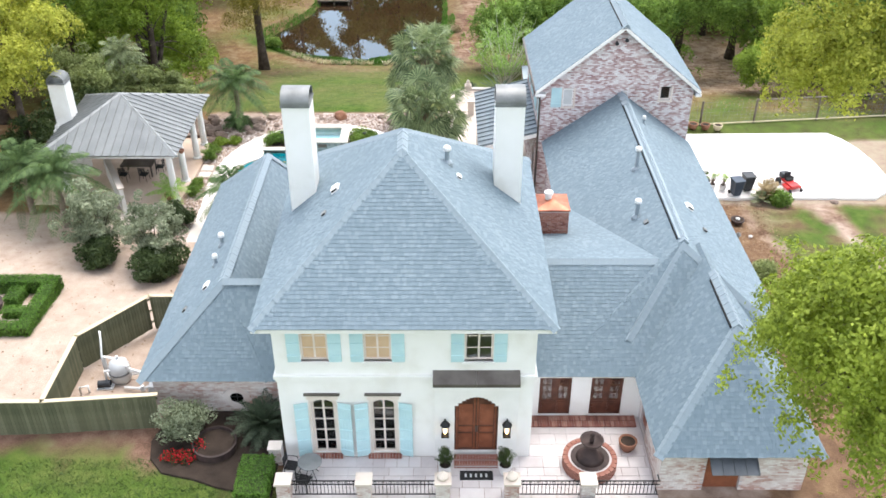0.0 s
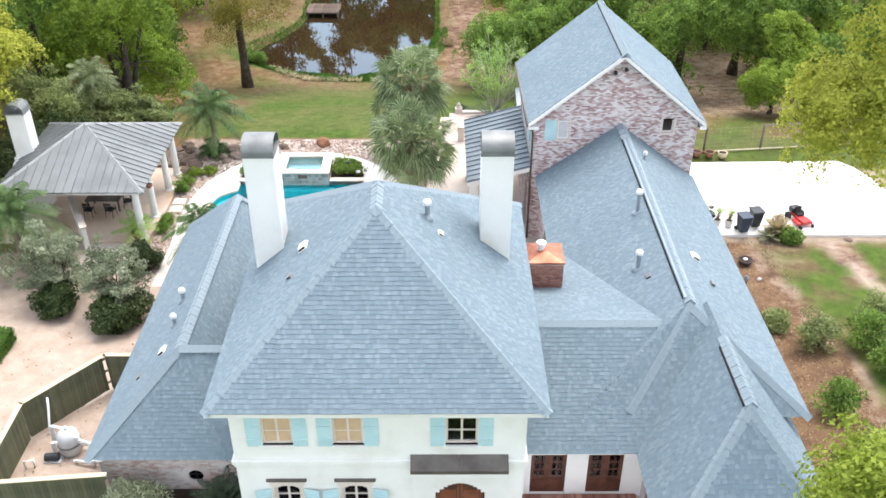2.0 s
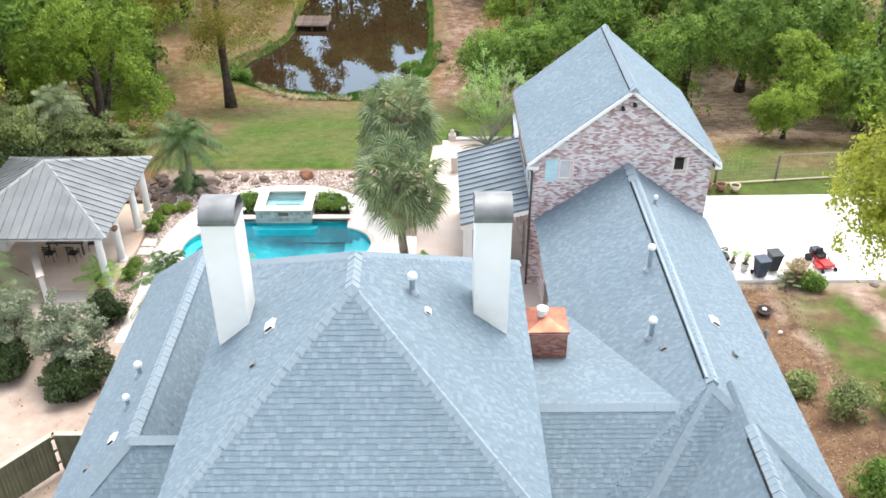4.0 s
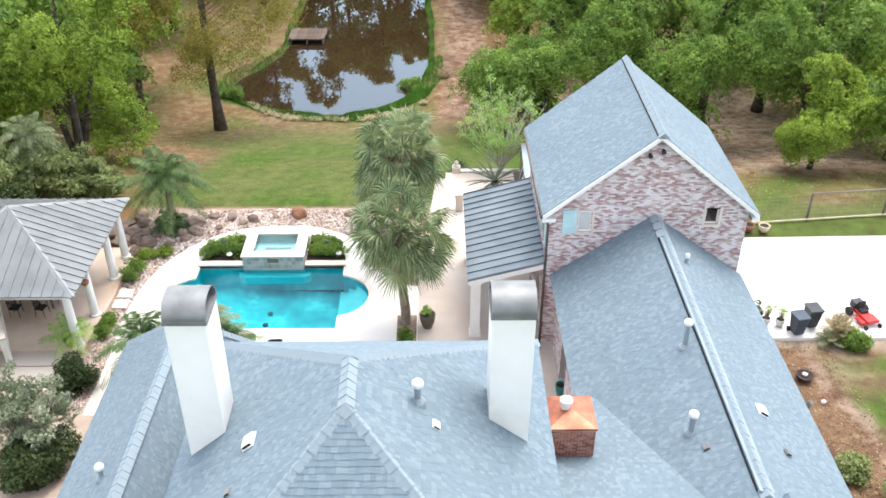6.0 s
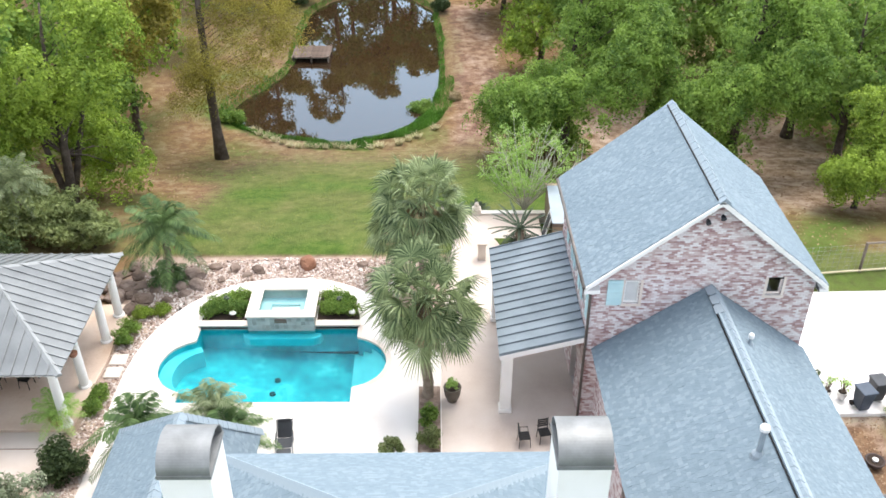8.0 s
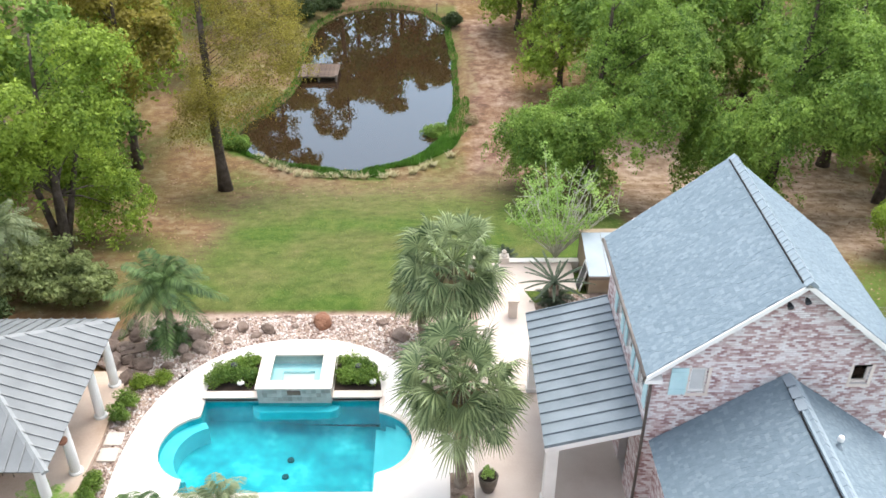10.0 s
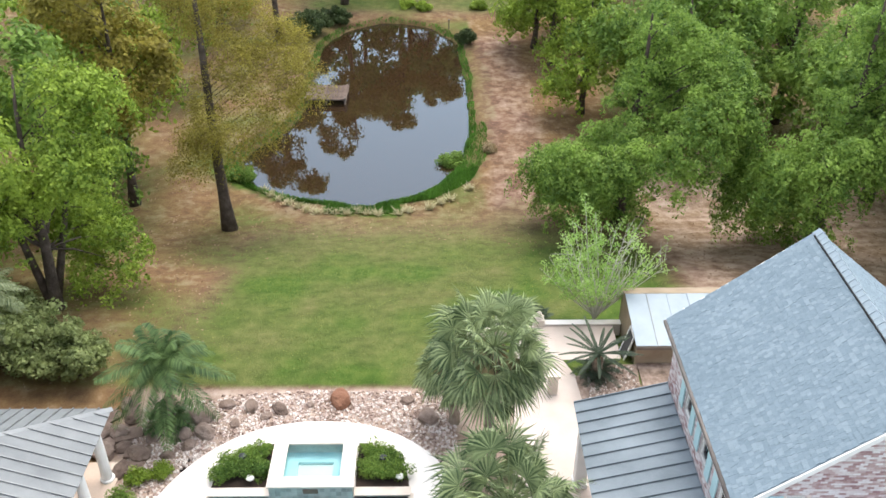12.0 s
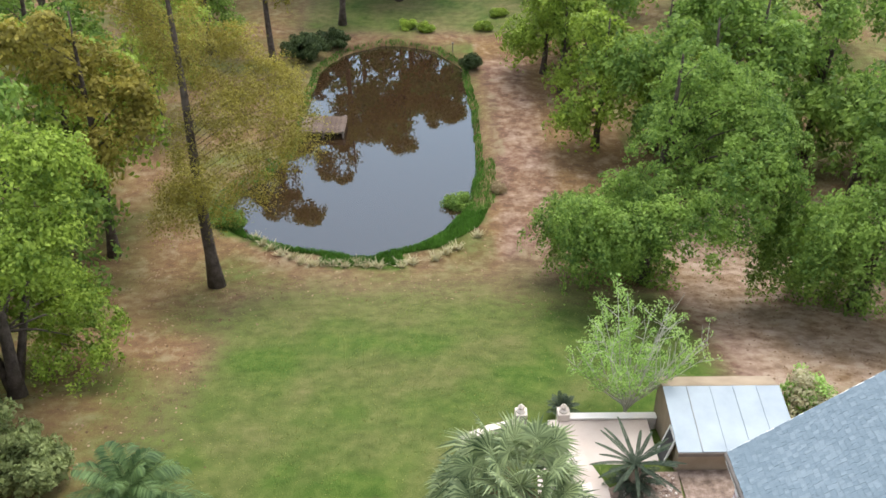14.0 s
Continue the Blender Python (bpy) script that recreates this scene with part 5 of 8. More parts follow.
vs = [(CX + a * f, y, CT + 0.04 + b - (1 - f) * 0.5) for y in (CY - 0.47, CY + 0.47) for f in (1.0, 0.94) for a, b in arc]
fs = []
for i in range(m - 1):
    fs += [(i, i + 1, 2 * m + i + 1, 2 * m + i), (m + i, 3 * m + i, 3 * m + i + 1, m + i + 1), (i, m + i, m + i + 1, i + 1), (2 * m + i, 2 * m + i + 1, 3 * m + i + 1, 3 * m + i)]
g.add(vs, fs)
g.box(CX - 0.53, CY - 0.5, CT, CX + 0.53, CY + 0.5, CT + 0.06)
part("barrel_cap", g, CAPMETAL, pc, "arched grey metal cap")

# ---- pool, spa and paving ----
PCX, PCY = -7.7, 48.5


def ray_box(c, s, x0, y0, x1, y1):
    t = 99.0
    if c > 1e-9:
        t = min(t, (x1 - PCX) / c)
    if c < -1e-9:
        t = min(t, (x0 - PCX) / c)
    if s > 1e-9:
        t = min(t, (y1 - PCY) / s)
    if s < -1e-9:
        t = min(t, (y0 - PCY) / s)
    return t


def ray_ellipse(c, s, ex, ey, rx, ry, p=2.0):
    best = 0.0
    for i in range(1, 900):
        t = i * 0.02
        if abs((PCX + c * t - ex) / rx) ** p + abs((PCY + s * t - ey) / ry) ** p <= 1:
            best = t
    return best


def pool_r(a):
    c, s = math.cos(a), math.sin(a)
    return max(ray_box(c, s, -11.3, 46.0, -4.05, 51.05), ray_ellipse(c, s, -10.9, 48.35, 1.65, 1.75), ray_ellipse(c, s, -4.4, 48.6, 1.75, 1.7))


def deck_r(a):
    c, s = math.cos(a), math.sin(a)
    return max(ray_box(c, s, -13.75, 36.8, -0.25, 49.4), ray_ellipse(c, s, -7.6, 46.9, 6.35, 8.1, 2.25))


ANG = sorted([2 * math.pi * k / 240 for k in range(240)] + [math.atan2(y - PCY, x - PCX) % (2 * math.pi) for x in (-11.3, -4.05) for y in (46.0, 51.05)]
             + [math.atan2(y - PCY, x - PCX) % (2 * math.pi) for x in (-13.75, -0.25) for y in (36.8,)])
PR = [pool_r(a) for a in ANG]
DR = [deck_r(a) for a in ANG]


def at(a, r, z):
    return (PCX + math.cos(a) * r, PCY + math.sin(a) * r, z)


def ring(g, inner, outer, z0, z1):
    n = len(ANG)
    vs = [at(a, r, z) for r_list, z in ((inner, z1), (outer, z1), (outer, z0), (inner, z0)) for a, r in zip(ANG, r_list)]
    fs = []
    for i in range(n):
        j = (i + 1) % n
        fs += [(i, n + i, n + j, j), (n + i, 2 * n + i, 2 * n + j, n + j), (i, j, 3 * n + j, 3 * n + i)]
    return g.add(vs, fs)


part("pool_deck", ring(G(), [r + 0.26 for r in PR], [max(d, r + 0.4) for d, r in zip(DR, PR)], -0.3, 0.02), DECK, label="bleached cream concrete deck round the pool", kind="structure", category="pavement")
pool = thing("swimming_pool", (PCX, PCY, 0), "turquoise swimming pool with rounded ends and stone coping", "pool")
cop = part("coping", ring(G(), PR, [r + 0.258 for r in PR], -0.08, 0.025), COPING, pool, "cream stone coping")
g = G()
n = len(ANG)
for i in range(n):
    j = (i + 1) % n
    g.quad(at(ANG[i], PR[i] + 0.01, 0.0), at(ANG[j], PR[j] + 0.01, 0.0), at(ANG[j], PR[j] + 0.01, -1.45), at(ANG[i], PR[i] + 0.01, -1.45))
g.add([at(a, r + 0.01, -1.4 - 0.25 * math.cos(a)) for a, r in zip(ANG, PR)] + [(PCX, PCY, -1.4)], [(i, (i + 1) % n, n) for i in range(n)])
part("basin", g, PLASTER, pool, "aqua plaster basin")
for k in range(3):
    x0 = -4.2 + 0.42 * k
    t1 = math.acos((x0 + 4.4) / 1.73)
    poly = [(-4.4 + 1.73 * math.cos(t), 48.6 + 1.68 * math.sin(t)) for t in np.linspace(-t1, t1, 21)]
    part("step", G().prism(poly, -1.75, -1.0 + 0.3 * k), SPA_PLASTER, pool, "pale underwater entry step")
outer = [(-10.9 + 1.64 * math.cos(t), 48.35 + 1.74 * math.sin(t)) for t in np.linspace(1.7, 4.3, 25)]
inner = [(-10.55 + 1.42 * math.cos(t), 48.25 + 1.55 * math.sin(t)) for t in np.linspace(4.2, 1.85, 25)]
part("ledge", G().prism(outer + inner, -1.5, -0.35), SPA_PLASTER, pool, "pale shallow ledge")
part("bench", G().prism([(-9.4, 51.04), (-9.3, 50.75), (-9.0, 50.6), (-6.1, 50.6), (-5.8, 50.75), (-5.7, 51.04)], -0.75, -0.3), SPA_PLASTER, pool, "pale underwater bench", bevel=0.04)
for x, y in ((-7.6, 48.95), (-7.7, 48.05)):
    part("drain", G().lathe([(0.14, -1.6), (0.14, -1.34), (0.1, -1.32)], 14, (x, y, 0.0)), RUBBER, pool, "black floor drain")
g = G()
g.add([at(a, r, -0.11) for a, r in zip(ANG, PR)], [tuple(range(n))])
w = part("water_surface", g, POOLWATER, pool, "clear turquoise water")
w.visible_shadow = False
part("raised_wall", G().box(-11.35, 51.05, -0.2, -9.12, 51.35, 0.1), TILE, pool, bevel=0.015)
part("raised_wall", G().box(-6.02, 51.05, -0.2, -4.0, 51.35, 0.1), TILE, pool, bevel=0.015)
part("wall_coping", G().box(-11.4, 51.0, 0.1, -9.12, 51.4, 0.16), COPING, pool)
part("wall_coping", G().box(-6.02, 51.0, 0.1, -3.95, 51.4, 0.16), COPING, pool)
spa = thing("hot_tub", (-7.57, 52.2, 0), "square raised stone spa with clear water spilling to the pool", "hot tub")
g = G()
wall(g, "y", 50.95, 51.3, -9.1, -6.05, -0.9, 0.66)
wall(g, "y", 53.15, 53.5, -9.1, -6.05, -0.2, 0.66)
wall(g, "x", -9.1, -8.75, 51.3, 53.15, -0.2, 0.66)
wall(g, "x", -6.4, -6.05, 51.3, 53.15, -0.2, 0.66)
part("wall", g, TILE, spa, "mottled stone-clad spa wall")
for k in range(15):
    for j in range(3):
        x = -9.08 + k * 0.202
        part("tile", G().box(x, 50.935, 0.0 + j * 0.21, x + 0.19, 50.952, 0.2 + j * 0.21), TILE, spa)
g = G()
wall(g, "y", 50.88, 51.38, -9.16, -5.99, 0.66, 0.74, [])
g.box(-9.16, 53.05, 0.66, -5.99, 53.56, 0.74)
g.box(-9.16, 51.38, 0.66, -8.62, 53.05, 0.74)
g.box(-6.53, 51.38, 0.66, -5.99, 53.05, 0.74)
part("coping", g, COPING, spa, "cream coping slabs")
g = G()
g.box(-8.75, 51.3, -0.6, -6.4, 53.15, -0.45)
for b in ((-8.75, 51.3, -0.45, -8.25, 53.15, 0.15), (-6.9, 51.3, -0.45, -6.4, 53.15, 0.15), (-8.25, 52.65, -0.45, -6.9, 53.15, 0.15), (-8.25, 51.3, -0.45, -6.9, 51.75, 0.15)):
    g.box(*b)
part("seat", g, SPA_PLASTER, spa, "pale plaster seats")
part("water_surface", G().quad((-8.75, 51.3, 0.56), (-6.4, 51.3, 0.56), (-6.4, 53.15, 0.56), (-8.75, 53.15, 0.56)), SPAWATER, spa).visible_shadow = False
part("spillway", G().box(-7.85, 50.9, 0.36, -7.3, 50.94, 0.56), ROCK, spa)
# planting beds on either side
for x0, x1, s in ((-11.35, -9.15, -1), (-6.0, -4.0, 1)):
    poly = [(x0, 51.4), (x1, 51.4)]
    out, inn = (x0, x1) if s < 0 else (x1, x0)
    arc = [(inn + (out - inn) * math.sin(math.pi / 2 * k / 8), 51.4 + 2.3 * math.cos(math.pi / 2 * k / 8)) for k in range(8)]
    poly = [(inn, 51.4), (out, 51.4)] + arc[::-1] if s > 0 else [(out, 51.4), (inn, 51.4)] + arc
    part("planting_bed", G().prism(poly, -0.1, 0.1), SOIL, label="dark soil bed beside the spa", kind="structure", category="flower bed")
g = G()
g.prism([(-0.25, 36.8), (5.9, 36.8), (5.9, 45.0), (5.3, 45.1), (5.3, 52.2), (2.0, 60.2), (0.6, 60.2), (-0.25, 50.5)], -0.3, 0.012)
part("path", g, WALKWAY, label="weathered tan concrete walk between pool and carriage house", kind="structure", category="path")
g = G()
g.prism([(-4.2, 53.95), (-3.0, 51.8), (-0.25, 49.3), (-0.25, 50.5), (0.5, 58.0), (-2.5, 57.0)], -0.2, -0.01)
part("bed_ground", G().prism([(-1.2, 42.6), (-0.3, 42.6), (-0.3, 46.9), (-1.2, 46.9)], -0.1, 0.045), PEBBLE_SOIL, label="narrow brown planting strip round a palm", kind="structure", category="flower bed")
g = G()
g.prism([(15.6, 45.1), (25.0, 45.1), (26.1, 46.0), (26.7, 47.6), (26.7, 49.6), (26.4, 51.4), (25.9, 52.8), (25.2, 53.7), (13.6, 53.5), (13.6, 46.2), (15.6, 46.2)], -0.3, 0.03)
part("driveway", g, DRIVE, label="sun-bleached pale concrete drive", kind="structure", category="driveway")
part("joint", G().box(19.4, 45.1, 0.02, 19.43, 53.55, 0.034), MORTAR, label="dark expansion joint in the drive", kind="structure", category="joint")

# ---- front terrace ----
TX0, TX1, TY0 = -5.95, 7.75, 22.0
terr = tagged(part("terrace", G().prism([(TX0, TY0), (TX1, TY0), (TX1, 26.75), (XR, 26.75), (XR, YF), (TX0, YF)], -0.2, TZ - 0.03), MORTAR, label="terrace of pale limestone pavers", kind="structure", category="terrace"))
PAVE = []
rows_y = [TY0 + 0.02, 22.62, 23.2, 23.62, 24.18, 24.8, 25.35, 26.05]
for y0, y1 in zip(rows_y, rows_y[1:]):
    x = TX0 + 0.02 if y0 < YF - 0.1 else XR + 0.02
    while x < TX1 - 0.05:
        w = min(float(rng.choice([0.45, 0.62, 0.9])), TX1 - 0.02 - x)
        PAVE.append((x, y0, x + w - 0.018, y1 - 0.018))
        x += w


# ---- plants ----
def quads_mesh(name, quads, material):
    """A mesh from an array of quads (n, 4, 3)."""
    n = len(quads)
    me = bpy.data.meshes.new(name)
    me.vertices.add(4 * n)
    me.vertices.foreach_set("co", np.asarray(quads, dtype=np.float32).ravel())
    me.loops.add(4 * n)
    me.loops.foreach_set("vertex_index", np.arange(4 * n, dtype=np.int32))
    me.polygons.add(n)
    me.polygons.foreach_set("loop_start", np.arange(0, 4 * n, 4, dtype=np.int32))
    me.materials.append(material)
    me.update(calc_edges=True)
    me.validate()
    return me


def part_quads(name, quads, material, parent, label="", kind=""):
    ob = new(name, quads_mesh(name, quads, material))
    if parent is not None:
        ob.parent = parent
        ob.location = -ORIGIN.get(parent.name, Vector((0, 0, 0)))
    return tagged(ob, label, "", "", kind)


def unit(a):
    return a / np.maximum(np.linalg.norm(a, axis=-1, keepdims=True), 1e-9)


def leaves(pos, out, size, aspect=0.5, spread=1.0):
    """Pointed leaves at pos, facing roughly out."""
    n = len(pos)
    nrm = unit(out + spread * rng.normal(size=(n, 3)))
    t = unit(np.cross(nrm, rng.normal(size=(n, 3))))
    b = np.cross(nrm, t)
    s = size * rng.uniform(0.6, 1.35, size=(n, 1))
    w = s * aspect
    tip, root = pos + t * s * 0.5 - nrm * s * 0.1, pos - t * s * 0.5
    return np.stack([root, pos + b * w * 0.5, tip, pos - b * w * 0.5], axis=1)


def clumps(centres, radii, per, size, aspect=0.55, flat=0.75, up=0.4):
    """Leaves gathered in uneven clumps."""
    allq = []
    for c, r in zip(centres, radii):
        k = max(8, int(0.9 * per * (r / np.mean(radii)) ** 2))
        d = unit(rng.normal(size=(k, 3)))
        rad = r * rng.uniform(0.35, 1.0, size=(k, 1)) ** 0.6
        p = c + d * rad * np.array([1.15, 1.15, flat])
        allq.append(leaves(p, d + np.array([0, 0, up]), size, aspect, 0.75))
    return np.concatenate(allq)


def crown_points(centre, radii, n, fill=0.55, low=-0.9):
    d = unit(rng.normal(size=(n * 3, 3)))
    d = d[d[:, 2] > low][:n]
    r = rng.uniform(fill, 1.0, size=(len(d), 1)) * (1 + 0.2 * np.sin(5 * d[:, :1] + 3 * d[:, 1:2] + centre[2]) + 0.14 * np.sin(7 * d[:, 2:] - 4 * d[:, 1:2] + centre[0]))
    return np.array(centre) + d * r * np.array(radii)


def lobe_crown(cc, cr, nl, nspray, per, size, spray_r, droop=0.25, core=0.22, taper=0.0, lobe=(0.24, 0.4), aspect=0.55):
    """A crown of separate lobes, each a shell of leafy sprays with dark gaps between. Returns the leaves and the lobes' middles."""
    cc, cr = np.array(cc, dtype=float), np.array(cr, dtype=float)
    qs, mids = [], []
    turn = rng.uniform(0, 6.28)
    for i in range(nl):
        inner = i < nl * core
        z = 1 - 2 * (i * 0.618034 % 1.0)
        a = turn + i * 2.39996 + rng.normal() * 0.35
        h = math.sqrt(max(0, 1 - z * z))
        d = np.array([h * math.cos(a), h * math.sin(a), z])
        far = rng.uniform(0.15, 0.45) if inner else rng.uniform(0.62, 0.86)
        mid = cc + d * cr * far * np.array([1 - taper * z, 1 - taper * z, 1])
        R = cr.mean() * rng.uniform(*lobe)
        mids.append(mid)
        e = unit(rng.normal(size=(nspray * 3, 3)) + np.array([0, 0, 0.35]) + 0.5 * d)
        e = e[e[:, 2] > -0.55][:nspray]
        away = rng.uniform(0.55, 1.12, size=(len(e), 1))
        c = mid + e * R * away * np.array([1.1, 1.1, 0.85])
        c[:, 2] -= droop * R * (away[:, 0] ** 2) * (1 - e[:, 2]) * rng.uniform(0.4, 1.4, len(e))
        rad = rng.uniform(*spray_r, size=len(e))
        for q, o, r in zip(c, e, rad):
            k = max(6, int(per * (r / np.mean(spray_r)) ** 2))
            # a spray: a loose drooping tuft, thinner along the way it faces
            ax = unit(o + np.array([0, 0, 0.5]))
            off = rng.normal(size=(k, 3)) * r * 0.5
            off -= ax * (off @ ax)[:, None] * 0.55
            off[:, 2] -= droop * (off ** 2).sum(1) / r
            qs.append(leaves(q + off, ax * 0.9 + off / r * 0.5, size, aspect, 0.5))
    return np.concatenate(qs), mids


def tree(name, label, h, trunk_r, crown, nl, nspray, per, leaf_size, leaf_mat, spray_r=(0.3, 0.6), lean=(0, 0), bark=None, bare=0.3, droop=0.25, core=0.22, taper=0.0, lobe=(0.24, 0.4), aspect=0.55, forks=0, rise=0.7, limb=1.0):
    """A tapered trunk with limbs that reach into the lobes of an uneven crown, standing at the origin."""
    th = thing(name, (0, 0, 0), label, "tree", local=True)
    g = G()
    pts, rad = [], []
    n = 9
    for i in range(n):
        f = i / (n - 1)
        pts.append((lean[0] * f + 0.2 * math.sin(f * 5 + h) * f, lean[1] * f + 0.2 * math.cos(f * 4 + h) * f, h * 0.9 * f - 0.3))
        rad.append(trunk_r * (1.45 if i == 0 else 1.0) * (1 - 0.85 * f))
    g.tube(pts, rad, 10)
    for k in range(forks):
        a = 1.1 + 2.2 * k
        e = Vector((lean[0] + 2.4 * math.cos(a), lean[1] + 2.4 * math.sin(a), h * 0.6))
        g.tube([(0.1 * math.cos(a), 0.1 * math.sin(a), 0.1), tuple(e * 0.45), tuple(e)], [trunk_r * 0.7, trunk_r * 0.5, trunk_r * 0.2], 8)
    qs, mids = lobe_crown(*crown, nl, nspray, per, leaf_size, spray_r, droop, core, taper, lobe, aspect)
    for i, q in enumerate(mids):
        q = Vector(q)
        side = math.hypot(q.x - lean[0] * q.z / h, q.y - lean[1] * q.z / h)
        f = min(0.96, max(bare, (q.z - rise * side) / (0.9 * h)))
        k = f * (n - 1)
        p = Vector(pts[int(k)]).lerp(Vector(pts[min(int(k) + 1, n - 1)]), k - int(k))
        m = p.lerp(q, 0.5) + Vector((0, 0, 0.08 * (q - p).length))
        r = limb * trunk_r * 0.3 * (1 - 0.75 * f)
        if i % 2 == 0:
            g.tube([p, m, q], [r, r * 0.6, 0.02], 6)
        for _ in range(2):
            e = q + Vector(rng.normal(size=3)) * 0.5
            g.tube([q, e], [r * 0.3, 0.008], 4)
    part("trunk", g, bark or BARK, th, "dark bark trunk and limbs", smooth=True)
    part_quads("crown", qs, leaf_mat, th)
    return th


def stand(th, x, y, turn=0.0, s=1.0, z=None):
    th.matrix_basis = Matrix.Translation((x, y, (ground_z(x, y) if z is None else z))) @ pose(0, 0, 0, 0, 0, turn) @ Matrix.Scale(s, 4)
    return th


def again(th, x, y, turn, s=1.0, sz=None):
    m = Matrix.Translation((x, y, ground_z(x, y))) @ pose(0, 0, 0, 0, 0, turn) @ Matrix.Diagonal((s / th.scale[0], s / th.scale[1], (sz or s) / th.scale[2], 1))
    return copy_thing(th, m)


# large trees round the garden
oak_lime = stand(tree("oak_tree", "spring-green leafy oak at the lawn's edge", 13.5, 0.34, ((0.7, 1.3, 6.4), (5.6, 5.0, 7.0)), 46, 24, 46, 0.2, LEAF_LIME, (0.32, 0.68), (0.4, 1.3), droop=0.45, lobe=(0.2, 0.34), forks=2), -22.0, 64.6)
cypress = stand(tree("cypress_tree", "tall ochre-leaved cypress with a dark trunk", 23, 0.4, ((0.3, 0.9, 12.0), (6.6, 4.8, 9.6)), 78, 18, 40, 0.15, LEAF_GOLD, (0.35, 0.85), (-0.5, 0.6), bare=0.3, rise=0.45, limb=0.25, droop=0.15, core=0.3, taper=0.15, lobe=(0.12, 0.22), aspect=0.4), -16.5, 78.8)
oak_mid = stand(tree("oak_tree", "dense mid-green oak beyond the lawn", 16.5, 0.42, ((0.4, -0.8, 7.3), (7.3, 6.2, 8.4)), 66, 26, 46, 0.21, LEAF, (0.35, 0.72), (0.3, -0.3), droop=0.5, taper=0.06, lobe=(0.17, 0.3)), 9.2, 79.2)
oak_two = stand(tree("oak_tree", "tall green oak with a loose drooping crown", 17.5, 0.38, ((-0.2, -0.5, 7.4), (6.6, 5.8, 8.8)), 58, 24, 46, 0.21, LEAF, (0.35, 0.7), (0.6, 0.2), droop=0.6, lobe=(0.16, 0.28)), 20.2, 74.6)
lime_small = stand(tree("maple_tree", "small bright green rounded tree", 7.4, 0.16, ((0, 0, 4.2), (3.1, 3.1, 3.3)), 30, 20, 44, 0.17, LEAF_LIME, (0.26, 0.5), (0.2, 0), droop=0.4, lobe=(0.22, 0.34)), 24.6, 64.5)
yellow = stand(tree("elm_tree", "yellow-green elm beside the pavilion", 13, 0.3, ((0, 0, 8.0), (4.2, 4.6, 5.2)), 36, 20, 44, 0.19, LEAF_YELLOW, (0.3, 0.6), (0.4, 0.2), droop=0.35, lobe=(0.2, 0.32)), -25.8, 50.2)
tall_pond = stand(tree("pine_tree", "tall ochre pine with a long bare trunk", 19, 0.36, ((0, 0, 12.3), (4.8, 4.6, 6.2)), 34, 14, 24, 0.34, LEAF_GOLD, (0.5, 0.9), (0.8, 0), bare=0.42, lobe=(0.16, 0.28)), -13.0, 128.2)
# woods further off, with coarser leaves
wood_a = stand(tree("oak_tree", "mid-green oak in the woods", 15, 0.4, ((0, 0, 8.0), (6.2, 6.0, 7.6)), 36, 11, 21, 0.43, LEAF, (0.55, 1.0), (0.3, 0.3), droop=0.4, lobe=(0.18, 0.32)), 28, 84)
wood_b = stand(tree("oak_tree", "light green oak in the woods", 14, 0.36, ((0, 0, 7.4), (5.4, 5.4, 7.0)), 32, 11, 21, 0.42, LEAF_LIME, (0.5, 0.95), (0.4, -0.2), droop=0.4, lobe=(0.18, 0.32)), -30.5, 73)
GROUP = [(wood_b, [(-27.5, 88, 120, 1.1), (-33, 60, 200, 1.0), (34, 72, 10, 1.0), (-41, 76, 10, 1.0), (31, 61, 40, 0.75), (-26.5, 104, 70, 1.0), (15.5, 131, 210, 1.0), (9.5, 99, 60, 0.85), (8.2, 110, 150, 0.85), (7.0, 114.5, 30, 0.85), (19, 106, 20, 1.0)]),
         (wood_a, [(-28, 65.5, 80, 0.9), (-26.5, 77, 10, 0.95), (-36, 82, 150, 1.1), (14, 98.5, 30, 0.9), (33, 97, 250, 1.1), (-34, 100, 310, 1.1), (40, 84, 200, 1.1), (24, 113, 90, 1.0), (39, 62, 140, 0.85), (-41, 64, 60, 1.1), (12, 119, 160, 0.95), (-40, 118, 20, 1.2), (45, 105, 70, 1.2), (-30, 133, 30, 1.1),
                   (31, 67, 100, 0.8), (25.5, 97, 300, 0.9), (35, 120, 40, 1.0), (-25, 119, 77, 0.95), (-46, 94, 130, 1.1), (27, 132, 10, 1.05), (-40, 50, 30, 0.9), (-6.0, 140.5, 200, 1.3), (-11.8, 142.0, 80, 1.25), (9, 142, 250, 1.0), (50, 92, 33, 1.2), (-52, 108, 90, 1.2), (28, 75, 60, 0.85), (33, 79, 300, 0.9), (16.5, 93, 110, 0.95), (20, 97, 250, 1.0), (27, 91, 30, 0.9)]),
         (tall_pond, [(-18.6, 116.5, 140, 0.95), (-7.2, 136.5, 60, 1.0), (-3.2, 138.5, 210, 0.95), (-24, 83, 20, 0.95), (-20, 138, 90, 1.0)]),
         (yellow, [(-29.5, 55.5, 200, 1.1), (-32, 45, 120, 1.0)])]
for base, spots in GROUP:
    for x, y, a, s in spots:
        again(base, x, y, a, s)

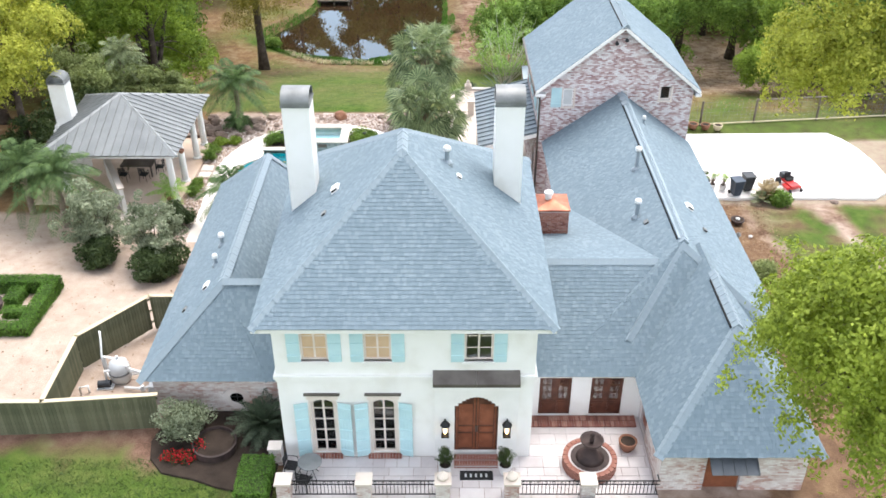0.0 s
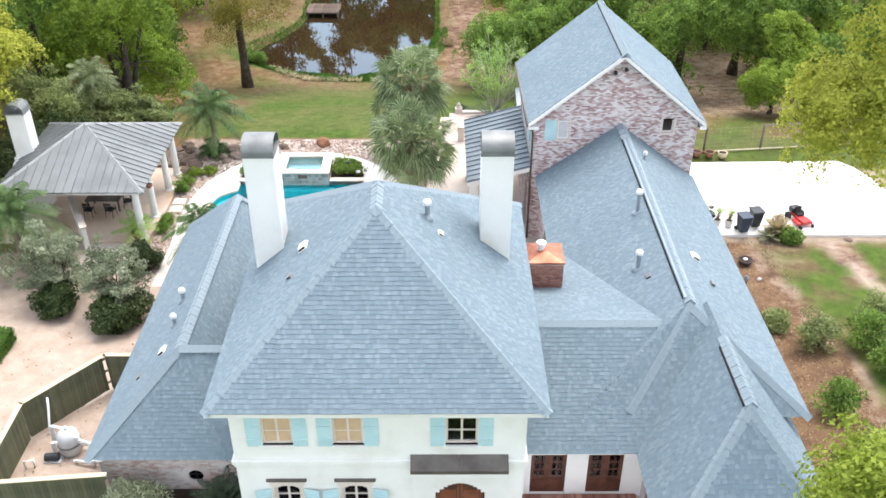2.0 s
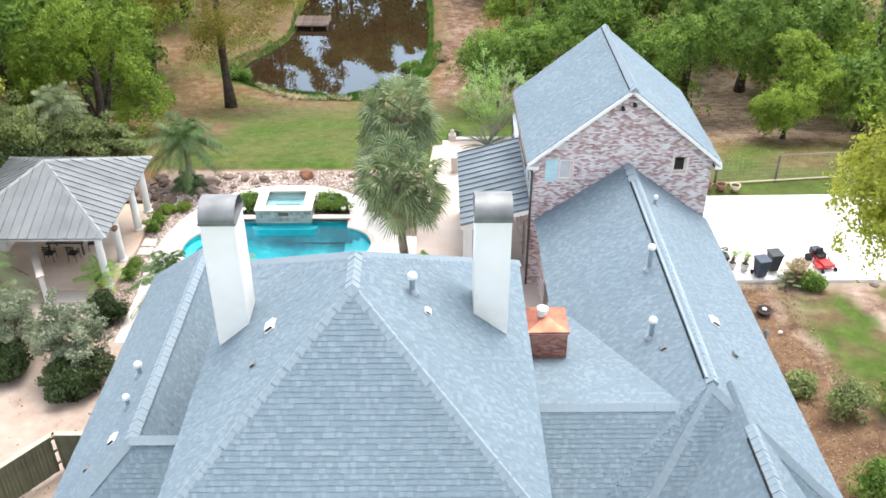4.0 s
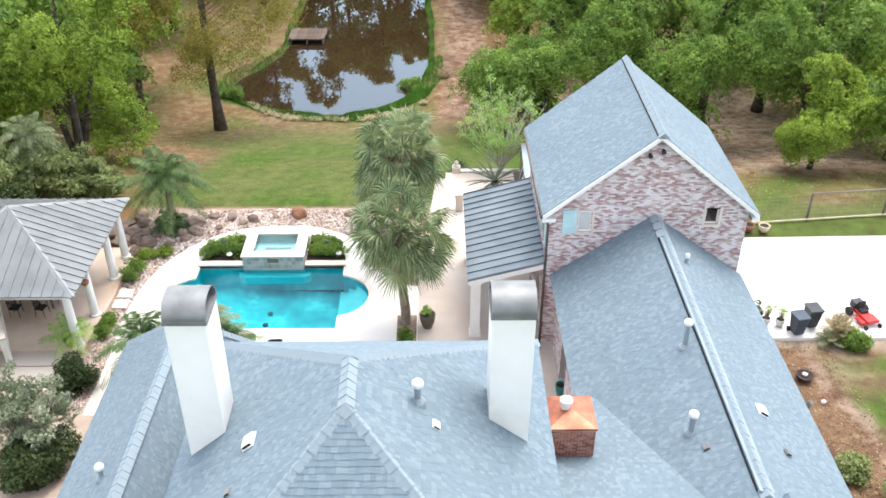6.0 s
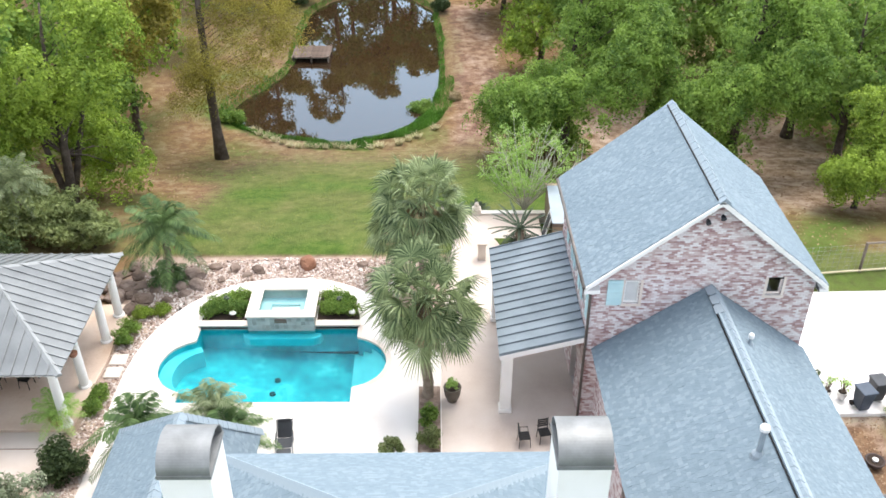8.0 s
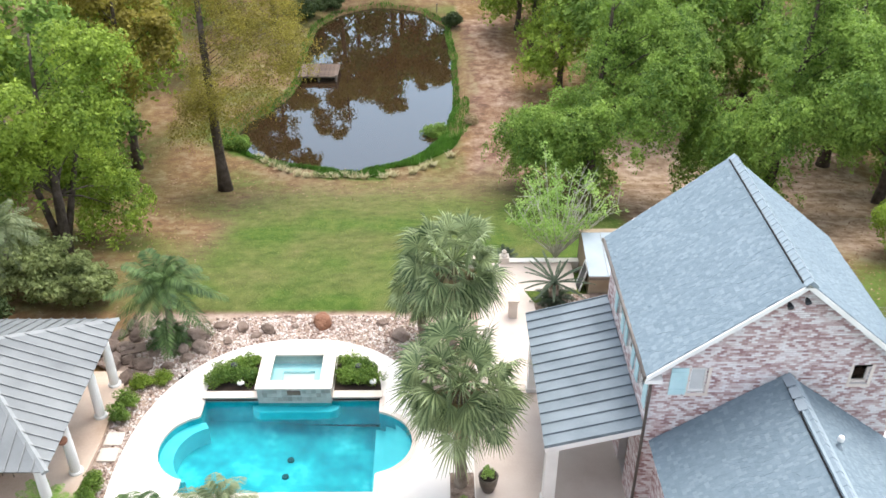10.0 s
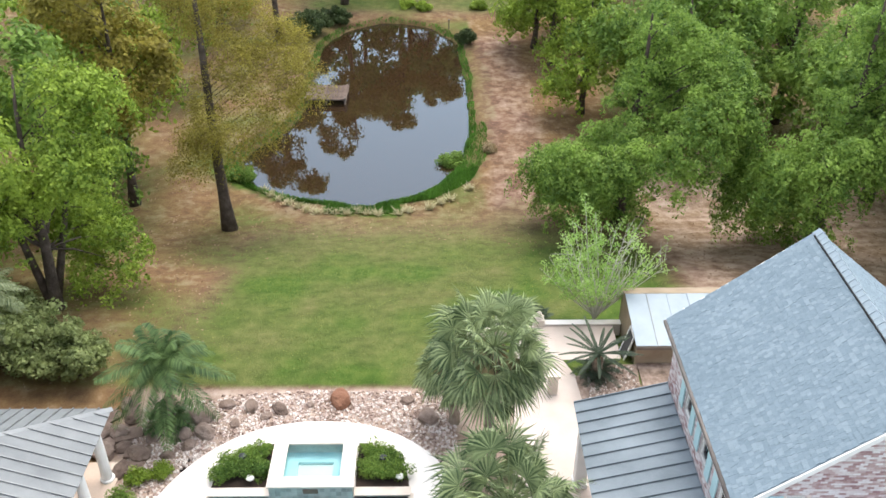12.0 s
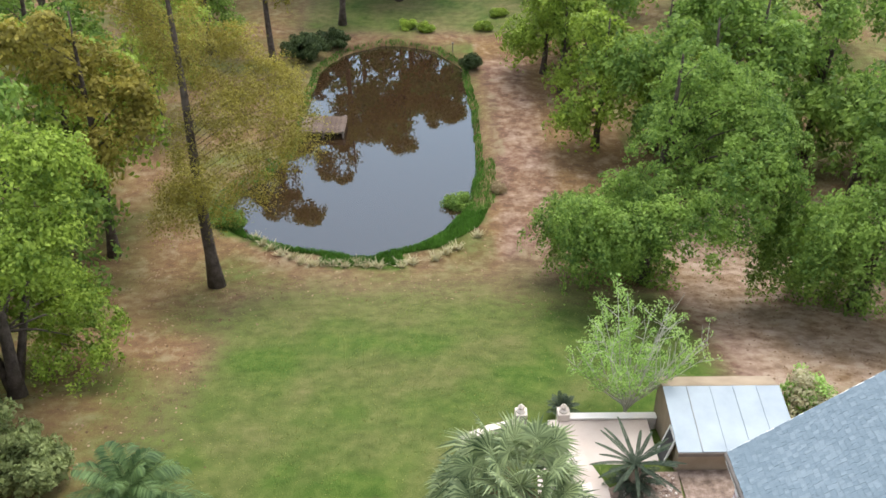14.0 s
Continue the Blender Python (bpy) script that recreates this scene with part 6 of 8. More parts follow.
# two tall trees reaching up beside the house
near_a = stand(tree("sycamore_tree", "tall yellow-green tree rising beside the house", 22.5, 0.3, ((-5.6, 0.4, 19.1), (4.2, 3.2, 5.4)), 74, 24, 54, 0.115, LEAF_YELLOW, (0.2, 0.42), (-4.6, 0.3), bare=0.6, droop=0.35, lobe=(0.18, 0.32)), 17.8, 25.0)
near_b = stand(tree("sycamore_tree", "tall lime-green tree beside the front terrace", 20.5, 0.26, ((-0.6, -0.2, 14.6), (3.1, 2.9, 5.7)), 72, 26, 70, 0.085, LEAF_NEAR, (0.16, 0.36), (-0.6, 0.2), bare=0.6, droop=0.35, lobe=(0.18, 0.32)), 8.6, 10.5)


def shrub(name, label, x, y, r, h, mat, n=40, per=220, size=0.12, category="shrub", clump=(0.28, 0.45), z=None):
    z = ground_z(x, y) if z is None else z
    th = thing(name, (x, y, z), label, category)
    g = G()
    for k in range(7):
        a = 2 * math.pi * k / 7
        e = Vector((x + 0.6 * r * math.cos(a), y + 0.6 * r * math.sin(a), z + h * 0.7))
        g.tube([(x + 0.05 * math.cos(a), y + 0.05 * math.sin(a), z - 0.1), (x + 0.25 * r * math.cos(a), y + 0.25 * r * math.sin(a), z + h * 0.35), e], [0.035, 0.025, 0.008], 5)
    part("stem", g, BARK, th)
    c = crown_points((x, y, z + h * 0.52), (r * 0.85, r * 0.85, h * 0.46), n, 0.45)
    part_quads("foliage", clumps(c, rng.uniform(*clump, size=len(c)) * max(1.0, r * 0.6), int(per * 0.7), size * 1.1, 0.5), mat, th)
    return th


shrub("olive_bush", "large silvery-green olive bush on the sand court", -17.9, 39.4, 1.8, 4.0, LEAF_OLIVE, 95, 170, 0.13, clump=(0.2, 0.36))
shrub("olive_bush", "large silvery-green olive bush near the west wing", -14.6, 38.4, 1.7, 3.6, LEAF_OLIVE, 90, 170, 0.13, clump=(0.2, 0.36))
shrub("camellia_bush", "dark glossy evergreen bush under the olives", -14.3, 37.0, 1.5, 1.5, LEAF_DARK, 60, 240, 0.15)
shrub("camellia_bush", "dark glossy evergreen bush under the olives", -17.4, 38.0, 1.1, 1.3, LEAF_DARK, 40, 220, 0.15)
shrub("camellia_bush", "dark green bush beside the pavilion steps", -14.6, 42.1, 1.0, 1.3, LEAF_DARK, 40, 220, 0.13)
for x, y, r, h in ((-24.6, 46.4, 1.9, 2.6), (-25.0, 49.4, 2.1, 3.2), (-24.4, 52.2, 1.9, 3.0), (-22.5, 54.6, 1.9, 3.0)):
    shrub("evergreen_thicket", "dark evergreen thicket west of the pavilion", x, y, r, h, LEAF_DARK, 60, 140, 0.2)
shrub("holly_bush", "dull green rounded bush by the brick wing", -10.0, 25.25, 1.0, 1.75, LEAF_OLIVE, 55, 240, 0.1)
for x, y, r, h in ((-20.5, 58.6, 2.2, 3.2), (-18.4, 58.0, 1.6, 2.3), (-23.5, 57.0, 2.4, 4.0), (-22.6, 61.0, 2.2, 3.0), (-26.5, 59.0, 2.5, 4.2)):
    shrub("evergreen_thicket", "dark evergreen thicket behind the pavilion", x, y, r, h, LEAF_THICKET, 70, 150, 0.2)
for x, y, r, h, m in ((-14.4, 46.4, 0.45, 0.7, LEAF), (-14.45, 45.5, 0.4, 0.65, LEAF), (-14.4, 49.9, 0.45, 0.75, LEAF), (-14.4, 50.8, 0.45, 0.7, LEAF), (-14.1, 51.9, 0.5, 0.5, LEAF_LIME), (-13.4, 52.2, 0.45, 0.45, LEAF_LIME)):
    shrub("box_bush", "small green bush along the pool deck", x, y, r, h, m, 16, 200, 0.08, clump=(0.16, 0.24))
for k in range(9):
    a = k / 9
    shrub("juniper_bush", "low dark green bedding shrub beside the spa", -11.0 + 1.75 * a, 51.85 + (0.9 if k % 2 else 0.25) * (0.6 + a), 0.5, 0.6, LEAF, 14, 110, 0.09, clump=(0.18, 0.26), z=0.08)
for k in range(9):
    a = k / 9
    shrub("juniper_bush", "low dark green bedding shrub beside the spa", -5.65 + 1.4 * a, 51.85 + (0.9 if k % 2 else 0.25) * (1.5 - a), 0.5, 0.6, LEAF, 14, 110, 0.09, clump=(0.18, 0.26), z=0.08)
for x, y, r, h, m in ((17.3, 35.2, 0.95, 1.7, LEAF_THICKET), (15.9, 36.6, 0.5, 0.9, LEAF_THICKET), (19.4, 35.2, 1.2, 1.9, LEAF), (16.4, 30.6, 0.85, 1.7, LEAF), (19.6, 33.0, 1.1, 1.9, LEAF), (20.8, 30.5, 1.2, 2.0, LEAF), (20.9, 37.4, 0.8, 1.2, LEAF_THICKET), (19.3, 44.6, 0.45, 0.7, LEAF), (17.0, 28.0, 0.9, 1.4, LEAF)):
    shrub("garden_shrub", "green shrub in the mulch bed east of the house", x, y, r, h, m, 30, 130, 0.14)
shrub("garden_shrub", "green shrub at the foot of a palm", -0.75, 44.6, 0.42, 1.1, LEAF, 18, 180, 0.1, clump=(0.16, 0.24))
shrub("garden_shrub", "green shrub in the narrow strip by the pool deck", -0.75, 43.6, 0.4, 0.9, LEAF_THICKET, 16, 180, 0.1, clump=(0.16, 0.24))
shrub("garden_shrub", "low green shrub on the pool deck's edge", -2.2, 43.4, 0.5, 0.4, LEAF_THICKET, 14, 160, 0.1, clump=(0.14, 0.22))
shrub("cactus_shrub", "pale green spiky shrub beside the shed", 11.6, 61.4, 1.3, 3.0, LEAF_PALE, 40, 110, 0.16)
shrub("cactus_shrub", "cream-coloured spiky shrub beside the shed", 11.3, 60.9, 1.3, 3.1, STRAW, 44, 110, 0.18)
shrub("pond_bush", "dark round bush at the far pond bank", -15.6, 118.2, 2.4, 2.8, LEAF_DARK, 70, 220, 0.25)
shrub("pond_bush", "dark round bush at the far pond bank", -13.2, 121.6, 1.6, 1.9, LEAF_DARK, 40, 200, 0.22)
shrub("pond_bush", "dark bush at the pond's east bank", 0.4, 115.5, 1.1, 1.6, LEAF_DARK, 30, 180, 0.2)
shrub("pond_bush", "leafy dark bush over the water's edge", -1.4, 90.8, 1.3, 1.2, LEAF, 34, 140, 0.16)
shrub("pond_bush", "green reedy clump by the dock", -13.2, 106.3, 0.9, 1.0, LEAF_LIME, 22, 150, 0.18)
shrub("pond_bush", "green bush at the west bank", -17.4, 87.6, 1.3, 0.9, LEAF, 34, 170, 0.18)
for x, y in ((1.4, 92.0),):
    shrub("dry_bush", "dry brown bush beside the path", x, y, 0.5, 0.6, FROND_DRY, 14, 120, 0.14)
for x, y in ((-6, 127), (-4, 126), (2, 126.5), (4, 131)):
    shrub("field_bush", "low green bush on the far grass", x, y, 1.0, 0.8, LEAF_LIME, 20, 150, 0.2)


def hedge(x0, y0, x1, y1, z0, z1, label):
    th = thing("clipped_hedge", ((x0 + x1) / 2, (y0 + y1) / 2, z0), label, "hedge")
    part("core", G().box(x0 + 0.08, y0 + 0.08, z0 - 0.1, x1 - 0.08, y1 - 0.08, z1 - 0.08), LEAF_DARK, th)
    area = [((x1 - x0) * (y1 - y0), 2, 1), ((x1 - x0) * (z1 - z0), 1, -1), ((x1 - x0) * (z1 - z0), 1, 1), ((y1 - y0) * (z1 - z0), 0, -1), ((y1 - y0) * (z1 - z0), 0, 1)]
    qs = []
    for a, ax, s in area:
        k = int(a * 900) + 4
        p = rng.uniform((x0, y0, z0), (x1, y1, z1), size=(k, 3))
        p[:, ax] = ((x0, y0, z0)[ax] if s < 0 else (x1, y1, z1)[ax]) + rng.normal(size=k) * 0.035 - s * 0.03
        o = np.zeros((k, 3))
        o[:, ax] = s
        qs.append(leaves(p, o, 0.07, 0.6, 0.7))
    part_quads("foliage", np.concatenate(qs), LEAF_BOX, th)


hedge(-7.35, 21.6, -6.2, 23.5, 0.7, 1.6, "clipped square box hedge beside the terrace")
hedge(-21.6, 35.1, -18.45, 35.75, 0.4, 1.15, "clipped box hedge round a sand parterre")
hedge(-19.1, 31.5, -18.45, 35.08, 0.4, 1.15, "clipped box hedge round a sand parterre")
hedge(-21.6, 31.5, -19.12, 32.1, 0.4, 1.15, "clipped box hedge round a sand parterre")
hedge(-20.3, 32.9, -19.15, 33.45, 0.4, 1.0, "clipped inner box hedge of the parterre")
hedge(-20.6, 33.9, -19.9, 35.05, 0.4, 1.0, "clipped inner box hedge of the parterre")
hedge(3.0, 20.9, 7.0, 21.7, 0.6, 1.15, "low clipped hedge before the terrace railing")


def fan_palm(x, y, h, r, n, label, skirt=24):
    z = ground_z(x, y)
    th = thing("fan_palm", (x, y, z), label, "palm tree")
    g = G()
    pts = [(x + 0.06 * math.sin(i), y, z - 0.2 + h * i / 10) for i in range(11)]
    g.tube(pts, [0.24 - 0.008 * i if i else 0.3 for i in range(11)], 12)
    for i in range(70):
        a, f = i * 2.4, 0.55 + 0.45 * i / 70
        p = Vector((x + 0.18 * math.cos(a), y + 0.18 * math.sin(a), z + h * f - 0.25))
        g.tube([p, p + Vector((0.16 * math.cos(a), 0.16 * math.sin(a), 0.3))], [0.045, 0.02], 4)
    part("trunk", g, PALMBARK, th, "rough grey trunk with old leaf bases")
    top = Vector((x, y, z + h))
    for dead in (False, True):
        count = skirt if dead else n
        for i in range(count):
            az = i * 2.39996 + rng.normal() * 0.12
            f = (i + 0.5) / count
            el = (-1.1 + 0.5 * rng.random()) if dead else 1.2 - 2.1 * f ** 0.85
            d = Vector((math.cos(az) * math.cos(el), math.sin(az) * math.cos(el), math.sin(el)))
            L = r * (0.38 + 0.3 * rng.random()) * (0.6 if dead else 1.0)
            hub = top + d * L + Vector((0, 0, -0.1 * L if el < 0.3 else 0))
            g = G()
            g.tube([top, top + d * L * 0.5 + Vector((0, 0, 0.05)), hub], [0.03, 0.022, 0.016], 4)
            side = d.cross(Vector((0, 0, 1)))
            side = (side if side.length > 0.05 else Vector((1, 0, 0))).normalized()
            nr = side.cross(d).normalized()
            tw = Matrix.Rotation(rng.normal() * 0.7, 3, d)
            side, nr = tw @ side, tw @ nr
            R = r * 0.4 * rng.uniform(0.75, 1.15) * (0.7 if dead else 1.0)
            m = 28
            for k in range(m):
                th_a = (-1.0 + 2.0 * k / (m - 1)) * (1.3 if dead else 2.0)
                e = (d * math.cos(th_a) + side * math.sin(th_a)).normalized()
                ln = R * (0.72 + 0.28 * math.cos(th_a * 0.8)) * rng.uniform(0.88, 1.08)
                fold = nr * (0.14 * ln * abs(math.sin(th_a)) + 0.02)
                w = e.cross(nr).normalized() * 0.037
                p1 = hub + e * ln * 0.5 - fold * 0.3
                p2 = hub + e * ln + Vector((0, 0, -0.34 * ln * (0.4 + rng.random()))) - fold * 0.4
                g.quad(hub, p1 + w, p2, p1 - w)
            part("frond", g, FAN_DRY if dead else FAN, th, "hanging straw-coloured dead fan frond" if dead else "")
    return th


fan_palm(-0.85, 46.35, 5.0, 2.75, 62, "fan palm with a grey trunk beside the pool")
fan_palm(-1.0, 52.4, 6.0, 2.75, 62, "taller fan palm behind the pool")
fan_palm(-2.3, 55.0, 3.0, 1.9, 40, "fan palm at the lawn's edge")


def feather(qs, root, az, el, length, droop, pairs, leaflet, width, stiff=0.0):
    d = Vector((math.cos(az) * math.cos(el), math.sin(az) * math.cos(el), math.sin(el)))
    side = Vector((-math.sin(az), math.cos(az), 0))
    pts = []
    for i in range(pairs + 1):
        f = i / pairs
        pts.append(root + d * length * f + Vector((0, 0, -droop * length * f * f)))
    for i in range(1, pairs + 1):
        p, q = pts[i - 1], pts[i]
        f = i / pairs
        t = (q - p).normalized()
        ln = leaflet * math.sin(math.pi * (0.12 + 0.82 * f)) ** 0.6
        for s in (-1, 1):
            e = (side * s * 0.9 + t * 0.55 + Vector((0, 0, 0.25 * stiff - 0.35 * (1 - stiff) * rng.random()))).normalized()
            tip = p + e * ln + Vector((0, 0, -0.25 * ln * (1 - stiff)))
            mid = p + e * ln * 0.5
            w = t * width
            qs.append([p, mid + w, tip, mid - w])
        qs.append([p - side * 0.014, q - side * 0.012, q + side * 0.012, p + side * 0.014])


def feather_palm(name, x, y, h, n, length, mat, label, droop=0.5, pairs=26, leaflet=0.45, width=0.03, els=(1.35, -0.5), z=None, tr=0.16, stiff=0.0):
    z = ground_z(x, y) if z is None else z
    th = thing(name, (x, y, z), label, "palm tree")
    if h > 0.15:
        g = G()
        g.tube([(x, y, z - 0.15), (x + 0.03, y, z + h * 0.5), (x, y, z + h)], [tr * 1.25, tr, tr * 0.95], 12)
        for i in range(24):
            a = i * 2.4
            p = Vector((x + tr * 0.8 * math.cos(a), y + tr * 0.8 * math.sin(a), z + h * (0.3 + 0.7 * i / 24) - 0.1))
            g.tube([p, p + Vector((0.1 * math.cos(a), 0.1 * math.sin(a), 0.14))], [0.04, 0.02], 4)
        part("trunk", g, PALMBARK, th, "short rough trunk")
    qs = []
    for i in range(n):
        f = (i + 0.5) / n
        feather(qs, Vector((x, y, z + h)), i * 2.39996, els[0] + (els[1] - els[0]) * f, length * rng.uniform(0.8, 1.1), droop * rng.uniform(0.7, 1.2), pairs, leaflet, width, stiff)
    part_quads("fronds", np.array([[tuple(p) for p in q] for q in qs]), mat, th, "arching feathery fronds")
    return th


feather_palm("feather_palm", -13.6, 55.1, 3.1, 28, 2.8, FROND_BLUE, "drooping feather palm in the stone bed", 0.62, 38, 0.62, 0.035, (1.3, -0.35))
feather_palm("feather_palm", -13.7, 55.0, 0.3, 22, 1.5, FROND_BLUE, "low bushy palm offshoot at the feather palm's foot", 0.7, 24, 0.45, 0.035)
feather_palm("feather_palm", -20.6, 42.0, 3.4, 30, 3.0, FROND_BLUE, "feather palm on the sand court", 0.6, 34, 0.6, 0.035)
feather_palm("feather_palm", -23.0, 43.4, 3.2, 26, 2.8, FROND_BLUE, "feather palm behind the sand court", 0.6, 30, 0.55, 0.035)
feather_palm("feather_palm", -18.9, 41.4, 1.6, 22, 2.0, FROND, "low olive-green palm before the pavilion", 0.6, 28, 0.45, 0.03)
feather_palm("feather_palm", -22.3, 59.2, 3.6, 24, 2.3, FROND, "pale feather palm in the woodland edge", 0.5, 30, 0.5, 0.035)
feather_palm("pygmy_palm", -11.5, 42.5, 2.3, 26, 2.1, FROND_BLUE, "small feather palm on the pool deck", 0.6, 30, 0.5, 0.035, z=0.02, tr=0.09)
feather_palm("pygmy_palm", -8.9, 43.2, 2.5, 24, 1.9, FROND, "small yellowing feather palm on the pool deck", 0.6, 28, 0.45, 0.03, z=0.02, tr=0.09)
feather_palm("pygmy_palm", -8.1, 42.2, 2.2, 26, 1.9, FROND_BLUE, "small feather palm on the pool deck", 0.6, 30, 0.5, 0.035, z=0.02, tr=0.09)
feather_palm("sago_palm", 3.9, 57.7, 1.3, 22, 1.9, SAGO, "stiff dark sago palm beside the shed", 0.2, 50, 0.11, 0.03, (0.8, 0.0), stiff=0.9, tr=0.22)
feather_palm("sago_palm", 3.95, 57.75, 0.4, 30, 1.25, SAGO, "dark skirt of offshoots at the sago palm's foot", 0.5, 24, 0.22, 0.022, (1.0, -0.3), stiff=0.5, tr=0.16)
feather_palm("sago_palm", 2.0, 62.8, 0.4, 30, 0.9, SAGO, "small dark sago palm behind the low wall", 0.3, 24, 0.18, 0.016, (1.3, 0.1), stiff=0.8, tr=0.14)
feather_palm("sago_palm", -6.9, 25.4, 0.5, 64, 1.65, SAGO, "dark sago palm against the brick wing", 0.35, 30, 0.24, 0.016, (1.4, -0.35), stiff=0.7, tr=0.2)
feather_palm("dry_palmetto", 18.7, 45.2, 0.35, 22, 1.15, FROND_DRY, "dry straw-brown spiky palmetto beside the bins", 0.25, 16, 0.3, 0.03, (1.45, 0.3), stiff=0.6)
feather_palm("dry_palmetto", 18.3, 44.9, 0.2, 14, 0.8, FROND, "dull green spiky palmetto beside the bins", 0.3, 14, 0.28, 0.03, (1.4, 0.1), stiff=0.5)

# airy pale sapling near the shed, its east side still bare
SX, SY = 4.6, 62.5
z0 = ground_z(SX, SY)
sap = thing("willow_sapling", (SX, SY, z0), "airy pale green sapling with grey-white twigs", "tree")
g, tips = G(), []
for k in range(22):
    a = 2.39996 * k + 0.2 * rng.normal()
    out = 0.5 + 2.7 * math.sqrt((k + 0.5) / 22) * rng.uniform(0.85, 1.1)
    hh = 6.3 - 0.75 * out + 0.35 * rng.normal()
    b0 = Vector((SX, SY, z0 + 0.4 + 0.02 * k))
    e = Vector((SX + 0.2 + out * math.cos(a), SY + 0.8 * out * math.sin(a), z0 + hh))
    mid = b0.lerp(e, 0.45) + Vector((0, 0, 0.15 - 0.12 * out)) + Vector(rng.normal(size=3)) * 0.12
    g.tube([b0, mid, e], [0.05, 0.03, 0.008], 5)
    for _ in range(11):
        f = rng.uniform(0.35, 1.0)
        p = b0.lerp(mid, f * 2) if f < 0.5 else mid.lerp(e, f * 2 - 1)
        q = p + Vector((rng.normal() * 0.4 + 0.15 * math.cos(a), rng.normal() * 0.4, 0.15 + abs(rng.normal()) * 0.5))
        g.tube([p, q], [0.016, 0.005], 4)
        if rng.random() < (0.35 if math.cos(a) > 0.35 else 0.95):
            tips += [q, p.lerp(q, 0.5)]
g.tube([(SX, SY, z0 - 0.2), (SX, SY, z0 + 0.6)], [0.1, 0.07], 8)
part("stem", g, TWIG, sap, "thin grey-white branches")
part_quads("foliage", clumps([np.array(t) for t in tips], rng.uniform(0.15, 0.3, size=len(tips)), 28, 0.12, 0.38), LEAF_PALE, sap)

# red azaleas in front
th = thing("azalea", (-10.0, 24.0, 0.75), "low azalea covered in red flowers", "shrub")
c = np.array([(-10.35 + 0.16 * k, 23.95 + 0.14 * math.sin(k * 2.2), 0.98) for k in range(7)] + [(-9.1, 24.45, 1.0), (-9.25, 24.6, 1.05)])
part_quads("foliage", clumps(c, [0.25] * len(c), 110, 0.08), LEAF_DARK, th)
part_quads("blossom", clumps(c + np.array([0, -0.03, 0.07]), [0.24] * len(c), 70, 0.07, 0.8), BUD, th, "bright red petals", "stuff")


# ---- loose ground cover ----
def blades(n, spot, height, width, lean=0.35):
    """Grass blades: spot() gives a place."""
    p = np.array([spot() for _ in range(n)])
    a = rng.uniform(0, 2 * math.pi, n)
    h = height * rng.uniform(0.6, 1.3, n)
    w = width * rng.uniform(0.7, 1.3, n)
    d = np.stack([np.cos(a), np.sin(a), 0 * a], 1)
    s = np.stack([-np.sin(a), np.cos(a), 0 * a], 1) * w[:, None]
    up = np.stack([0 * a, 0 * a, h], 1)
    ld = d * (h * lean * rng.uniform(0, 1.6, n))[:, None]
    return np.stack([p - s, p + s, p + s * 0.4 + up + ld, p - s * 0.4 + up + ld], 1)


def bank_spot(inner=-0.15, outer=2.2):
    while True:
        x, y = rng.uniform(-19.5, 1.3), rng.uniform(82.0, 97.0)
        d = -pond_depth(x, y)
        if inner < d < outer * (0.5 if x < -14 else 1.0) and (y < 89 or rng.random() < 0.15):
            return (x, y, ground_z(x, y) - 0.03)


part_quads("bank_grass", blades(18000, bank_spot, 0.27, 0.03), REED, None, "lush green grass fringe along the pond bank", "stuff")


def far_bank():
    while True:
        x, y = rng.uniform(-17, 3), rng.uniform(92, 125.5)
        if -0.1 < -pond_depth(x, y) < 0.5:
            return (x, y, ground_z(x, y) - 0.03)


part_quads("bank_grass", blades(3500, far_bank, 0.22, 0.04), REED, None, "dark grass along the far pond bank", "stuff")
tuft = []
for k in range(22):
    f = k / 21
    x = -15.5 + 15 * f
    y = 83.0 - 0.35 * math.sin(f * math.pi) + 3.6 * (abs(f - 0.5) * 2) ** 2.6 + 0.15 * rng.normal() - 0.85
    if rng.random() < 0.2:
        continue
    tuft.append(blades(90, lambda: (x + 0.1 * rng.normal(), y + 0.1 * rng.normal(), ground_z(x, y)), 0.3, 0.03, 1.2))
part_quads("straw_tufts", np.concatenate(tuft), STRAW, None, "row of bleached grass tufts below the pond bank", "stuff")


def lawn_spot():
    while True:
        x, y = rng.uniform(-19, 10), rng.uniform(57, 80)
        s, gr, li, lu = zones(x, y)
        if rng.random() < gr * (0.35 + 0.65 * max(0, noise.noise((x * 0.5, y * 0.5, 1.0)) + 0.4)):
            return (x, y, ground_z(x, y) - 0.02)


part_quads("lawn_grass", blades(12000, lawn_spot, 0.045, 0.03, 1.6), LAWNBLADE, None, "short patchy lawn grass", "stuff")


def front_spot():
    x, y = rng.uniform(-20, -6), rng.uniform(19, 24)
    return (x, y, ground_z(x, y) - 0.02)


# front blades use the tone darkened for shade
part_quads("lawn_grass", blades(9000, front_spot, 0.07, 0.025, 1.2), SHADEDBLADE, None, "green front lawn grass, toned darker for tree shade", "stuff")


def scatter(n, spot, size):
    p = np.array([spot() for _ in range(n)])
    return leaves(p + np.array([0, 0, 0.03]), np.tile(np.array([[0, 0, 1.6]]), (n, 1)), size, 0.6, 0.45)


def litter_spot():
    while True:
        x, y = rng.uniform(-30, 30), rng.uniform(57, 112)
        s, gr, li, lu = zones(x, y)
        if rng.random() < li and pond_depth(x, y) < -0.4:
            return (x, y, ground_z(x, y))


part_quads("leaf_litter", scatter(11000, litter_spot, 0.14), LITTER, None, "fallen brown leaves under the trees", "stuff")


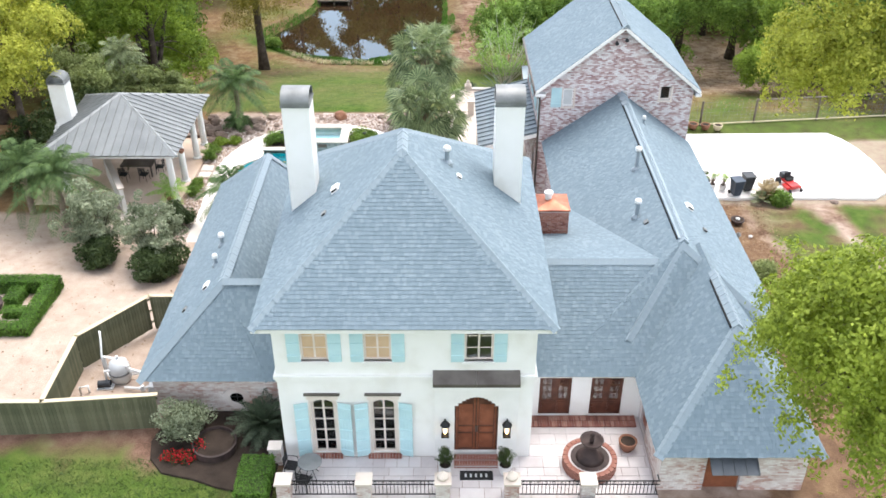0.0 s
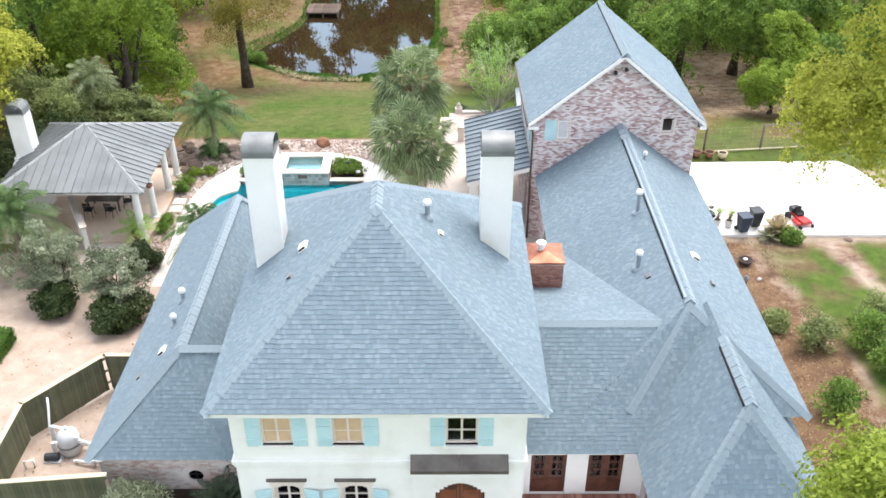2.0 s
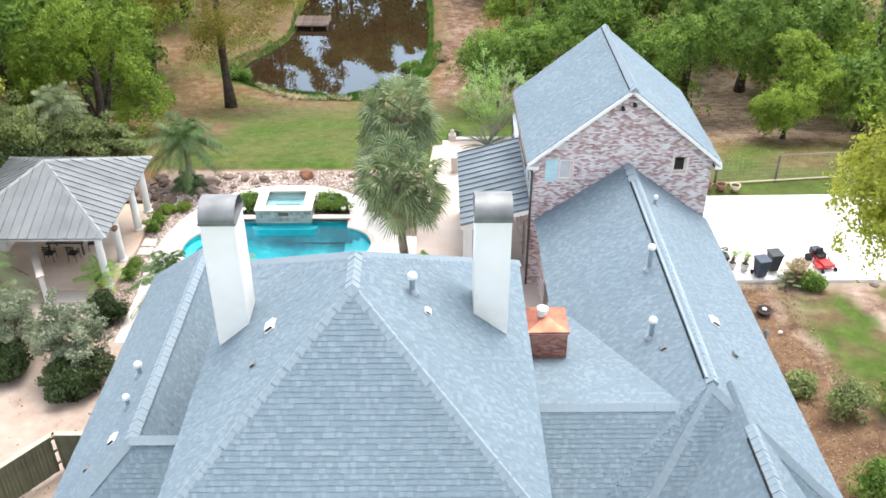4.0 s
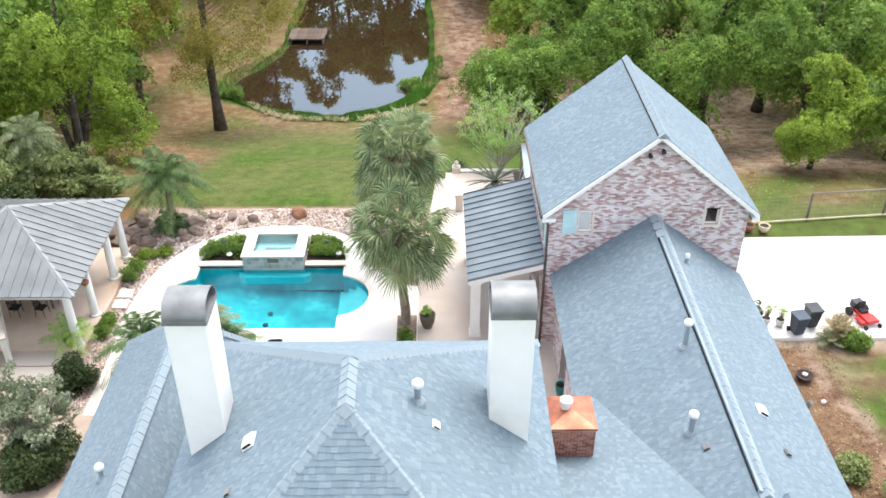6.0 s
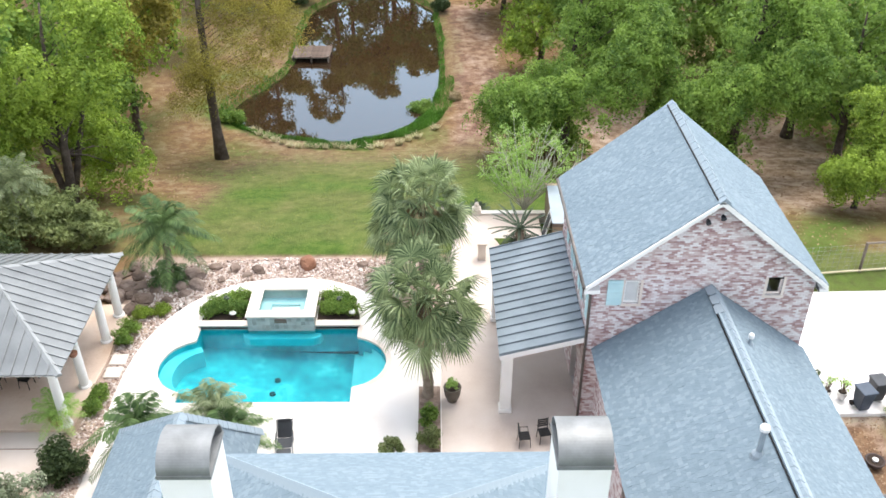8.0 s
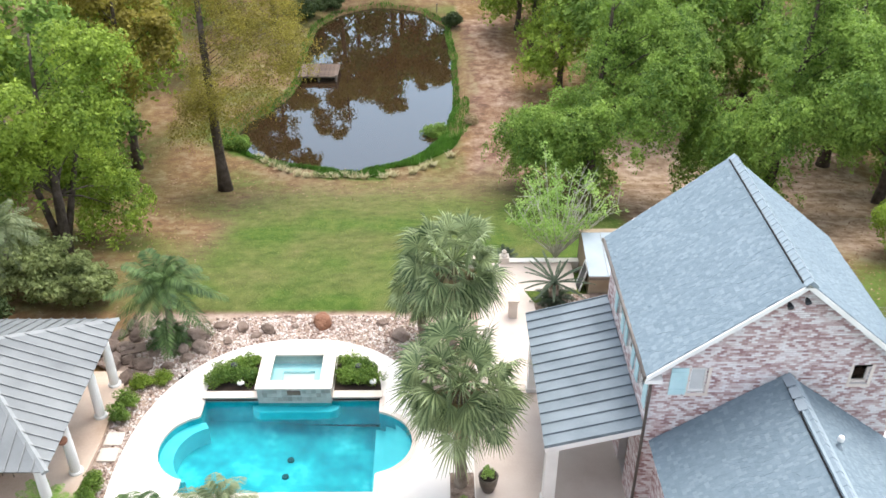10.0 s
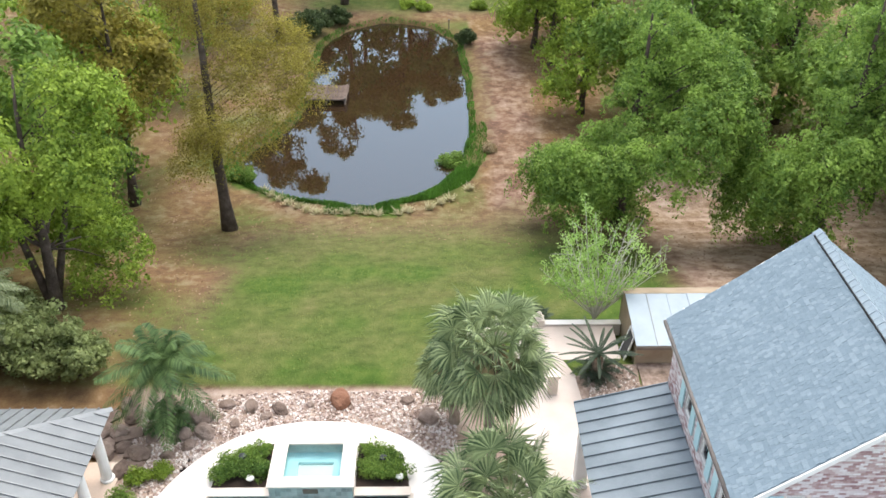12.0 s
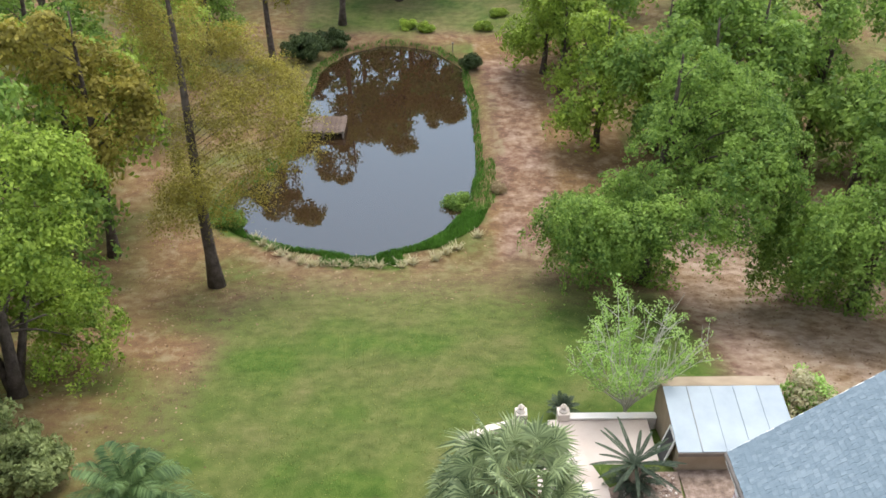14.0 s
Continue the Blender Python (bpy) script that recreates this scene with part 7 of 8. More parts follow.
def mulch_spot():
    while True:
        x, y = rng.uniform(13.4, 18.2), rng.uniform(26, 45)
        if rng.random() < 0.9:
            return (x, y, ground_z(x, y))


part_quads("leaf_litter", scatter(5000, mulch_spot, 0.1), LITTER, None, "brown mulch and dry leaves east of the house", "stuff")


def stray_spot():
    x, y = rng.uniform(-26, -12), rng.uniform(27, 43)
    return (x, y, ground_z(x, y))


part_quads("leaf_litter", scatter(420, stray_spot, 0.11), LITTER, None, "stray dry leaves on the sand court", "stuff")


def pebbles(n, spot, size):
    g = G()
    for _ in range(n):
        x, y, z = spot()
        s = size * rng.uniform(0.55, 1.4)
        m = Matrix.Translation((x, y, z)) @ pose(0, 0, 0, *(rng.uniform(0, 360, 3))) @ Matrix.Diagonal((s, s * rng.uniform(0.6, 1), s * rng.uniform(0.45, 0.8), 1))
        vs = [m @ Vector(p) for p in ((1, 0, 0), (-1, 0, 0), (0, 1, 0), (0, -1, 0), (0, 0, 1), (0, 0, -1))]
        vs = [v for v in vs]
        c = [m @ Vector((a, b, e)).normalized() for a in (-1, 1) for b in (-1, 1) for e in (-1, 1)]
        g.add(c, [(0, 1, 3, 2), (4, 6, 7, 5), (0, 4, 5, 1), (2, 3, 7, 6), (0, 2, 6, 4), (1, 5, 7, 3)])
    return g


def stone_spot():
    while True:
        x, y = rng.uniform(-15.3, -2.2), rng.uniform(48.0, 57.3)
        a = math.atan2(y - PCY, x - PCX) % (2 * math.pi)
        top = 56.9 - 0.09 * (x + 7) ** 2 * 0.12 - (0.25 if x < -12 else 0)
        if math.hypot(x - PCX, y - PCY) > deck_r_fast(a) + 0.05 and y < top and x > -14.75 - 0.3 * (y > 53):
            return (x, y, ground_z(x, y) + 0.0)


DTAB = [deck_r(2 * math.pi * k / 360) for k in range(361)]


def deck_r_fast(a):
    return DTAB[int(a / (2 * math.pi) * 360)]


part("gravel", pebbles(5200, stone_spot, 0.085), PEBBLE, None, "bed of mixed tan and white river pebbles", kind="stuff")


def side_spot():
    x, y = rng.uniform(-14.8, -13.8), rng.uniform(40.5, 50.0)
    return (x, y, ground_z(x, y))


part("gravel", pebbles(1300, side_spot, 0.07), PEBBLE, None, "strip of river pebbles along the pool deck", kind="stuff")


def boulder(x, y, r, flat=0.7, mat=None, label="weathered brown boulder in the stone bed", seed=0):
    bm = bmesh.new()
    bmesh.ops.create_icosphere(bm, subdivisions=3, radius=1.0)
    for v in bm.verts:
        n = v.co.normalized()
        k = 1 + 0.28 * noise.noise(n * 1.3 + Vector((seed, 0, 0))) + 0.1 * noise.noise(n * 4 + Vector((0, seed, 0)))
        v.co = Vector((n.x * r * k * 1.2, n.y * r * k * 0.9, n.z * r * k * flat))
    me = bpy.data.meshes.new("boulder")
    bm.to_mesh(me)
    bm.free()
    me.materials.append(mat or ROCK)
    ob = new("boulder", me)
    ob.location = (x, y, ground_z(x, y) + r * flat * 0.45)
    ob.rotation_euler = (0, 0, seed * 1.7)
    return tagged(ob, label, "rock")


boulder(-6.95, 56.2, 0.45, 0.75, REDROCK, "rust-red boulder at the lawn's edge", 3)
for i, (x, y, r) in enumerate(((-9.4, 55.7, 0.32), (-9.9, 55.3, 0.22), (-12.2, 54.4, 0.4), (-12.7, 53.7, 0.26), (-14.5, 53.2, 0.42), (-14.95, 52.4, 0.36), (-15.6, 54.4, 0.4), (-14.2, 54.2, 0.3), (-13.4, 53.2, 0.24), (-11.1, 54.9, 0.22), (-4.2, 56.2, 0.24), (-3.3, 55.2, 0.4), (-15.2, 53.6, 0.3), (-8.2, 56.0, 0.16), (-13.8, 55.6, 0.25), (-15.9, 53.3, 0.45), (-16.4, 54.3, 0.5), (-16.9, 55.2, 0.45), (-15.3, 55.3, 0.35), (-12.5, 55.3, 0.5), (-10.6, 55.9, 0.3), (-11.6, 56.0, 0.28), (-13.0, 54.3, 0.3), (-17.4, 54.0, 0.5), (-15.6, 56.0, 0.4))):
    boulder(x, y, r, 0.65, None, "weathered brown boulder in the stone bed", i + 5)
for i, (x, y, w) in enumerate(((-14.55, 53.3, 0.5), (-15.2, 54.3, 0.55), (-16.3, 55.2, 0.6), (-14.5, 52.5, 0.4), (-15.9, 53.9, 0.5), (-16.9, 53.5, 0.55))):
    g = G().box(-w, -0.3, -0.05, w, 0.3, 0.07, pose(x, y, ground_z(x, y) + 0.08, 4, 6, 25 * i))
    ob = part("flagstone", g, ROCK, None, "flat grey-brown flagstone beside the pebble bed", bevel=0.03, category="rock")
for y0 in (47.6, 48.45):
    part("stepping_stone", G().box(-14.75, y0, -0.05, -14.05, y0 + 0.7, 0.05), COPING, None, "square cream stepping stone beside the deck", bevel=0.02, category="paving slab")


# ---- timber fence and pool plant ----
fence = thing("board_fence", (-15, 27, 0.7), "weathered green-grey board fence with pale top rails", "fence")
board = mesh_of("board", G().box(-0.065, -0.011, 0, 0.065, 0.011, 1.72), FENCEWOOD)
RUNS = [((-32.0, 25.3), (-15.2, 25.35)), ((-15.2, 25.35), (-10.95, 25.75)), ((-15.2, 25.4), (-15.25, 29.3)), ((-15.25, 29.3), (-13.0, 32.15)), ((-13.0, 32.15), (-11.4, 32.15))]
for a, b in RUNS:
    a, b = Vector((*a, 0)), Vector((*b, 0))
    d = (b - a).normalized()
    ang = math.degrees(math.atan2(d.y, d.x))
    n = int((b - a).length / 0.14)
    for k in range(n):
        p = a + d * (0.07 + k * 0.14)
        place("board", board, fence, Matrix.Translation((p.x, p.y, 0.72 + 0.02 * rng.random())) @ pose(0, 0, 0, 0, 0, ang + rng.normal() * 0.4))
    m = Matrix.Translation(a) @ pose(0, 0, 0, 0, 0, ang)
    L = (b - a).length
    part("cap_rail", G().box(-0.04, -0.09, 2.45, L + 0.04, 0.09, 2.49, m), FENCECAP, fence, "pale pine cap rail")
    for z in (1.0, 1.6, 2.2):
        part("rail", G().box(0, 0.012, z, L, 0.05, z + 0.09, m), FENCEWOOD, fence)
    for k in range(int(L / 2.2) + 1):
        x = min(k * 2.2, L - 0.05)
        part("post", G().box(x, 0.05, 0.5, x + 0.1, 0.15, 2.44, m), FENCEWOOD, fence)
tank = thing("pool_filter", (-13.4, 28.5, 0.75), "light grey pool filter tank", "filter tank")
part("tank", G().lathe([(0.34, 0.0), (0.34, 0.12), (0.42, 0.2), (0.42, 0.75), (0.36, 0.98), (0.2, 1.1), (0.12, 1.16)], 20, (-13.4, 28.5, 0.75)), GREYPAINT, tank, smooth=True)
part("valve", G().tube([(-13.4, 28.5, 1.9), (-13.4, 28.5, 2.05)], 0.06, 8), PVC, tank)
part("clamp", G().lathe([(0.44, 0.48), (0.45, 0.5), (0.45, 0.54), (0.44, 0.56)], 20, (-13.4, 28.5, 0.75)), CAPMETAL, tank)
pipes = thing("pool_pipework", (-13.6, 28.6, 0.75), "white pvc pool pipework", "pipes")
for pts in ([(-13.0, 28.6, 1.0), (-12.3, 28.7, 1.0), (-12.3, 28.7, 1.35), (-11.6, 28.9, 1.35)], [(-13.1, 28.4, 1.3), (-12.2, 28.45, 1.3), (-11.7, 28.3, 1.1)], [(-14.2, 28.9, 0.75), (-14.2, 28.9, 1.7), (-14.3, 29.4, 2.2), (-14.35, 29.6, 2.5)], [(-13.8, 28.4, 0.95), (-14.2, 28.9, 0.95)], [(-14.8, 27.6, 0.75), (-14.8, 27.6, 1.15), (-14.5, 27.7, 1.15), (-14.5, 27.7, 0.75)]):
    part("pipe", G().tube(pts, 0.045, 8), PVC, pipes, smooth=True)
pipes = thing("pool_pipework", (-13.4, 28.2, 0.75), "white plastic pool pipework round the filter", "pipe")
for pts in (((-13.9, 28.2, 0.8), (-13.9, 28.2, 1.5), (-13.0, 28.35, 1.55), (-12.1, 28.2, 1.3), (-12.1, 28.2, 0.8)), ((-13.1, 27.9, 0.9), (-12.3, 27.75, 0.95), (-11.7, 27.8, 1.2)), ((-14.1, 28.9, 0.8), (-14.1, 28.9, 1.7), (-13.5, 28.7, 1.72), (-13.4, 28.6, 1.5))):
    part("pipe", G().tube(pts, 0.055, 8), PVC, pipes)
for x, y, z in ((-13.0, 28.35, 1.55), (-12.3, 27.75, 0.95)):
    part("valve", G().tube([(x, y, z - 0.06), (x, y, z + 0.16)], [0.1, 0.08], 10), PVC, pipes)
pump = thing("pool_pump", (-14.0, 28.0, 0.75), "dark pool pump on a slab", "pump")
part("motor", G().tube([(-14.2, 28.0, 0.98), (-13.7, 28.05, 0.98)], 0.15, 14), PLASTIC, pump)
part("foot", G().box(-14.25, 27.85, 0.72, -13.6, 28.2, 0.84), GREYPAINT, pump)
tank2 = thing("pump_box", (-11.6, 27.9, 0.75), "grey equipment box beside the wing", "box")
part("body", G().box(-11.95, 27.4, 0.7, -11.4, 28.0, 1.35), GREYPAINT, tank2, bevel=0.03)

# ---- things on and around the front terrace ----
def pier(x, y, z, h, cap):
    th = thing("brick_pier", (x, y, z), "old brick pier with a pointed stone cap" if cap else "old brick pier with a flat stone cap", "pier", "terrace piers")
    part("shaft", G().box(x - 0.24, y - 0.24, z - 0.3, x + 0.24, y + 0.24, z + h), MORTAR, th)
    for c, out, ax, u in ((y - 0.24, -1, "y", x), (y + 0.24, 1, "y", x), (x - 0.24, -1, "x", y), (x + 0.24, 1, "x", y)):
        gb, _ = bricks(ax, c, out, u - 0.24, u + 0.24, z, z + h - 0.01)
        part("brick", gb, BRICK_WASH, th)
    g = G()
    g.box(x - 0.3, y - 0.3, z + h, x + 0.3, y + 0.3, z + h + 0.08)
    if cap:
        g.lathe([(0.14, 0), (0.2, 0.08), (0.2, 0.16), (0.08, 0.3), (0.02, 0.38)], 12, (x, y, z + h + 0.08))
    part("cap", g, COPING, th)


for x, c in ((-5.65, False), (-2.8, False), (0.0, True), (2.45, True), (5.15, False)):
    pier(x, 22.2, TZ, 0.85, c)


def railing(x0, x1, y):
    th = thing("iron_railing", ((x0 + x1) / 2, y, TZ), "black wrought-iron terrace railing with scrolls", "railing", "terrace railings")
    for z in (0.12, 0.62, 0.8):
        part("rail", G().box(x0, y - 0.015, TZ + z, x1, y + 0.015, TZ + z + 0.035), IRON, th)
    n = int((x1 - x0) / 0.13)
    bal = mesh_of("baluster", G().box(-0.01, -0.01, 0, 0.01, 0.01, 0.68), IRON)
    for k in range(1, n):
        place("baluster", bal, th, Matrix.Translation((x0 + (x1 - x0) * k / n, y, TZ + 0.12)))
    for k in range(1, n, 2):
        cx = x0 + (x1 - x0) * k / n
        pts = [(cx + 0.06 * math.cos(a), y, TZ + 0.71 + 0.06 * math.sin(a)) for a in np.linspace(0, 2 * math.pi, 11)]
        part("scroll", G().tube(pts, 0.009, 4), IRON, th)


for a, b in ((-5.4, -3.05), (-2.55, -0.25), (2.7, 4.9), (5.4, 7.7)):
    railing(a, b, 22.2)
th = thing("iron_railing", (7.66, 23.4, TZ), "black wrought-iron railing along the terrace side", "railing", "terrace railings")
for z in (0.12, 0.8):
    part("rail", G().box(7.64, 22.25, TZ + z, 7.68, 22.5, TZ + z + 0.035), IRON, th)
corner = thing("brick_pier", (-6.15, 24.0, 0.7), "short whitewashed brick pier at the house corner", "pier")
part("shaft", G().box(-6.45, 23.75, 0.3, -5.98, 24.15, 1.55), MORTAR, corner)
gb, _ = bricks("y", 23.75, -1, -6.45, -5.98, 0.75, 1.53)
part("brick", gb, BRICK_WASH, corner)
part("cap", G().box(-6.48, 23.7, 1.55, -5.97, 24.17, 1.6), COPING, corner)

fx, fy = 5.45, 23.75
f = thing("garden_fountain", (fx, fy, TZ), "tiered dark fountain in a round brick basin", "fountain")
prof = [(0.92, 0.0), (0.92, 0.42), (0.7, 0.42), (0.7, 0.1)]
g = G()
g.lathe([(0.86, 0.0), (0.86, 0.38)], 28, (fx, fy, TZ))
part("basin", g, MORTAR, f)
bk = mesh_of("brick", G().box(-0.1, -0.14, -0.035, 0.1, 0.06, 0.035), BRICK_RED)
for row in range(5):
    for k in range(26):
        a = 2 * math.pi * (k + 0.5 * (row % 2)) / 26
        place("brick", bk, f, Matrix.Translation((fx + 0.86 * math.cos(a), fy + 0.86 * math.sin(a), TZ + 0.04 + row * 0.085)) @ pose(0, 0, 0, 0, 0, math.degrees(a) + 90))
part("water", G().lathe([(0.72, 0.39), (0.72, 0.395)], 24, (fx, fy, TZ)), RUSTY, f)
part("pedestal", G().lathe([(0.55, 0.38), (0.42, 0.5), (0.3, 0.62), (0.2, 0.8), (0.16, 1.0), (0.2, 1.1)], 20, (fx, fy, TZ)), RUSTY, f, "dark stained pedestal", smooth=True)
part("bowl", G().lathe([(0.12, 1.08), (0.38, 1.18), (0.44, 1.3), (0.42, 1.32), (0.36, 1.22), (0.1, 1.15)], 20, (fx, fy, TZ)), RUSTY, f, smooth=True)
part("finial", G().lathe([(0.07, 1.15), (0.1, 1.3), (0.05, 1.42), (0.09, 1.52), (0.02, 1.66)], 12, (fx, fy, TZ)), RUSTY, f, smooth=True)


def pot(x, y, z, r, h, mat, label, name="plant_pot", soil=True):
    th = thing(name, (x, y, z), label, "pot")
    part("pot", G().lathe([(r * 0.6, 0), (r * 0.9, h * 0.45), (r, h * 0.8), (r * 0.92, h * 0.92), (r * 1.04, h * 0.95), (r * 1.04, h), (r * 0.86, h), (r * 0.84, h * 0.86)], 20, (x, y, z)), mat, th, smooth=True)
    if soil:
        part("soil", G().lathe([(r * 0.84, h * 0.85), (r * 0.84, h * 0.87)], 16, (x, y, z)), SOIL, th)
    return th


t = pot(7.0, 24.55, TZ, 0.34, 0.45, CLAY, "squat brown terracotta pot on the terrace", soil=True)
for x in (0.08, 2.28):
    th = pot(x, 23.3, TZ, 0.25, 0.5, WHITEPOT, "white urn with a clipped round topiary", "topiary_urn")
    c = crown_points((x, 23.3, TZ + 0.92), (0.27, 0.27, 0.42), 60, 0.55)
    part("stem", G().tube([(x, 23.3, TZ + 0.4), (x, 23.3, TZ + 0.75)], 0.03, 6), BARK, th)
    part_quads("topiary", clumps(c, [0.1] * len(c), 60, 0.045), LEAF_DARK, th, "clipped dark green topiary")
mat_ = thing("door_mat", (1.22, 23.15, TZ), "black door mat with a row of pale marks", "door mat")
part("mat", G().box(0.62, 22.98, TZ, 1.84, 23.42, TZ + 0.03), RUBBER, mat_, bevel=0.008)
for k in range(5):
    part("mark", G().box(0.8 + k * 0.19, 23.1, TZ + 0.031, 0.87 + k * 0.19, 23.27, TZ + 0.036), GREYPAINT, mat_)
st = thing("brick_steps", (1.22, 23.8, TZ), "two red brick steps at the front door", "steps")
part("core", G().box(0.4, 23.62, TZ, 2.05, 24.16, TZ + 0.14), MORTAR, st)
bs = mesh_of("brick", G().box(-0.045, -0.2, 0, 0.045, 0.0, 0.075), BRICK_RED)
for k in range(16):
    place("brick", bs, st, Matrix.Translation((0.46 + k * 0.102, 23.8, TZ + 0.09)))
    place("brick", bs, st, Matrix.Translation((0.46 + k * 0.102, 24.03, TZ + 0.17)))
    place("brick", bs, st, Matrix.Translation((0.46 + k * 0.102, 24.05, TZ + 0.01)) @ pose(0, -0.41, 0.0, 90, 0, 0))
tb = thing("bistro_table", (-4.85, 23.2, TZ), "round dark metal mesh bistro table", "table")
part("tabletop", G().lathe([(0.42, 0.7), (0.44, 0.71), (0.44, 0.73), (0.42, 0.74)], 24, (-4.85, 23.2, TZ)), CAPMETAL, tb)
for k in range(4):
    a = math.pi / 4 + k * math.pi / 2
    part("leg", G().tube([(-4.85, 23.2, TZ + 0.68), (-4.85 + 0.1 * math.cos(a), 23.2 + 0.1 * math.sin(a), TZ + 0.4), (-4.85 + 0.32 * math.cos(a), 23.2 + 0.32 * math.sin(a), TZ)], 0.016, 6), IRON, tb)


def iron_chair(x, y, z, turn, label="dark metal garden chair", mat=None, name="garden_chair"):
    th = thing(name, (x, y, z), label, "chair", "garden chairs", local=True)
    mm = mat or IRON
    part("seat", G().box(-0.22, -0.22, 0.42, 0.22, 0.22, 0.46), mm, th, bevel=0.01)
    for k in range(4):
        part("back_slat", G().box(-0.2, 0.205, 0.56 + 0.105 * k, 0.2, 0.235, 0.61 + 0.105 * k), mm, th)
    for dx in (-0.24, 0.24):
        part("arm", G().tube([(dx, 0.22, 0.68), (dx, -0.16, 0.68), (dx * 0.95, -0.2, 0.43)], 0.013, 6), mm, th)
    for dx in (-0.2, 0.2):
        for dy in (-0.2, 0.2):
            part("leg", G().tube([(dx, dy, 0.43), (dx * 1.15, dy * 1.15, 0)], 0.015, 6), mm, th)
        part("upright", G().tube([(dx, 0.21, 0.44), (dx, 0.23, 0.96)], 0.015, 6), mm, th)
    th.matrix_basis = Matrix.Translation((x, y, z)) @ pose(0, 0, 0, 0, 0, turn)
    return th


iron_chair(-5.0, 22.6, TZ, 160)
iron_chair(-5.55, 23.3, TZ, 80)
# bed of shaded mulch: the dark soil colour carries the shade
part("planting_bed", G().prism([(-11.2, 24.9), (-11.0, 24.0), (-10.4, 23.3), (-9.2, 23.0), (-8.2, 22.6), (-7.4, 22.4), (-7.4, 21.7), (-6.15, 21.7), (-6.15, 26.58), (-10.9, 26.58), (-10.95, 25.8)], 0.4, 0.85), SOIL, label="mulched bed along the brick wing, its shade put in as dark soil", kind="structure", category="flower bed", bevel=0.04)
fr = thing("fire_ring", (-8.65, 24.6, 0.7), "round dark rusty metal planter full of soil", "planter")
g = G()
g.lathe([(0.8, 0.0), (0.84, 0.5), (0.78, 0.52), (0.74, 0.3)], 28, (-8.65, 24.55, 0.68))
part("rim", g, RUSTY, fr)
part("soil", G().lathe([(0.76, 0.38), (0.7, 0.42)], 24, (-8.65, 24.55, 0.68)), SOIL, fr)
pu = pot(-21.2, 33.7, 0.42, 0.65, 0.5, RUSTY, "round dark iron tub in the parterre", "iron_tub")

# ---- poolside things ----
th = pot(0.2, 46.1, 0.012, 0.36, 0.72, GLAZE, "tall brown glazed jar with a small plant", "glazed_jar")
c = crown_points((0.2, 46.1, 1.0), (0.3, 0.3, 0.35), 16, 0.3)
part_quads("plant", clumps(c, [0.12] * len(c), 26, 0.09), LEAF_PALE, th, "sparse pale green leaves")
pot(5.75, 41.4, 0.012, 0.24, 0.6, TEAL, "teal glazed jar against the wing", "glazed_jar")
th = pot(-15.55, 44.75, 0.12, 0.36, 0.4, CLAY, "terracotta pot holding a yellowing palm", "palm_pot")
feather_palm("potted_palm", -15.55, 44.75, 0.25, 20, 1.45, LEAF_PALE, "small yellow-green palm in a terracotta pot", 0.45, 22, 0.32, 0.022, (1.2, 0.0), z=0.5, tr=0.08)


def lounger(x, y, turn):
    th = thing("patio_chair", (x, y, 0.02), "dark-framed reclining sling chair on the pool deck", "chair", "patio chairs", local=True)
    part("sling", G().slab([(-0.29, -0.35, 0.4), (0.29, -0.35, 0.4), (0.29, 0.2, 0.36), (-0.29, 0.2, 0.36)], 0.02), PLASTIC, th, "charcoal sling seat")
    part("backrest", G().slab([(-0.29, 0.2, 0.37), (0.29, 0.2, 0.37), (0.29, 0.62, 0.95), (-0.29, 0.62, 0.95)], 0.02), PLASTIC, th, "charcoal sling back")
    part("headrest", G().box(-0.24, 0.55, 0.86, 0.24, 0.62, 1.0), PLASTIC, th, bevel=0.03)
    part("footrest", G().slab([(-0.27, -0.85, 0.22), (0.27, -0.85, 0.22), (0.27, -0.4, 0.38), (-0.27, -0.4, 0.38)], 0.02), PLASTIC, th)
    for dx in (-0.32, 0.32):
        part("frame_rail", G().tube([(dx, -0.86, 0.2), (dx, -0.37, 0.4), (dx, 0.2, 0.36), (dx, 0.64, 0.98)], 0.018, 6), CAPMETAL, th)
        part("arm", G().box(dx - 0.035, -0.3, 0.6, dx + 0.035, 0.28, 0.63), PLASTIC, th, bevel=0.01)
        for y0 in (-0.28, 0.3):
            part("leg", G().tube([(dx, y0 * 0.3, 0.6), (dx, y0 * 1.4, 0.0)], 0.016, 6), CAPMETAL, th)
    th.matrix_basis = Matrix.Translation((x, y, 0.02)) @ pose(0, 0, 0, 0, 0, turn)


lounger(-6.35, 43.4, 4)
iron_chair(3.75, 43.75, 0.012, 12, "black metal slat-back chair on the walk")
iron_chair(2.95, 43.55, 0.012, 95, "black metal slat-back chair on the walk")
dt = thing("dining_table", (-18.2, 48.0, 0.12), "dark outdoor dining table under the pavilion", "table")
part("tabletop", G().box(-19.2, 47.4, 0.82, -17.3, 48.5, 0.88), OLDWOOD, dt, bevel=0.01)
for x in (-19.1, -17.4):
    for y in (47.5, 48.4):
        part("leg", G().box(x - 0.04, y - 0.04, 0.12, x + 0.04, y + 0.04, 0.82), OLDWOOD, dt)
for x, y, a in ((-18.9, 47.0, 180), (-17.7, 47.0, 170), (-18.6, 48.9, 0), (-17.0, 48.0, -90)):
    iron_chair(x, y, 0.12, a, "dark metal chair at the pavilion table")
hb = thing("hanging_basket", (-15.2, 45.9, 2.3), "small brown hanging pot at the pavilion eave", "pot")
part("pot", G().lathe([(0.08, 0), (0.18, 0.12), (0.19, 0.22)], 12, (-15.0, 46.2, 2.35)), CLAY, hb)
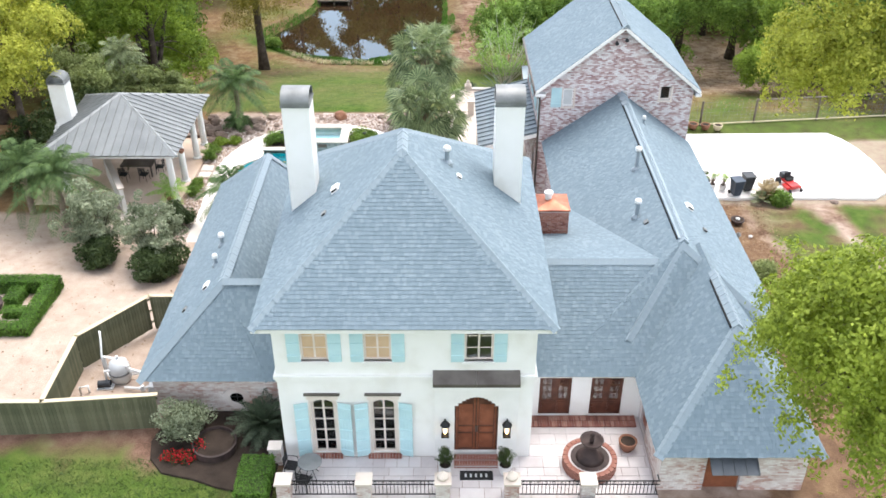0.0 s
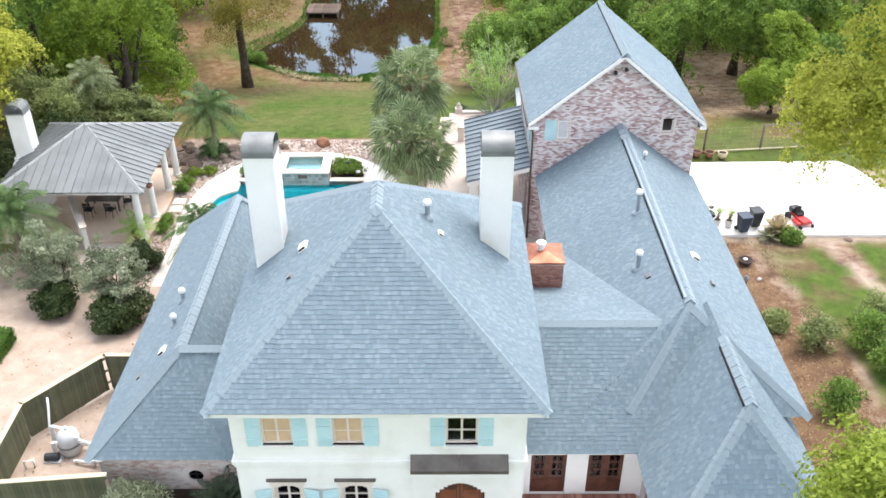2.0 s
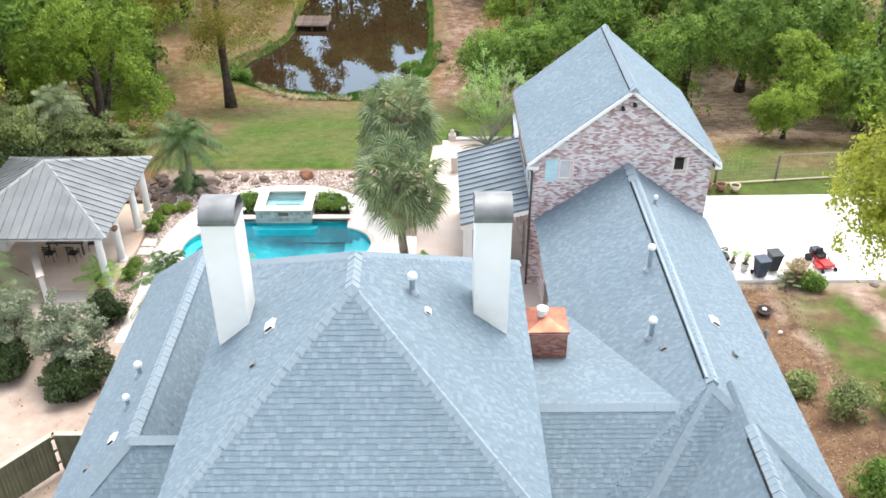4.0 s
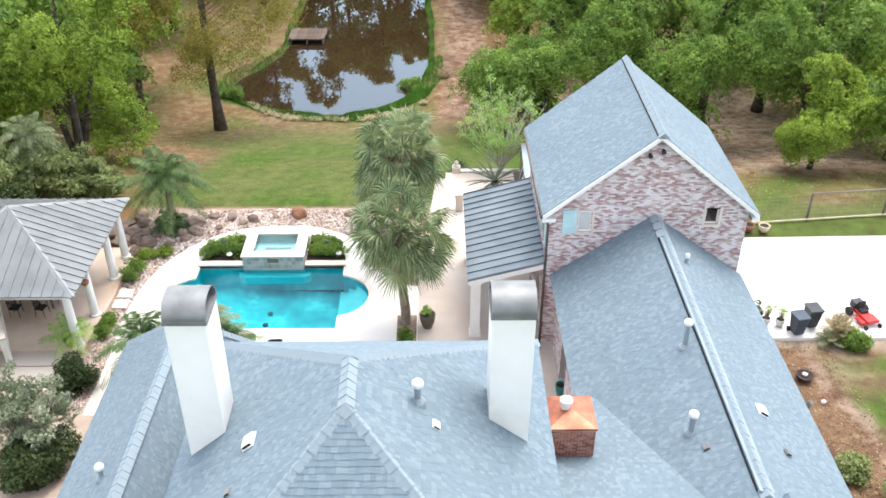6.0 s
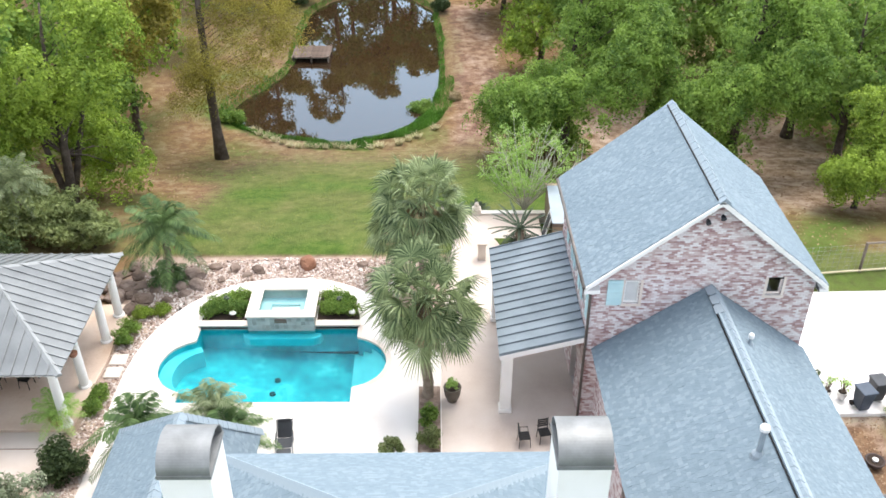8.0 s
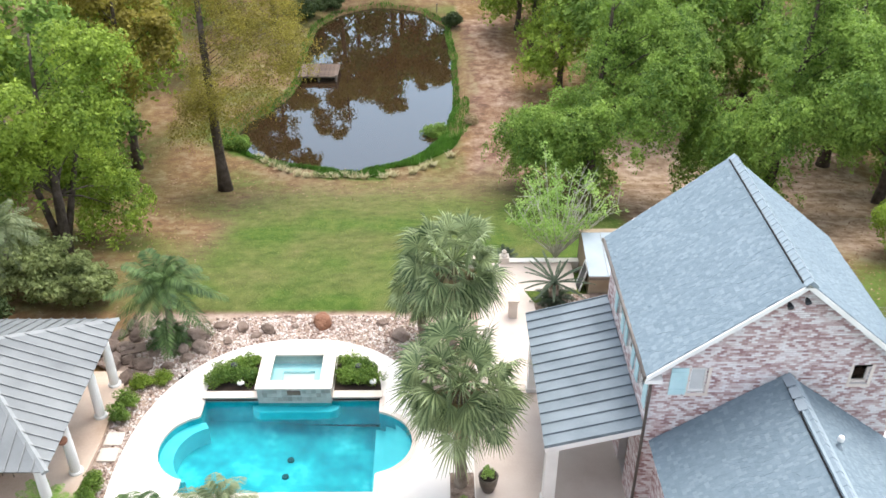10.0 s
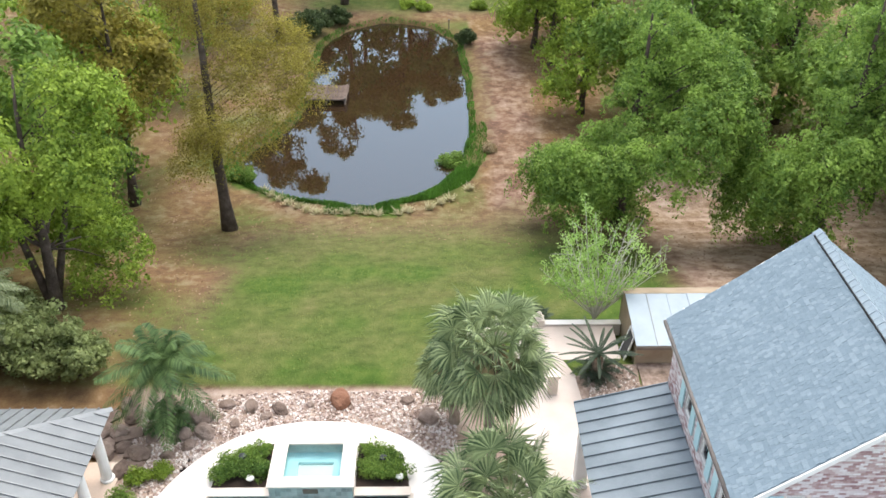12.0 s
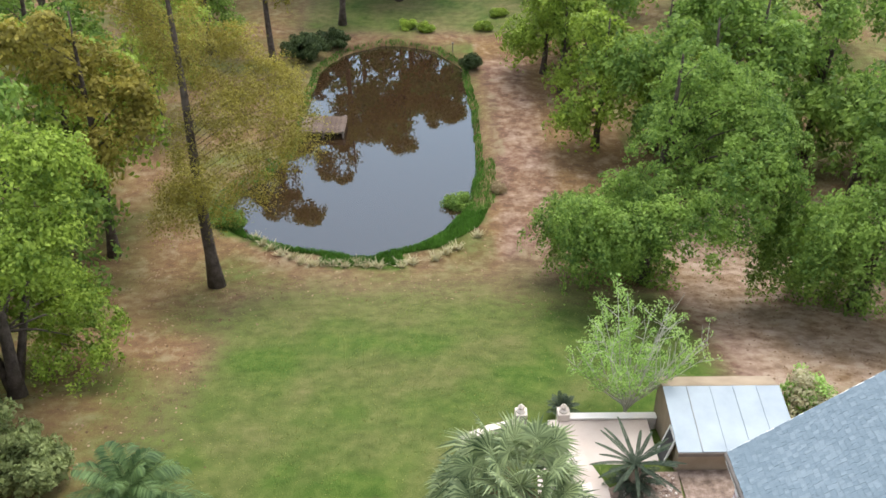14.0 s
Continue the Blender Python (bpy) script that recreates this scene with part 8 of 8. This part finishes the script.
part("chain", G().tube([(-15.0, 46.2, 2.55), (-15.0, 46.2, 3.16)], 0.008, 4), IRON, hb)
for x, y in ((-10.3, 52.5), (-5.0, 52.4), (-9.9, 51.65), (-4.35, 51.7)):
    fl = thing("bed_light", (x, y, 0.5), "small dark garden fixture among the bedding shrubs" if y > 52 else "small white garden lamp in the bed", "garden lamp")
    part("head", G().lathe([(0.05, 0), (0.16, 0.08), (0.14, 0.14), (0.03, 0.18)], 10, (x, y, 0.55 if y > 52 else 0.3)), PLASTIC if y > 52 else WHITEPOT, fl)
    part("stake", G().tube([(x, y, 0.05), (x, y, 0.56)], 0.015, 5), IRON, fl)

# ---- drive and east garden ----
def bin_(x, y, turn, mat, label):
    th = thing("wheelie_bin", (x, y, 0.03), label, "bin", "wheeled bins", local=True)
    g = G()
    lo, hi = [(-0.22, -0.24), (0.22, -0.24), (0.22, 0.24), (-0.22, 0.24)], [(-0.3, -0.34), (0.3, -0.34), (0.3, 0.32), (-0.3, 0.32)]
    g.add([(x_, y_, 0.06) for x_, y_ in lo] + [(x_, y_, 0.98) for x_, y_ in hi], [(3, 2, 1, 0), (4, 5, 6, 7), (0, 1, 5, 4), (1, 2, 6, 5), (2, 3, 7, 6), (3, 0, 4, 7)])
    part("body", g, mat, th, bevel=0.03)
    part("lid", G().box(-0.33, -0.38, 0.98, 0.33, 0.36, 1.06), mat, th, bevel=0.03)
    part("handle", G().tube([(-0.25, 0.4, 0.95), (0.25, 0.4, 0.95)], 0.02, 6), mat, th)
    for dx in (-0.26, 0.26):
        part("wheel", G().tube([(dx - 0.03, 0.26, 0.12), (dx + 0.03, 0.26, 0.12)], 0.12, 14), RUBBER, th)
    th.matrix_basis = Matrix.Translation((x, y, 0.03)) @ pose(0, 0, 0, 0, 0, turn)


bin_(16.95, 45.45, 12, BLUEBIN, "navy blue wheeled bin on the drive")
bin_(17.75, 46.0, 8, PLASTIC, "charcoal wheeled bin on the drive")
mw = thing("riding_mower", (20.5, 46.3, 0.03), "red and black zero-turn riding mower", "mower", local=True)
part("deck", G().box(-0.62, -0.85, 0.16, 0.62, -0.05, 0.36), REDPAINT, mw, "red mowing deck", bevel=0.06)
part("frame", G().box(-0.35, -0.95, 0.32, 0.35, 0.75, 0.5), REDPAINT, mw, bevel=0.04)
part("seat", G().box(-0.26, -0.15, 0.5, 0.26, 0.3, 0.64), RUBBER, mw, bevel=0.05)
part("backrest", G().box(-0.26, 0.25, 0.6, 0.26, 0.38, 1.08), RUBBER, mw, bevel=0.05)
part("engine", G().box(-0.34, 0.4, 0.45, 0.34, 0.95, 0.88), PLASTIC, mw, bevel=0.06)
for dx in (-0.36, 0.36):
    part("lever", G().tube([(dx, 0.1, 0.5), (dx, -0.1, 0.9), (dx * 0.5, -0.25, 0.95)], 0.02, 6), IRON, mw)
    part("wheel", G().tube([(dx * 1.25, 0.55, 0.28), (dx * 1.75, 0.55, 0.28)], 0.28, 18), RUBBER, mw)
    part("wheel", G().tube([(dx * 1.2, -1.05, 0.15), (dx * 1.45, -1.05, 0.15)], 0.15, 14), RUBBER, mw)
mw.matrix_basis = Matrix.Translation((20.35, 46.5, 0.03)) @ pose(0, 0, 0, 0, 0, 14) @ Matrix.Scale(0.76, 4)
for x, y, r, h in ((15.75, 46.15, 0.22, 0.36), (16.35, 46.0, 0.22, 0.4)):
    th = pot(x, y, 0.03, r, h, WHITEPOT, "white planter with a twiggy plant", "white_planter")
    c = crown_points((x, y, 0.9), (0.5, 0.45, 0.45), 14, 0.2)
    g = G()
    for q in c:
        g.tube([(x, y, 0.3), tuple((np.array((x, y, 0.5)) + q) / 2), tuple(q)], [0.02, 0.014, 0.005], 5)
    part("twigs", g, PALMBARK, th)
    part_quads("plant", clumps(c, [0.13] * len(c), 16, 0.08), LEAF_PALE, th, "", "stuff")
jk = thing("potting_bench", (15.2, 46.7, 0.03), "dark pile of garden pots and leaves", "garden clutter")
part("tray", G().box(14.7, 46.4, 0.03, 15.7, 47.0, 0.5), PLASTIC, jk, bevel=0.05)
c = crown_points((15.2, 46.7, 0.65), (0.5, 0.35, 0.3), 14, 0.3)
part_quads("plant", clumps(c, [0.15] * len(c), 40, 0.1), LEAF_DARK, jk)
pot(16.2, 42.3, 0.0, 0.36, 0.3, RUSTY, "shallow rusty bowl in the mulch", "garden_bowl")
part("lamp", G().lathe([(0.1, 0.25), (0.12, 0.34), (0.03, 0.4)], 12, (16.2, 42.3, 0.0)), WHITEPOT, thing("bowl_light", (16.2, 42.3, 0.25), "small white lamp in a rusty bowl", "garden lamp"))
sp = thing("garden_spigot", (15.6, 40.2, 0), "small grey garden ornament by the wall", "ornament")
part("stand", G().tube([(15.6, 40.2, -0.02), (15.6, 40.2, 0.5)], [0.12, 0.05], 8), CAPMETAL, sp)
part("head", G().lathe([(0.06, 0), (0.15, 0.08), (0.1, 0.2), (0.02, 0.28)], 10, (15.6, 40.2, 0.48)), CAPMETAL, sp)
boulder(16.55, 40.9, 0.1, 0.8, WHITEPOT, "small white stone in the mulch bed", 41)
for i, (x, y, r) in enumerate(((18.6, 44.9, 0.3), (19.3, 44.7, 0.22), (15.0, 53.9, 0.3), (22.5, 44.8, 0.2))):
    boulder(x, y, r, 0.6, None, "rough grey-brown stone beside the drive", 50 + i)
for i, (x, y, m, r) in enumerate(((14.7, 53.9, RUSTY, 0.4), (15.9, 54.2, CLAY, 0.24), (16.6, 54.5, CLAY, 0.32), (17.4, 54.4, CLAY, 0.3), (18.2, 54.3, FENCECAP, 0.3))):
    pot(x, y, -0.05, r, 0.4, m, "old garden pot beside the drive", "garden_pot")
wf_ = thing("wire_fence", (21, 55.4, -0.1), "post and wire fence with a timber top rail", "fence")
FP = [(14.2, 54.9), (17.2, 55.0), (20.9, 55.4), (25.3, 55.9), (30.0, 56.4), (36.0, 57.0)]
for x, y in FP:
    z = ground_z(x, y)
    part("post", G().tube([(x, y, z - 0.2), (x, y, z + 1.75)], 0.075, 8), OLDWOOD, wf_)
for (x0, y0), (x1, y1) in zip(FP, FP[1:]):
    z0, z1 = ground_z(x0, y0), ground_z(x1, y1)
    if x0 > 20:
        part("rail", G().tube([(x0, y0, z0 + 1.7), (x1, y1, z1 + 1.7)], 0.05, 6), OLDWOOD, wf_)
    part("bottom_rail", G().tube([(x0, y0 - 0.05, z0 + 0.12), (x1, y1 - 0.05, z1 + 0.12)], 0.05, 6), FENCECAP, wf_)
    n = int((x1 - x0) / 0.3)
    g = G()
    for k in range(n):
        f = k / n
        x, y, z = x0 + (x1 - x0) * f, y0 + (y1 - y0) * f, z0 + (z1 - z0) * f
        g.box(x - 0.004, y - 0.004, z + 0.1, x + 0.004, y + 0.004, z + 1.65)
    for j in range(7):
        h = 0.2 + j * 0.24
        g.tube([(x0, y0, z0 + h), (x1, y1, z1 + h)], 0.005, 4)
    part("wire_mesh", g, CAPMETAL, wf_)

# ---- behind the carriage house ----
sz = ground_z(8.5, 61)
sh = thing("garden_shed", (8.6, 61.4, sz), "small tan shed with a pale metal roof", "shed")
TAN = surf("tan_siding", [(0.24, 0.18, 0.12), (0.34, 0.27, 0.19)], scale=1.2, fine=25, rough=0.85)
g = wall(G(), "y", 58.55, 58.65, 5.75, 10.25, -1.6, 1.0)
wall(g, "y", 62.2, 62.3, 5.75, 10.25, -2.2, 1.25)
for x in (5.75, 10.15):
    a = [(x, 58.65, -1.8), (x, 62.2, -2.2), (x, 62.2, 1.25), (x, 61.42, 1.58), (x, 58.65, 1.03)]
    b = [(x + 0.1, y, z) for _, y, z in a]
    g.add(a + b, [(4, 3, 2, 1, 0), (5, 6, 7, 8, 9)] + [(i, (i + 1) % 5, 5 + (i + 1) % 5, 5 + i) for i in range(5)])
part("wall", g, TAN, sh, "tan timber siding")
part("fascia", G().box(5.68, 58.36, 0.86, 10.3, 58.42, 1.02), OLDWOOD, sh, "brown timber fascia")
for k in range(5):
    x0 = 5.66 + k * 0.93
    part("roof_sheet", G().slab([(x0, 58.4, 1.06 + 0.006 * (k % 2)), (x0 + 0.95, 58.4, 1.06 + 0.006 * (k % 2)), (x0 + 0.95, 61.42, 1.65 + 0.006 * (k % 2)), (x0, 61.42, 1.65 + 0.006 * (k % 2))], 0.03), GALV, sh, "pale galvanised roof sheet")
part("roof_back", G().slab([(5.66, 61.43, 1.66), (10.32, 61.43, 1.66), (10.32, 62.45, 1.25), (5.66, 62.45, 1.25)], 0.03), TAN, sh, "tan weathered rear roof slope")
for k in range(1, 5):
    part("roof_seam", G().slab([(5.66 + k * 0.93, 58.4, 1.09), (5.685 + k * 0.93, 58.4, 1.09), (5.685 + k * 0.93, 61.42, 1.68), (5.66 + k * 0.93, 61.42, 1.68)], 0.03), GALV if k > 1 else CAPMETAL, sh)
fz = ground_z(5.2, 60.6)
pf_ = thing("leaning_frame", (5.2, 60.6, fz), "black and white frame leaning on the shed", "frame")
g = G()
mm = pose(5.3, 59.0, -0.6, 0, 14, 0)
for b in ((-0.03, 0, 0, 0.03, 0.08, 1.7), (-0.03, 0.8, 0, 0.03, 0.88, 1.7), (-0.03, 0.08, 1.62, 0.03, 0.8, 1.7), (-0.03, 0.08, 0, 0.03, 0.8, 0.08)):
    g.box(*b, mm)
part("frame", g, TRIM, pf_)
part("panel", G().box(-0.015, 0.08, 0.08, 0.015, 0.8, 1.62, mm), PLASTIC, pf_, "black panel")
g = G()
g.prism([(1.2, 58.5), (5.3, 58.5), (5.3, 61.6), (1.2, 61.6)], -1.3, -0.3)
part("pavement", g, WALKWAY, label="worn concrete pad below the shed", kind="structure", category="pavement")
g = G()
g.prism([(0.6, 57.0), (2.4, 57.0), (2.4, 60.4), (0.6, 60.4)], -1.0, -0.05)
part("pavement", g, WALKWAY, label="end of the concrete walk", kind="structure", category="pavement")
gw = thing("low_garden_wall", (3.5, 61.7, -0.6), "low cream rendered garden wall with piers", "wall")
part("wall", G().box(2.1, 61.6, -1.6, 5.7, 61.85, -0.25), COPING, gw, bevel=0.02)
part("coping", G().box(2.1, 61.55, -0.25, 5.7, 61.9, -0.19), DECK, gw)
for x in (1.85, 0.1):
    part("pier", G().box(x - 0.25, 61.5, -1.6, x + 0.25, 62.0, 0.05), COPING, gw, bevel=0.02)
    part("finial", G().lathe([(0.2, 0.05), (0.2, 0.11), (0.1, 0.2), (0.14, 0.31), (0.04, 0.43)], 12, (x, 61.75, 0)), COPING, gw)
part("curved_wall", G().prism([(-0.15, 61.6), (-1.2, 61.2), (-2.3, 60.6), (-2.5, 60.9), (-1.3, 61.55), (-0.15, 61.9)], -2.0, -0.5), COPING, gw, "curved end of the wall", bevel=0.02)
wp = thing("gate_pier", (1.9, 56.9, 0), "cream stone gate pier at the lawn steps", "pier")
part("shaft", G().box(1.7, 56.5, -0.4, 2.1, 56.9, 0.95), COPING, wp, bevel=0.02)
part("cap", G().box(1.63, 56.43, 0.95, 2.17, 56.97, 1.05), COPING, wp)
bed = G()
bed.prism([(4.4, 52.6), (5.3, 52.6), (5.8, 58.4), (4.6, 58.4), (3.0, 57.6), (3.2, 54.5)], -0.6, 0.03)
bed.prism([(5.82, 52.8), (9.4, 52.8), (9.4, 58.5), (5.82, 58.5)], -0.6, 0.0)
part("planting_bed", bed, PEBBLE_SOIL, label="reddish stony bed behind the carport", kind="structure", category="flower bed")


def bed_spot():
    return (rng.uniform(3.4, 5.6), rng.uniform(53.5, 58.3), 0.05)


part("gravel", pebbles(700, bed_spot, 0.06), PEBBLE, None, "reddish pebbles behind the carport", kind="stuff")
part("bollard", G().lathe([(0.05, 0), (0.05, 0.9), (0.12, 0.92), (0.12, 1.02)], 10, (-1.4, 119.9, ground_z(-1.4, 124.2))), OLDWOOD, thing("bank_post", (-1.4, 119.9, -6.6), "thin dark post at the far bank", "post"))

# ---- dock on the pond ----
dock = thing("pond_dock", (-12.6, 103.4, -6.9), "small grey plank dock over the pond", "dock")
DOCKWOOD = surf("brown_dock_planks", [(0.075, 0.05, 0.038), (0.12, 0.085, 0.066), (0.17, 0.125, 0.1)], scale=1.2, fine=25, rough=0.92, bump=0.3, objrand=0.5)
pl = mesh_of("plank", G().box(-0.09, -1.6, 0, 0.09, 1.6, 0.045), DOCKWOOD)
for k in range(19):
    place("plank", pl, dock, Matrix.Translation((-14.3 + k * 0.195, 103.35 + 0.05 * rng.normal(), -6.42)))
for y in (102.0, 104.7):
    part("joist", G().box(-14.4, y, -6.6, -10.7, y + 0.15, -6.42), OLDWOOD, dock)
for x in (-14.2, -12.5, -10.85):
    for y in (101.9, 104.8):
        part("pile", G().tube([(x, y, -8.2), (x, y, -6.25)], 0.09, 8), OLDWOOD, dock)


# ---- single pieces of roofs, walls and pavements ----
for x0, y0, x1, y1 in PAVE:
    part("paver", G().box(x0, y0, TZ - 0.05, x1, y1, TZ + 0.004 * rng.random()), PAVER, terr)
SHINGLE_ONE = {}
OBJ_SHINGLE = surf("single_blue_shingle", SHINGLE_TONES, scale=0.5, fine=60, rough=0.8, bump=0.3, objrand=0.6, stops=SHINGLE_STOPS, big_amt=0.5)
for base, u, v, nrm, w, lift in singles:
    k = round(w / 0.01)
    if k not in SHINGLE_ONE:
        d, h = k * 0.01, 0.21
        SHINGLE_ONE[k] = mesh_of("shingle", G().add([(0, 0, 0), (d, 0, 0), (d, 0, 0.027), (0, 0, 0.027), (d, h, 0.012), (0, h, 0.012), (0, h, 0), (d, h, 0)],
                                                   [(0, 1, 2, 3), (3, 2, 4, 5), (0, 3, 5, 6), (1, 7, 4, 2), (0, 6, 7, 1)]), OBJ_SHINGLE)
        # the butt again holds the course shadow in its colour
        SHINGLE_ONE[k].materials.append(SHADOWED_EDGE)
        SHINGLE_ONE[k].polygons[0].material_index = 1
    m = Matrix((u, v, nrm)).transposed().to_4x4()
    m.translation = base
    place("shingle", SHINGLE_ONE[k], main_roof, m)
BRICK_OBJ = surf("single_old_brick", BRICK_TONES, scale=0.9, fine=45, rough=0.92, bump=0.5, objrand=0.8, big_amt=0.9, stops=[0.1, 0.3, 0.46, 0.62, 0.85])
one = mesh_of("brick", G().box(-0.095, -0.012, -0.0325, 0.095, 0.0, 0.0325), BRICK_OBJ)
rest = G()
for u, z in GABLE_ONES[300:]:
    rest.box(u - 0.095, DY0 - 0.012, z - 0.0325, u + 0.095, DY0, z + 0.0325)
if rest.v:
    part("brickwork", rest, BRICK, gable_wall, kind="stuff")
for u, z in GABLE_ONES[:300]:
    place("brick", one, gable_wall, Matrix.Translation((u, DY0, z)))
for roof_ob, (shape, faces, spots) in CAP_LINES:
    me = mesh_of("ridge_shingle", G().add(shape, faces), CAP)
    for m in spots:
        place("ridge_shingle", me, roof_ob, m)
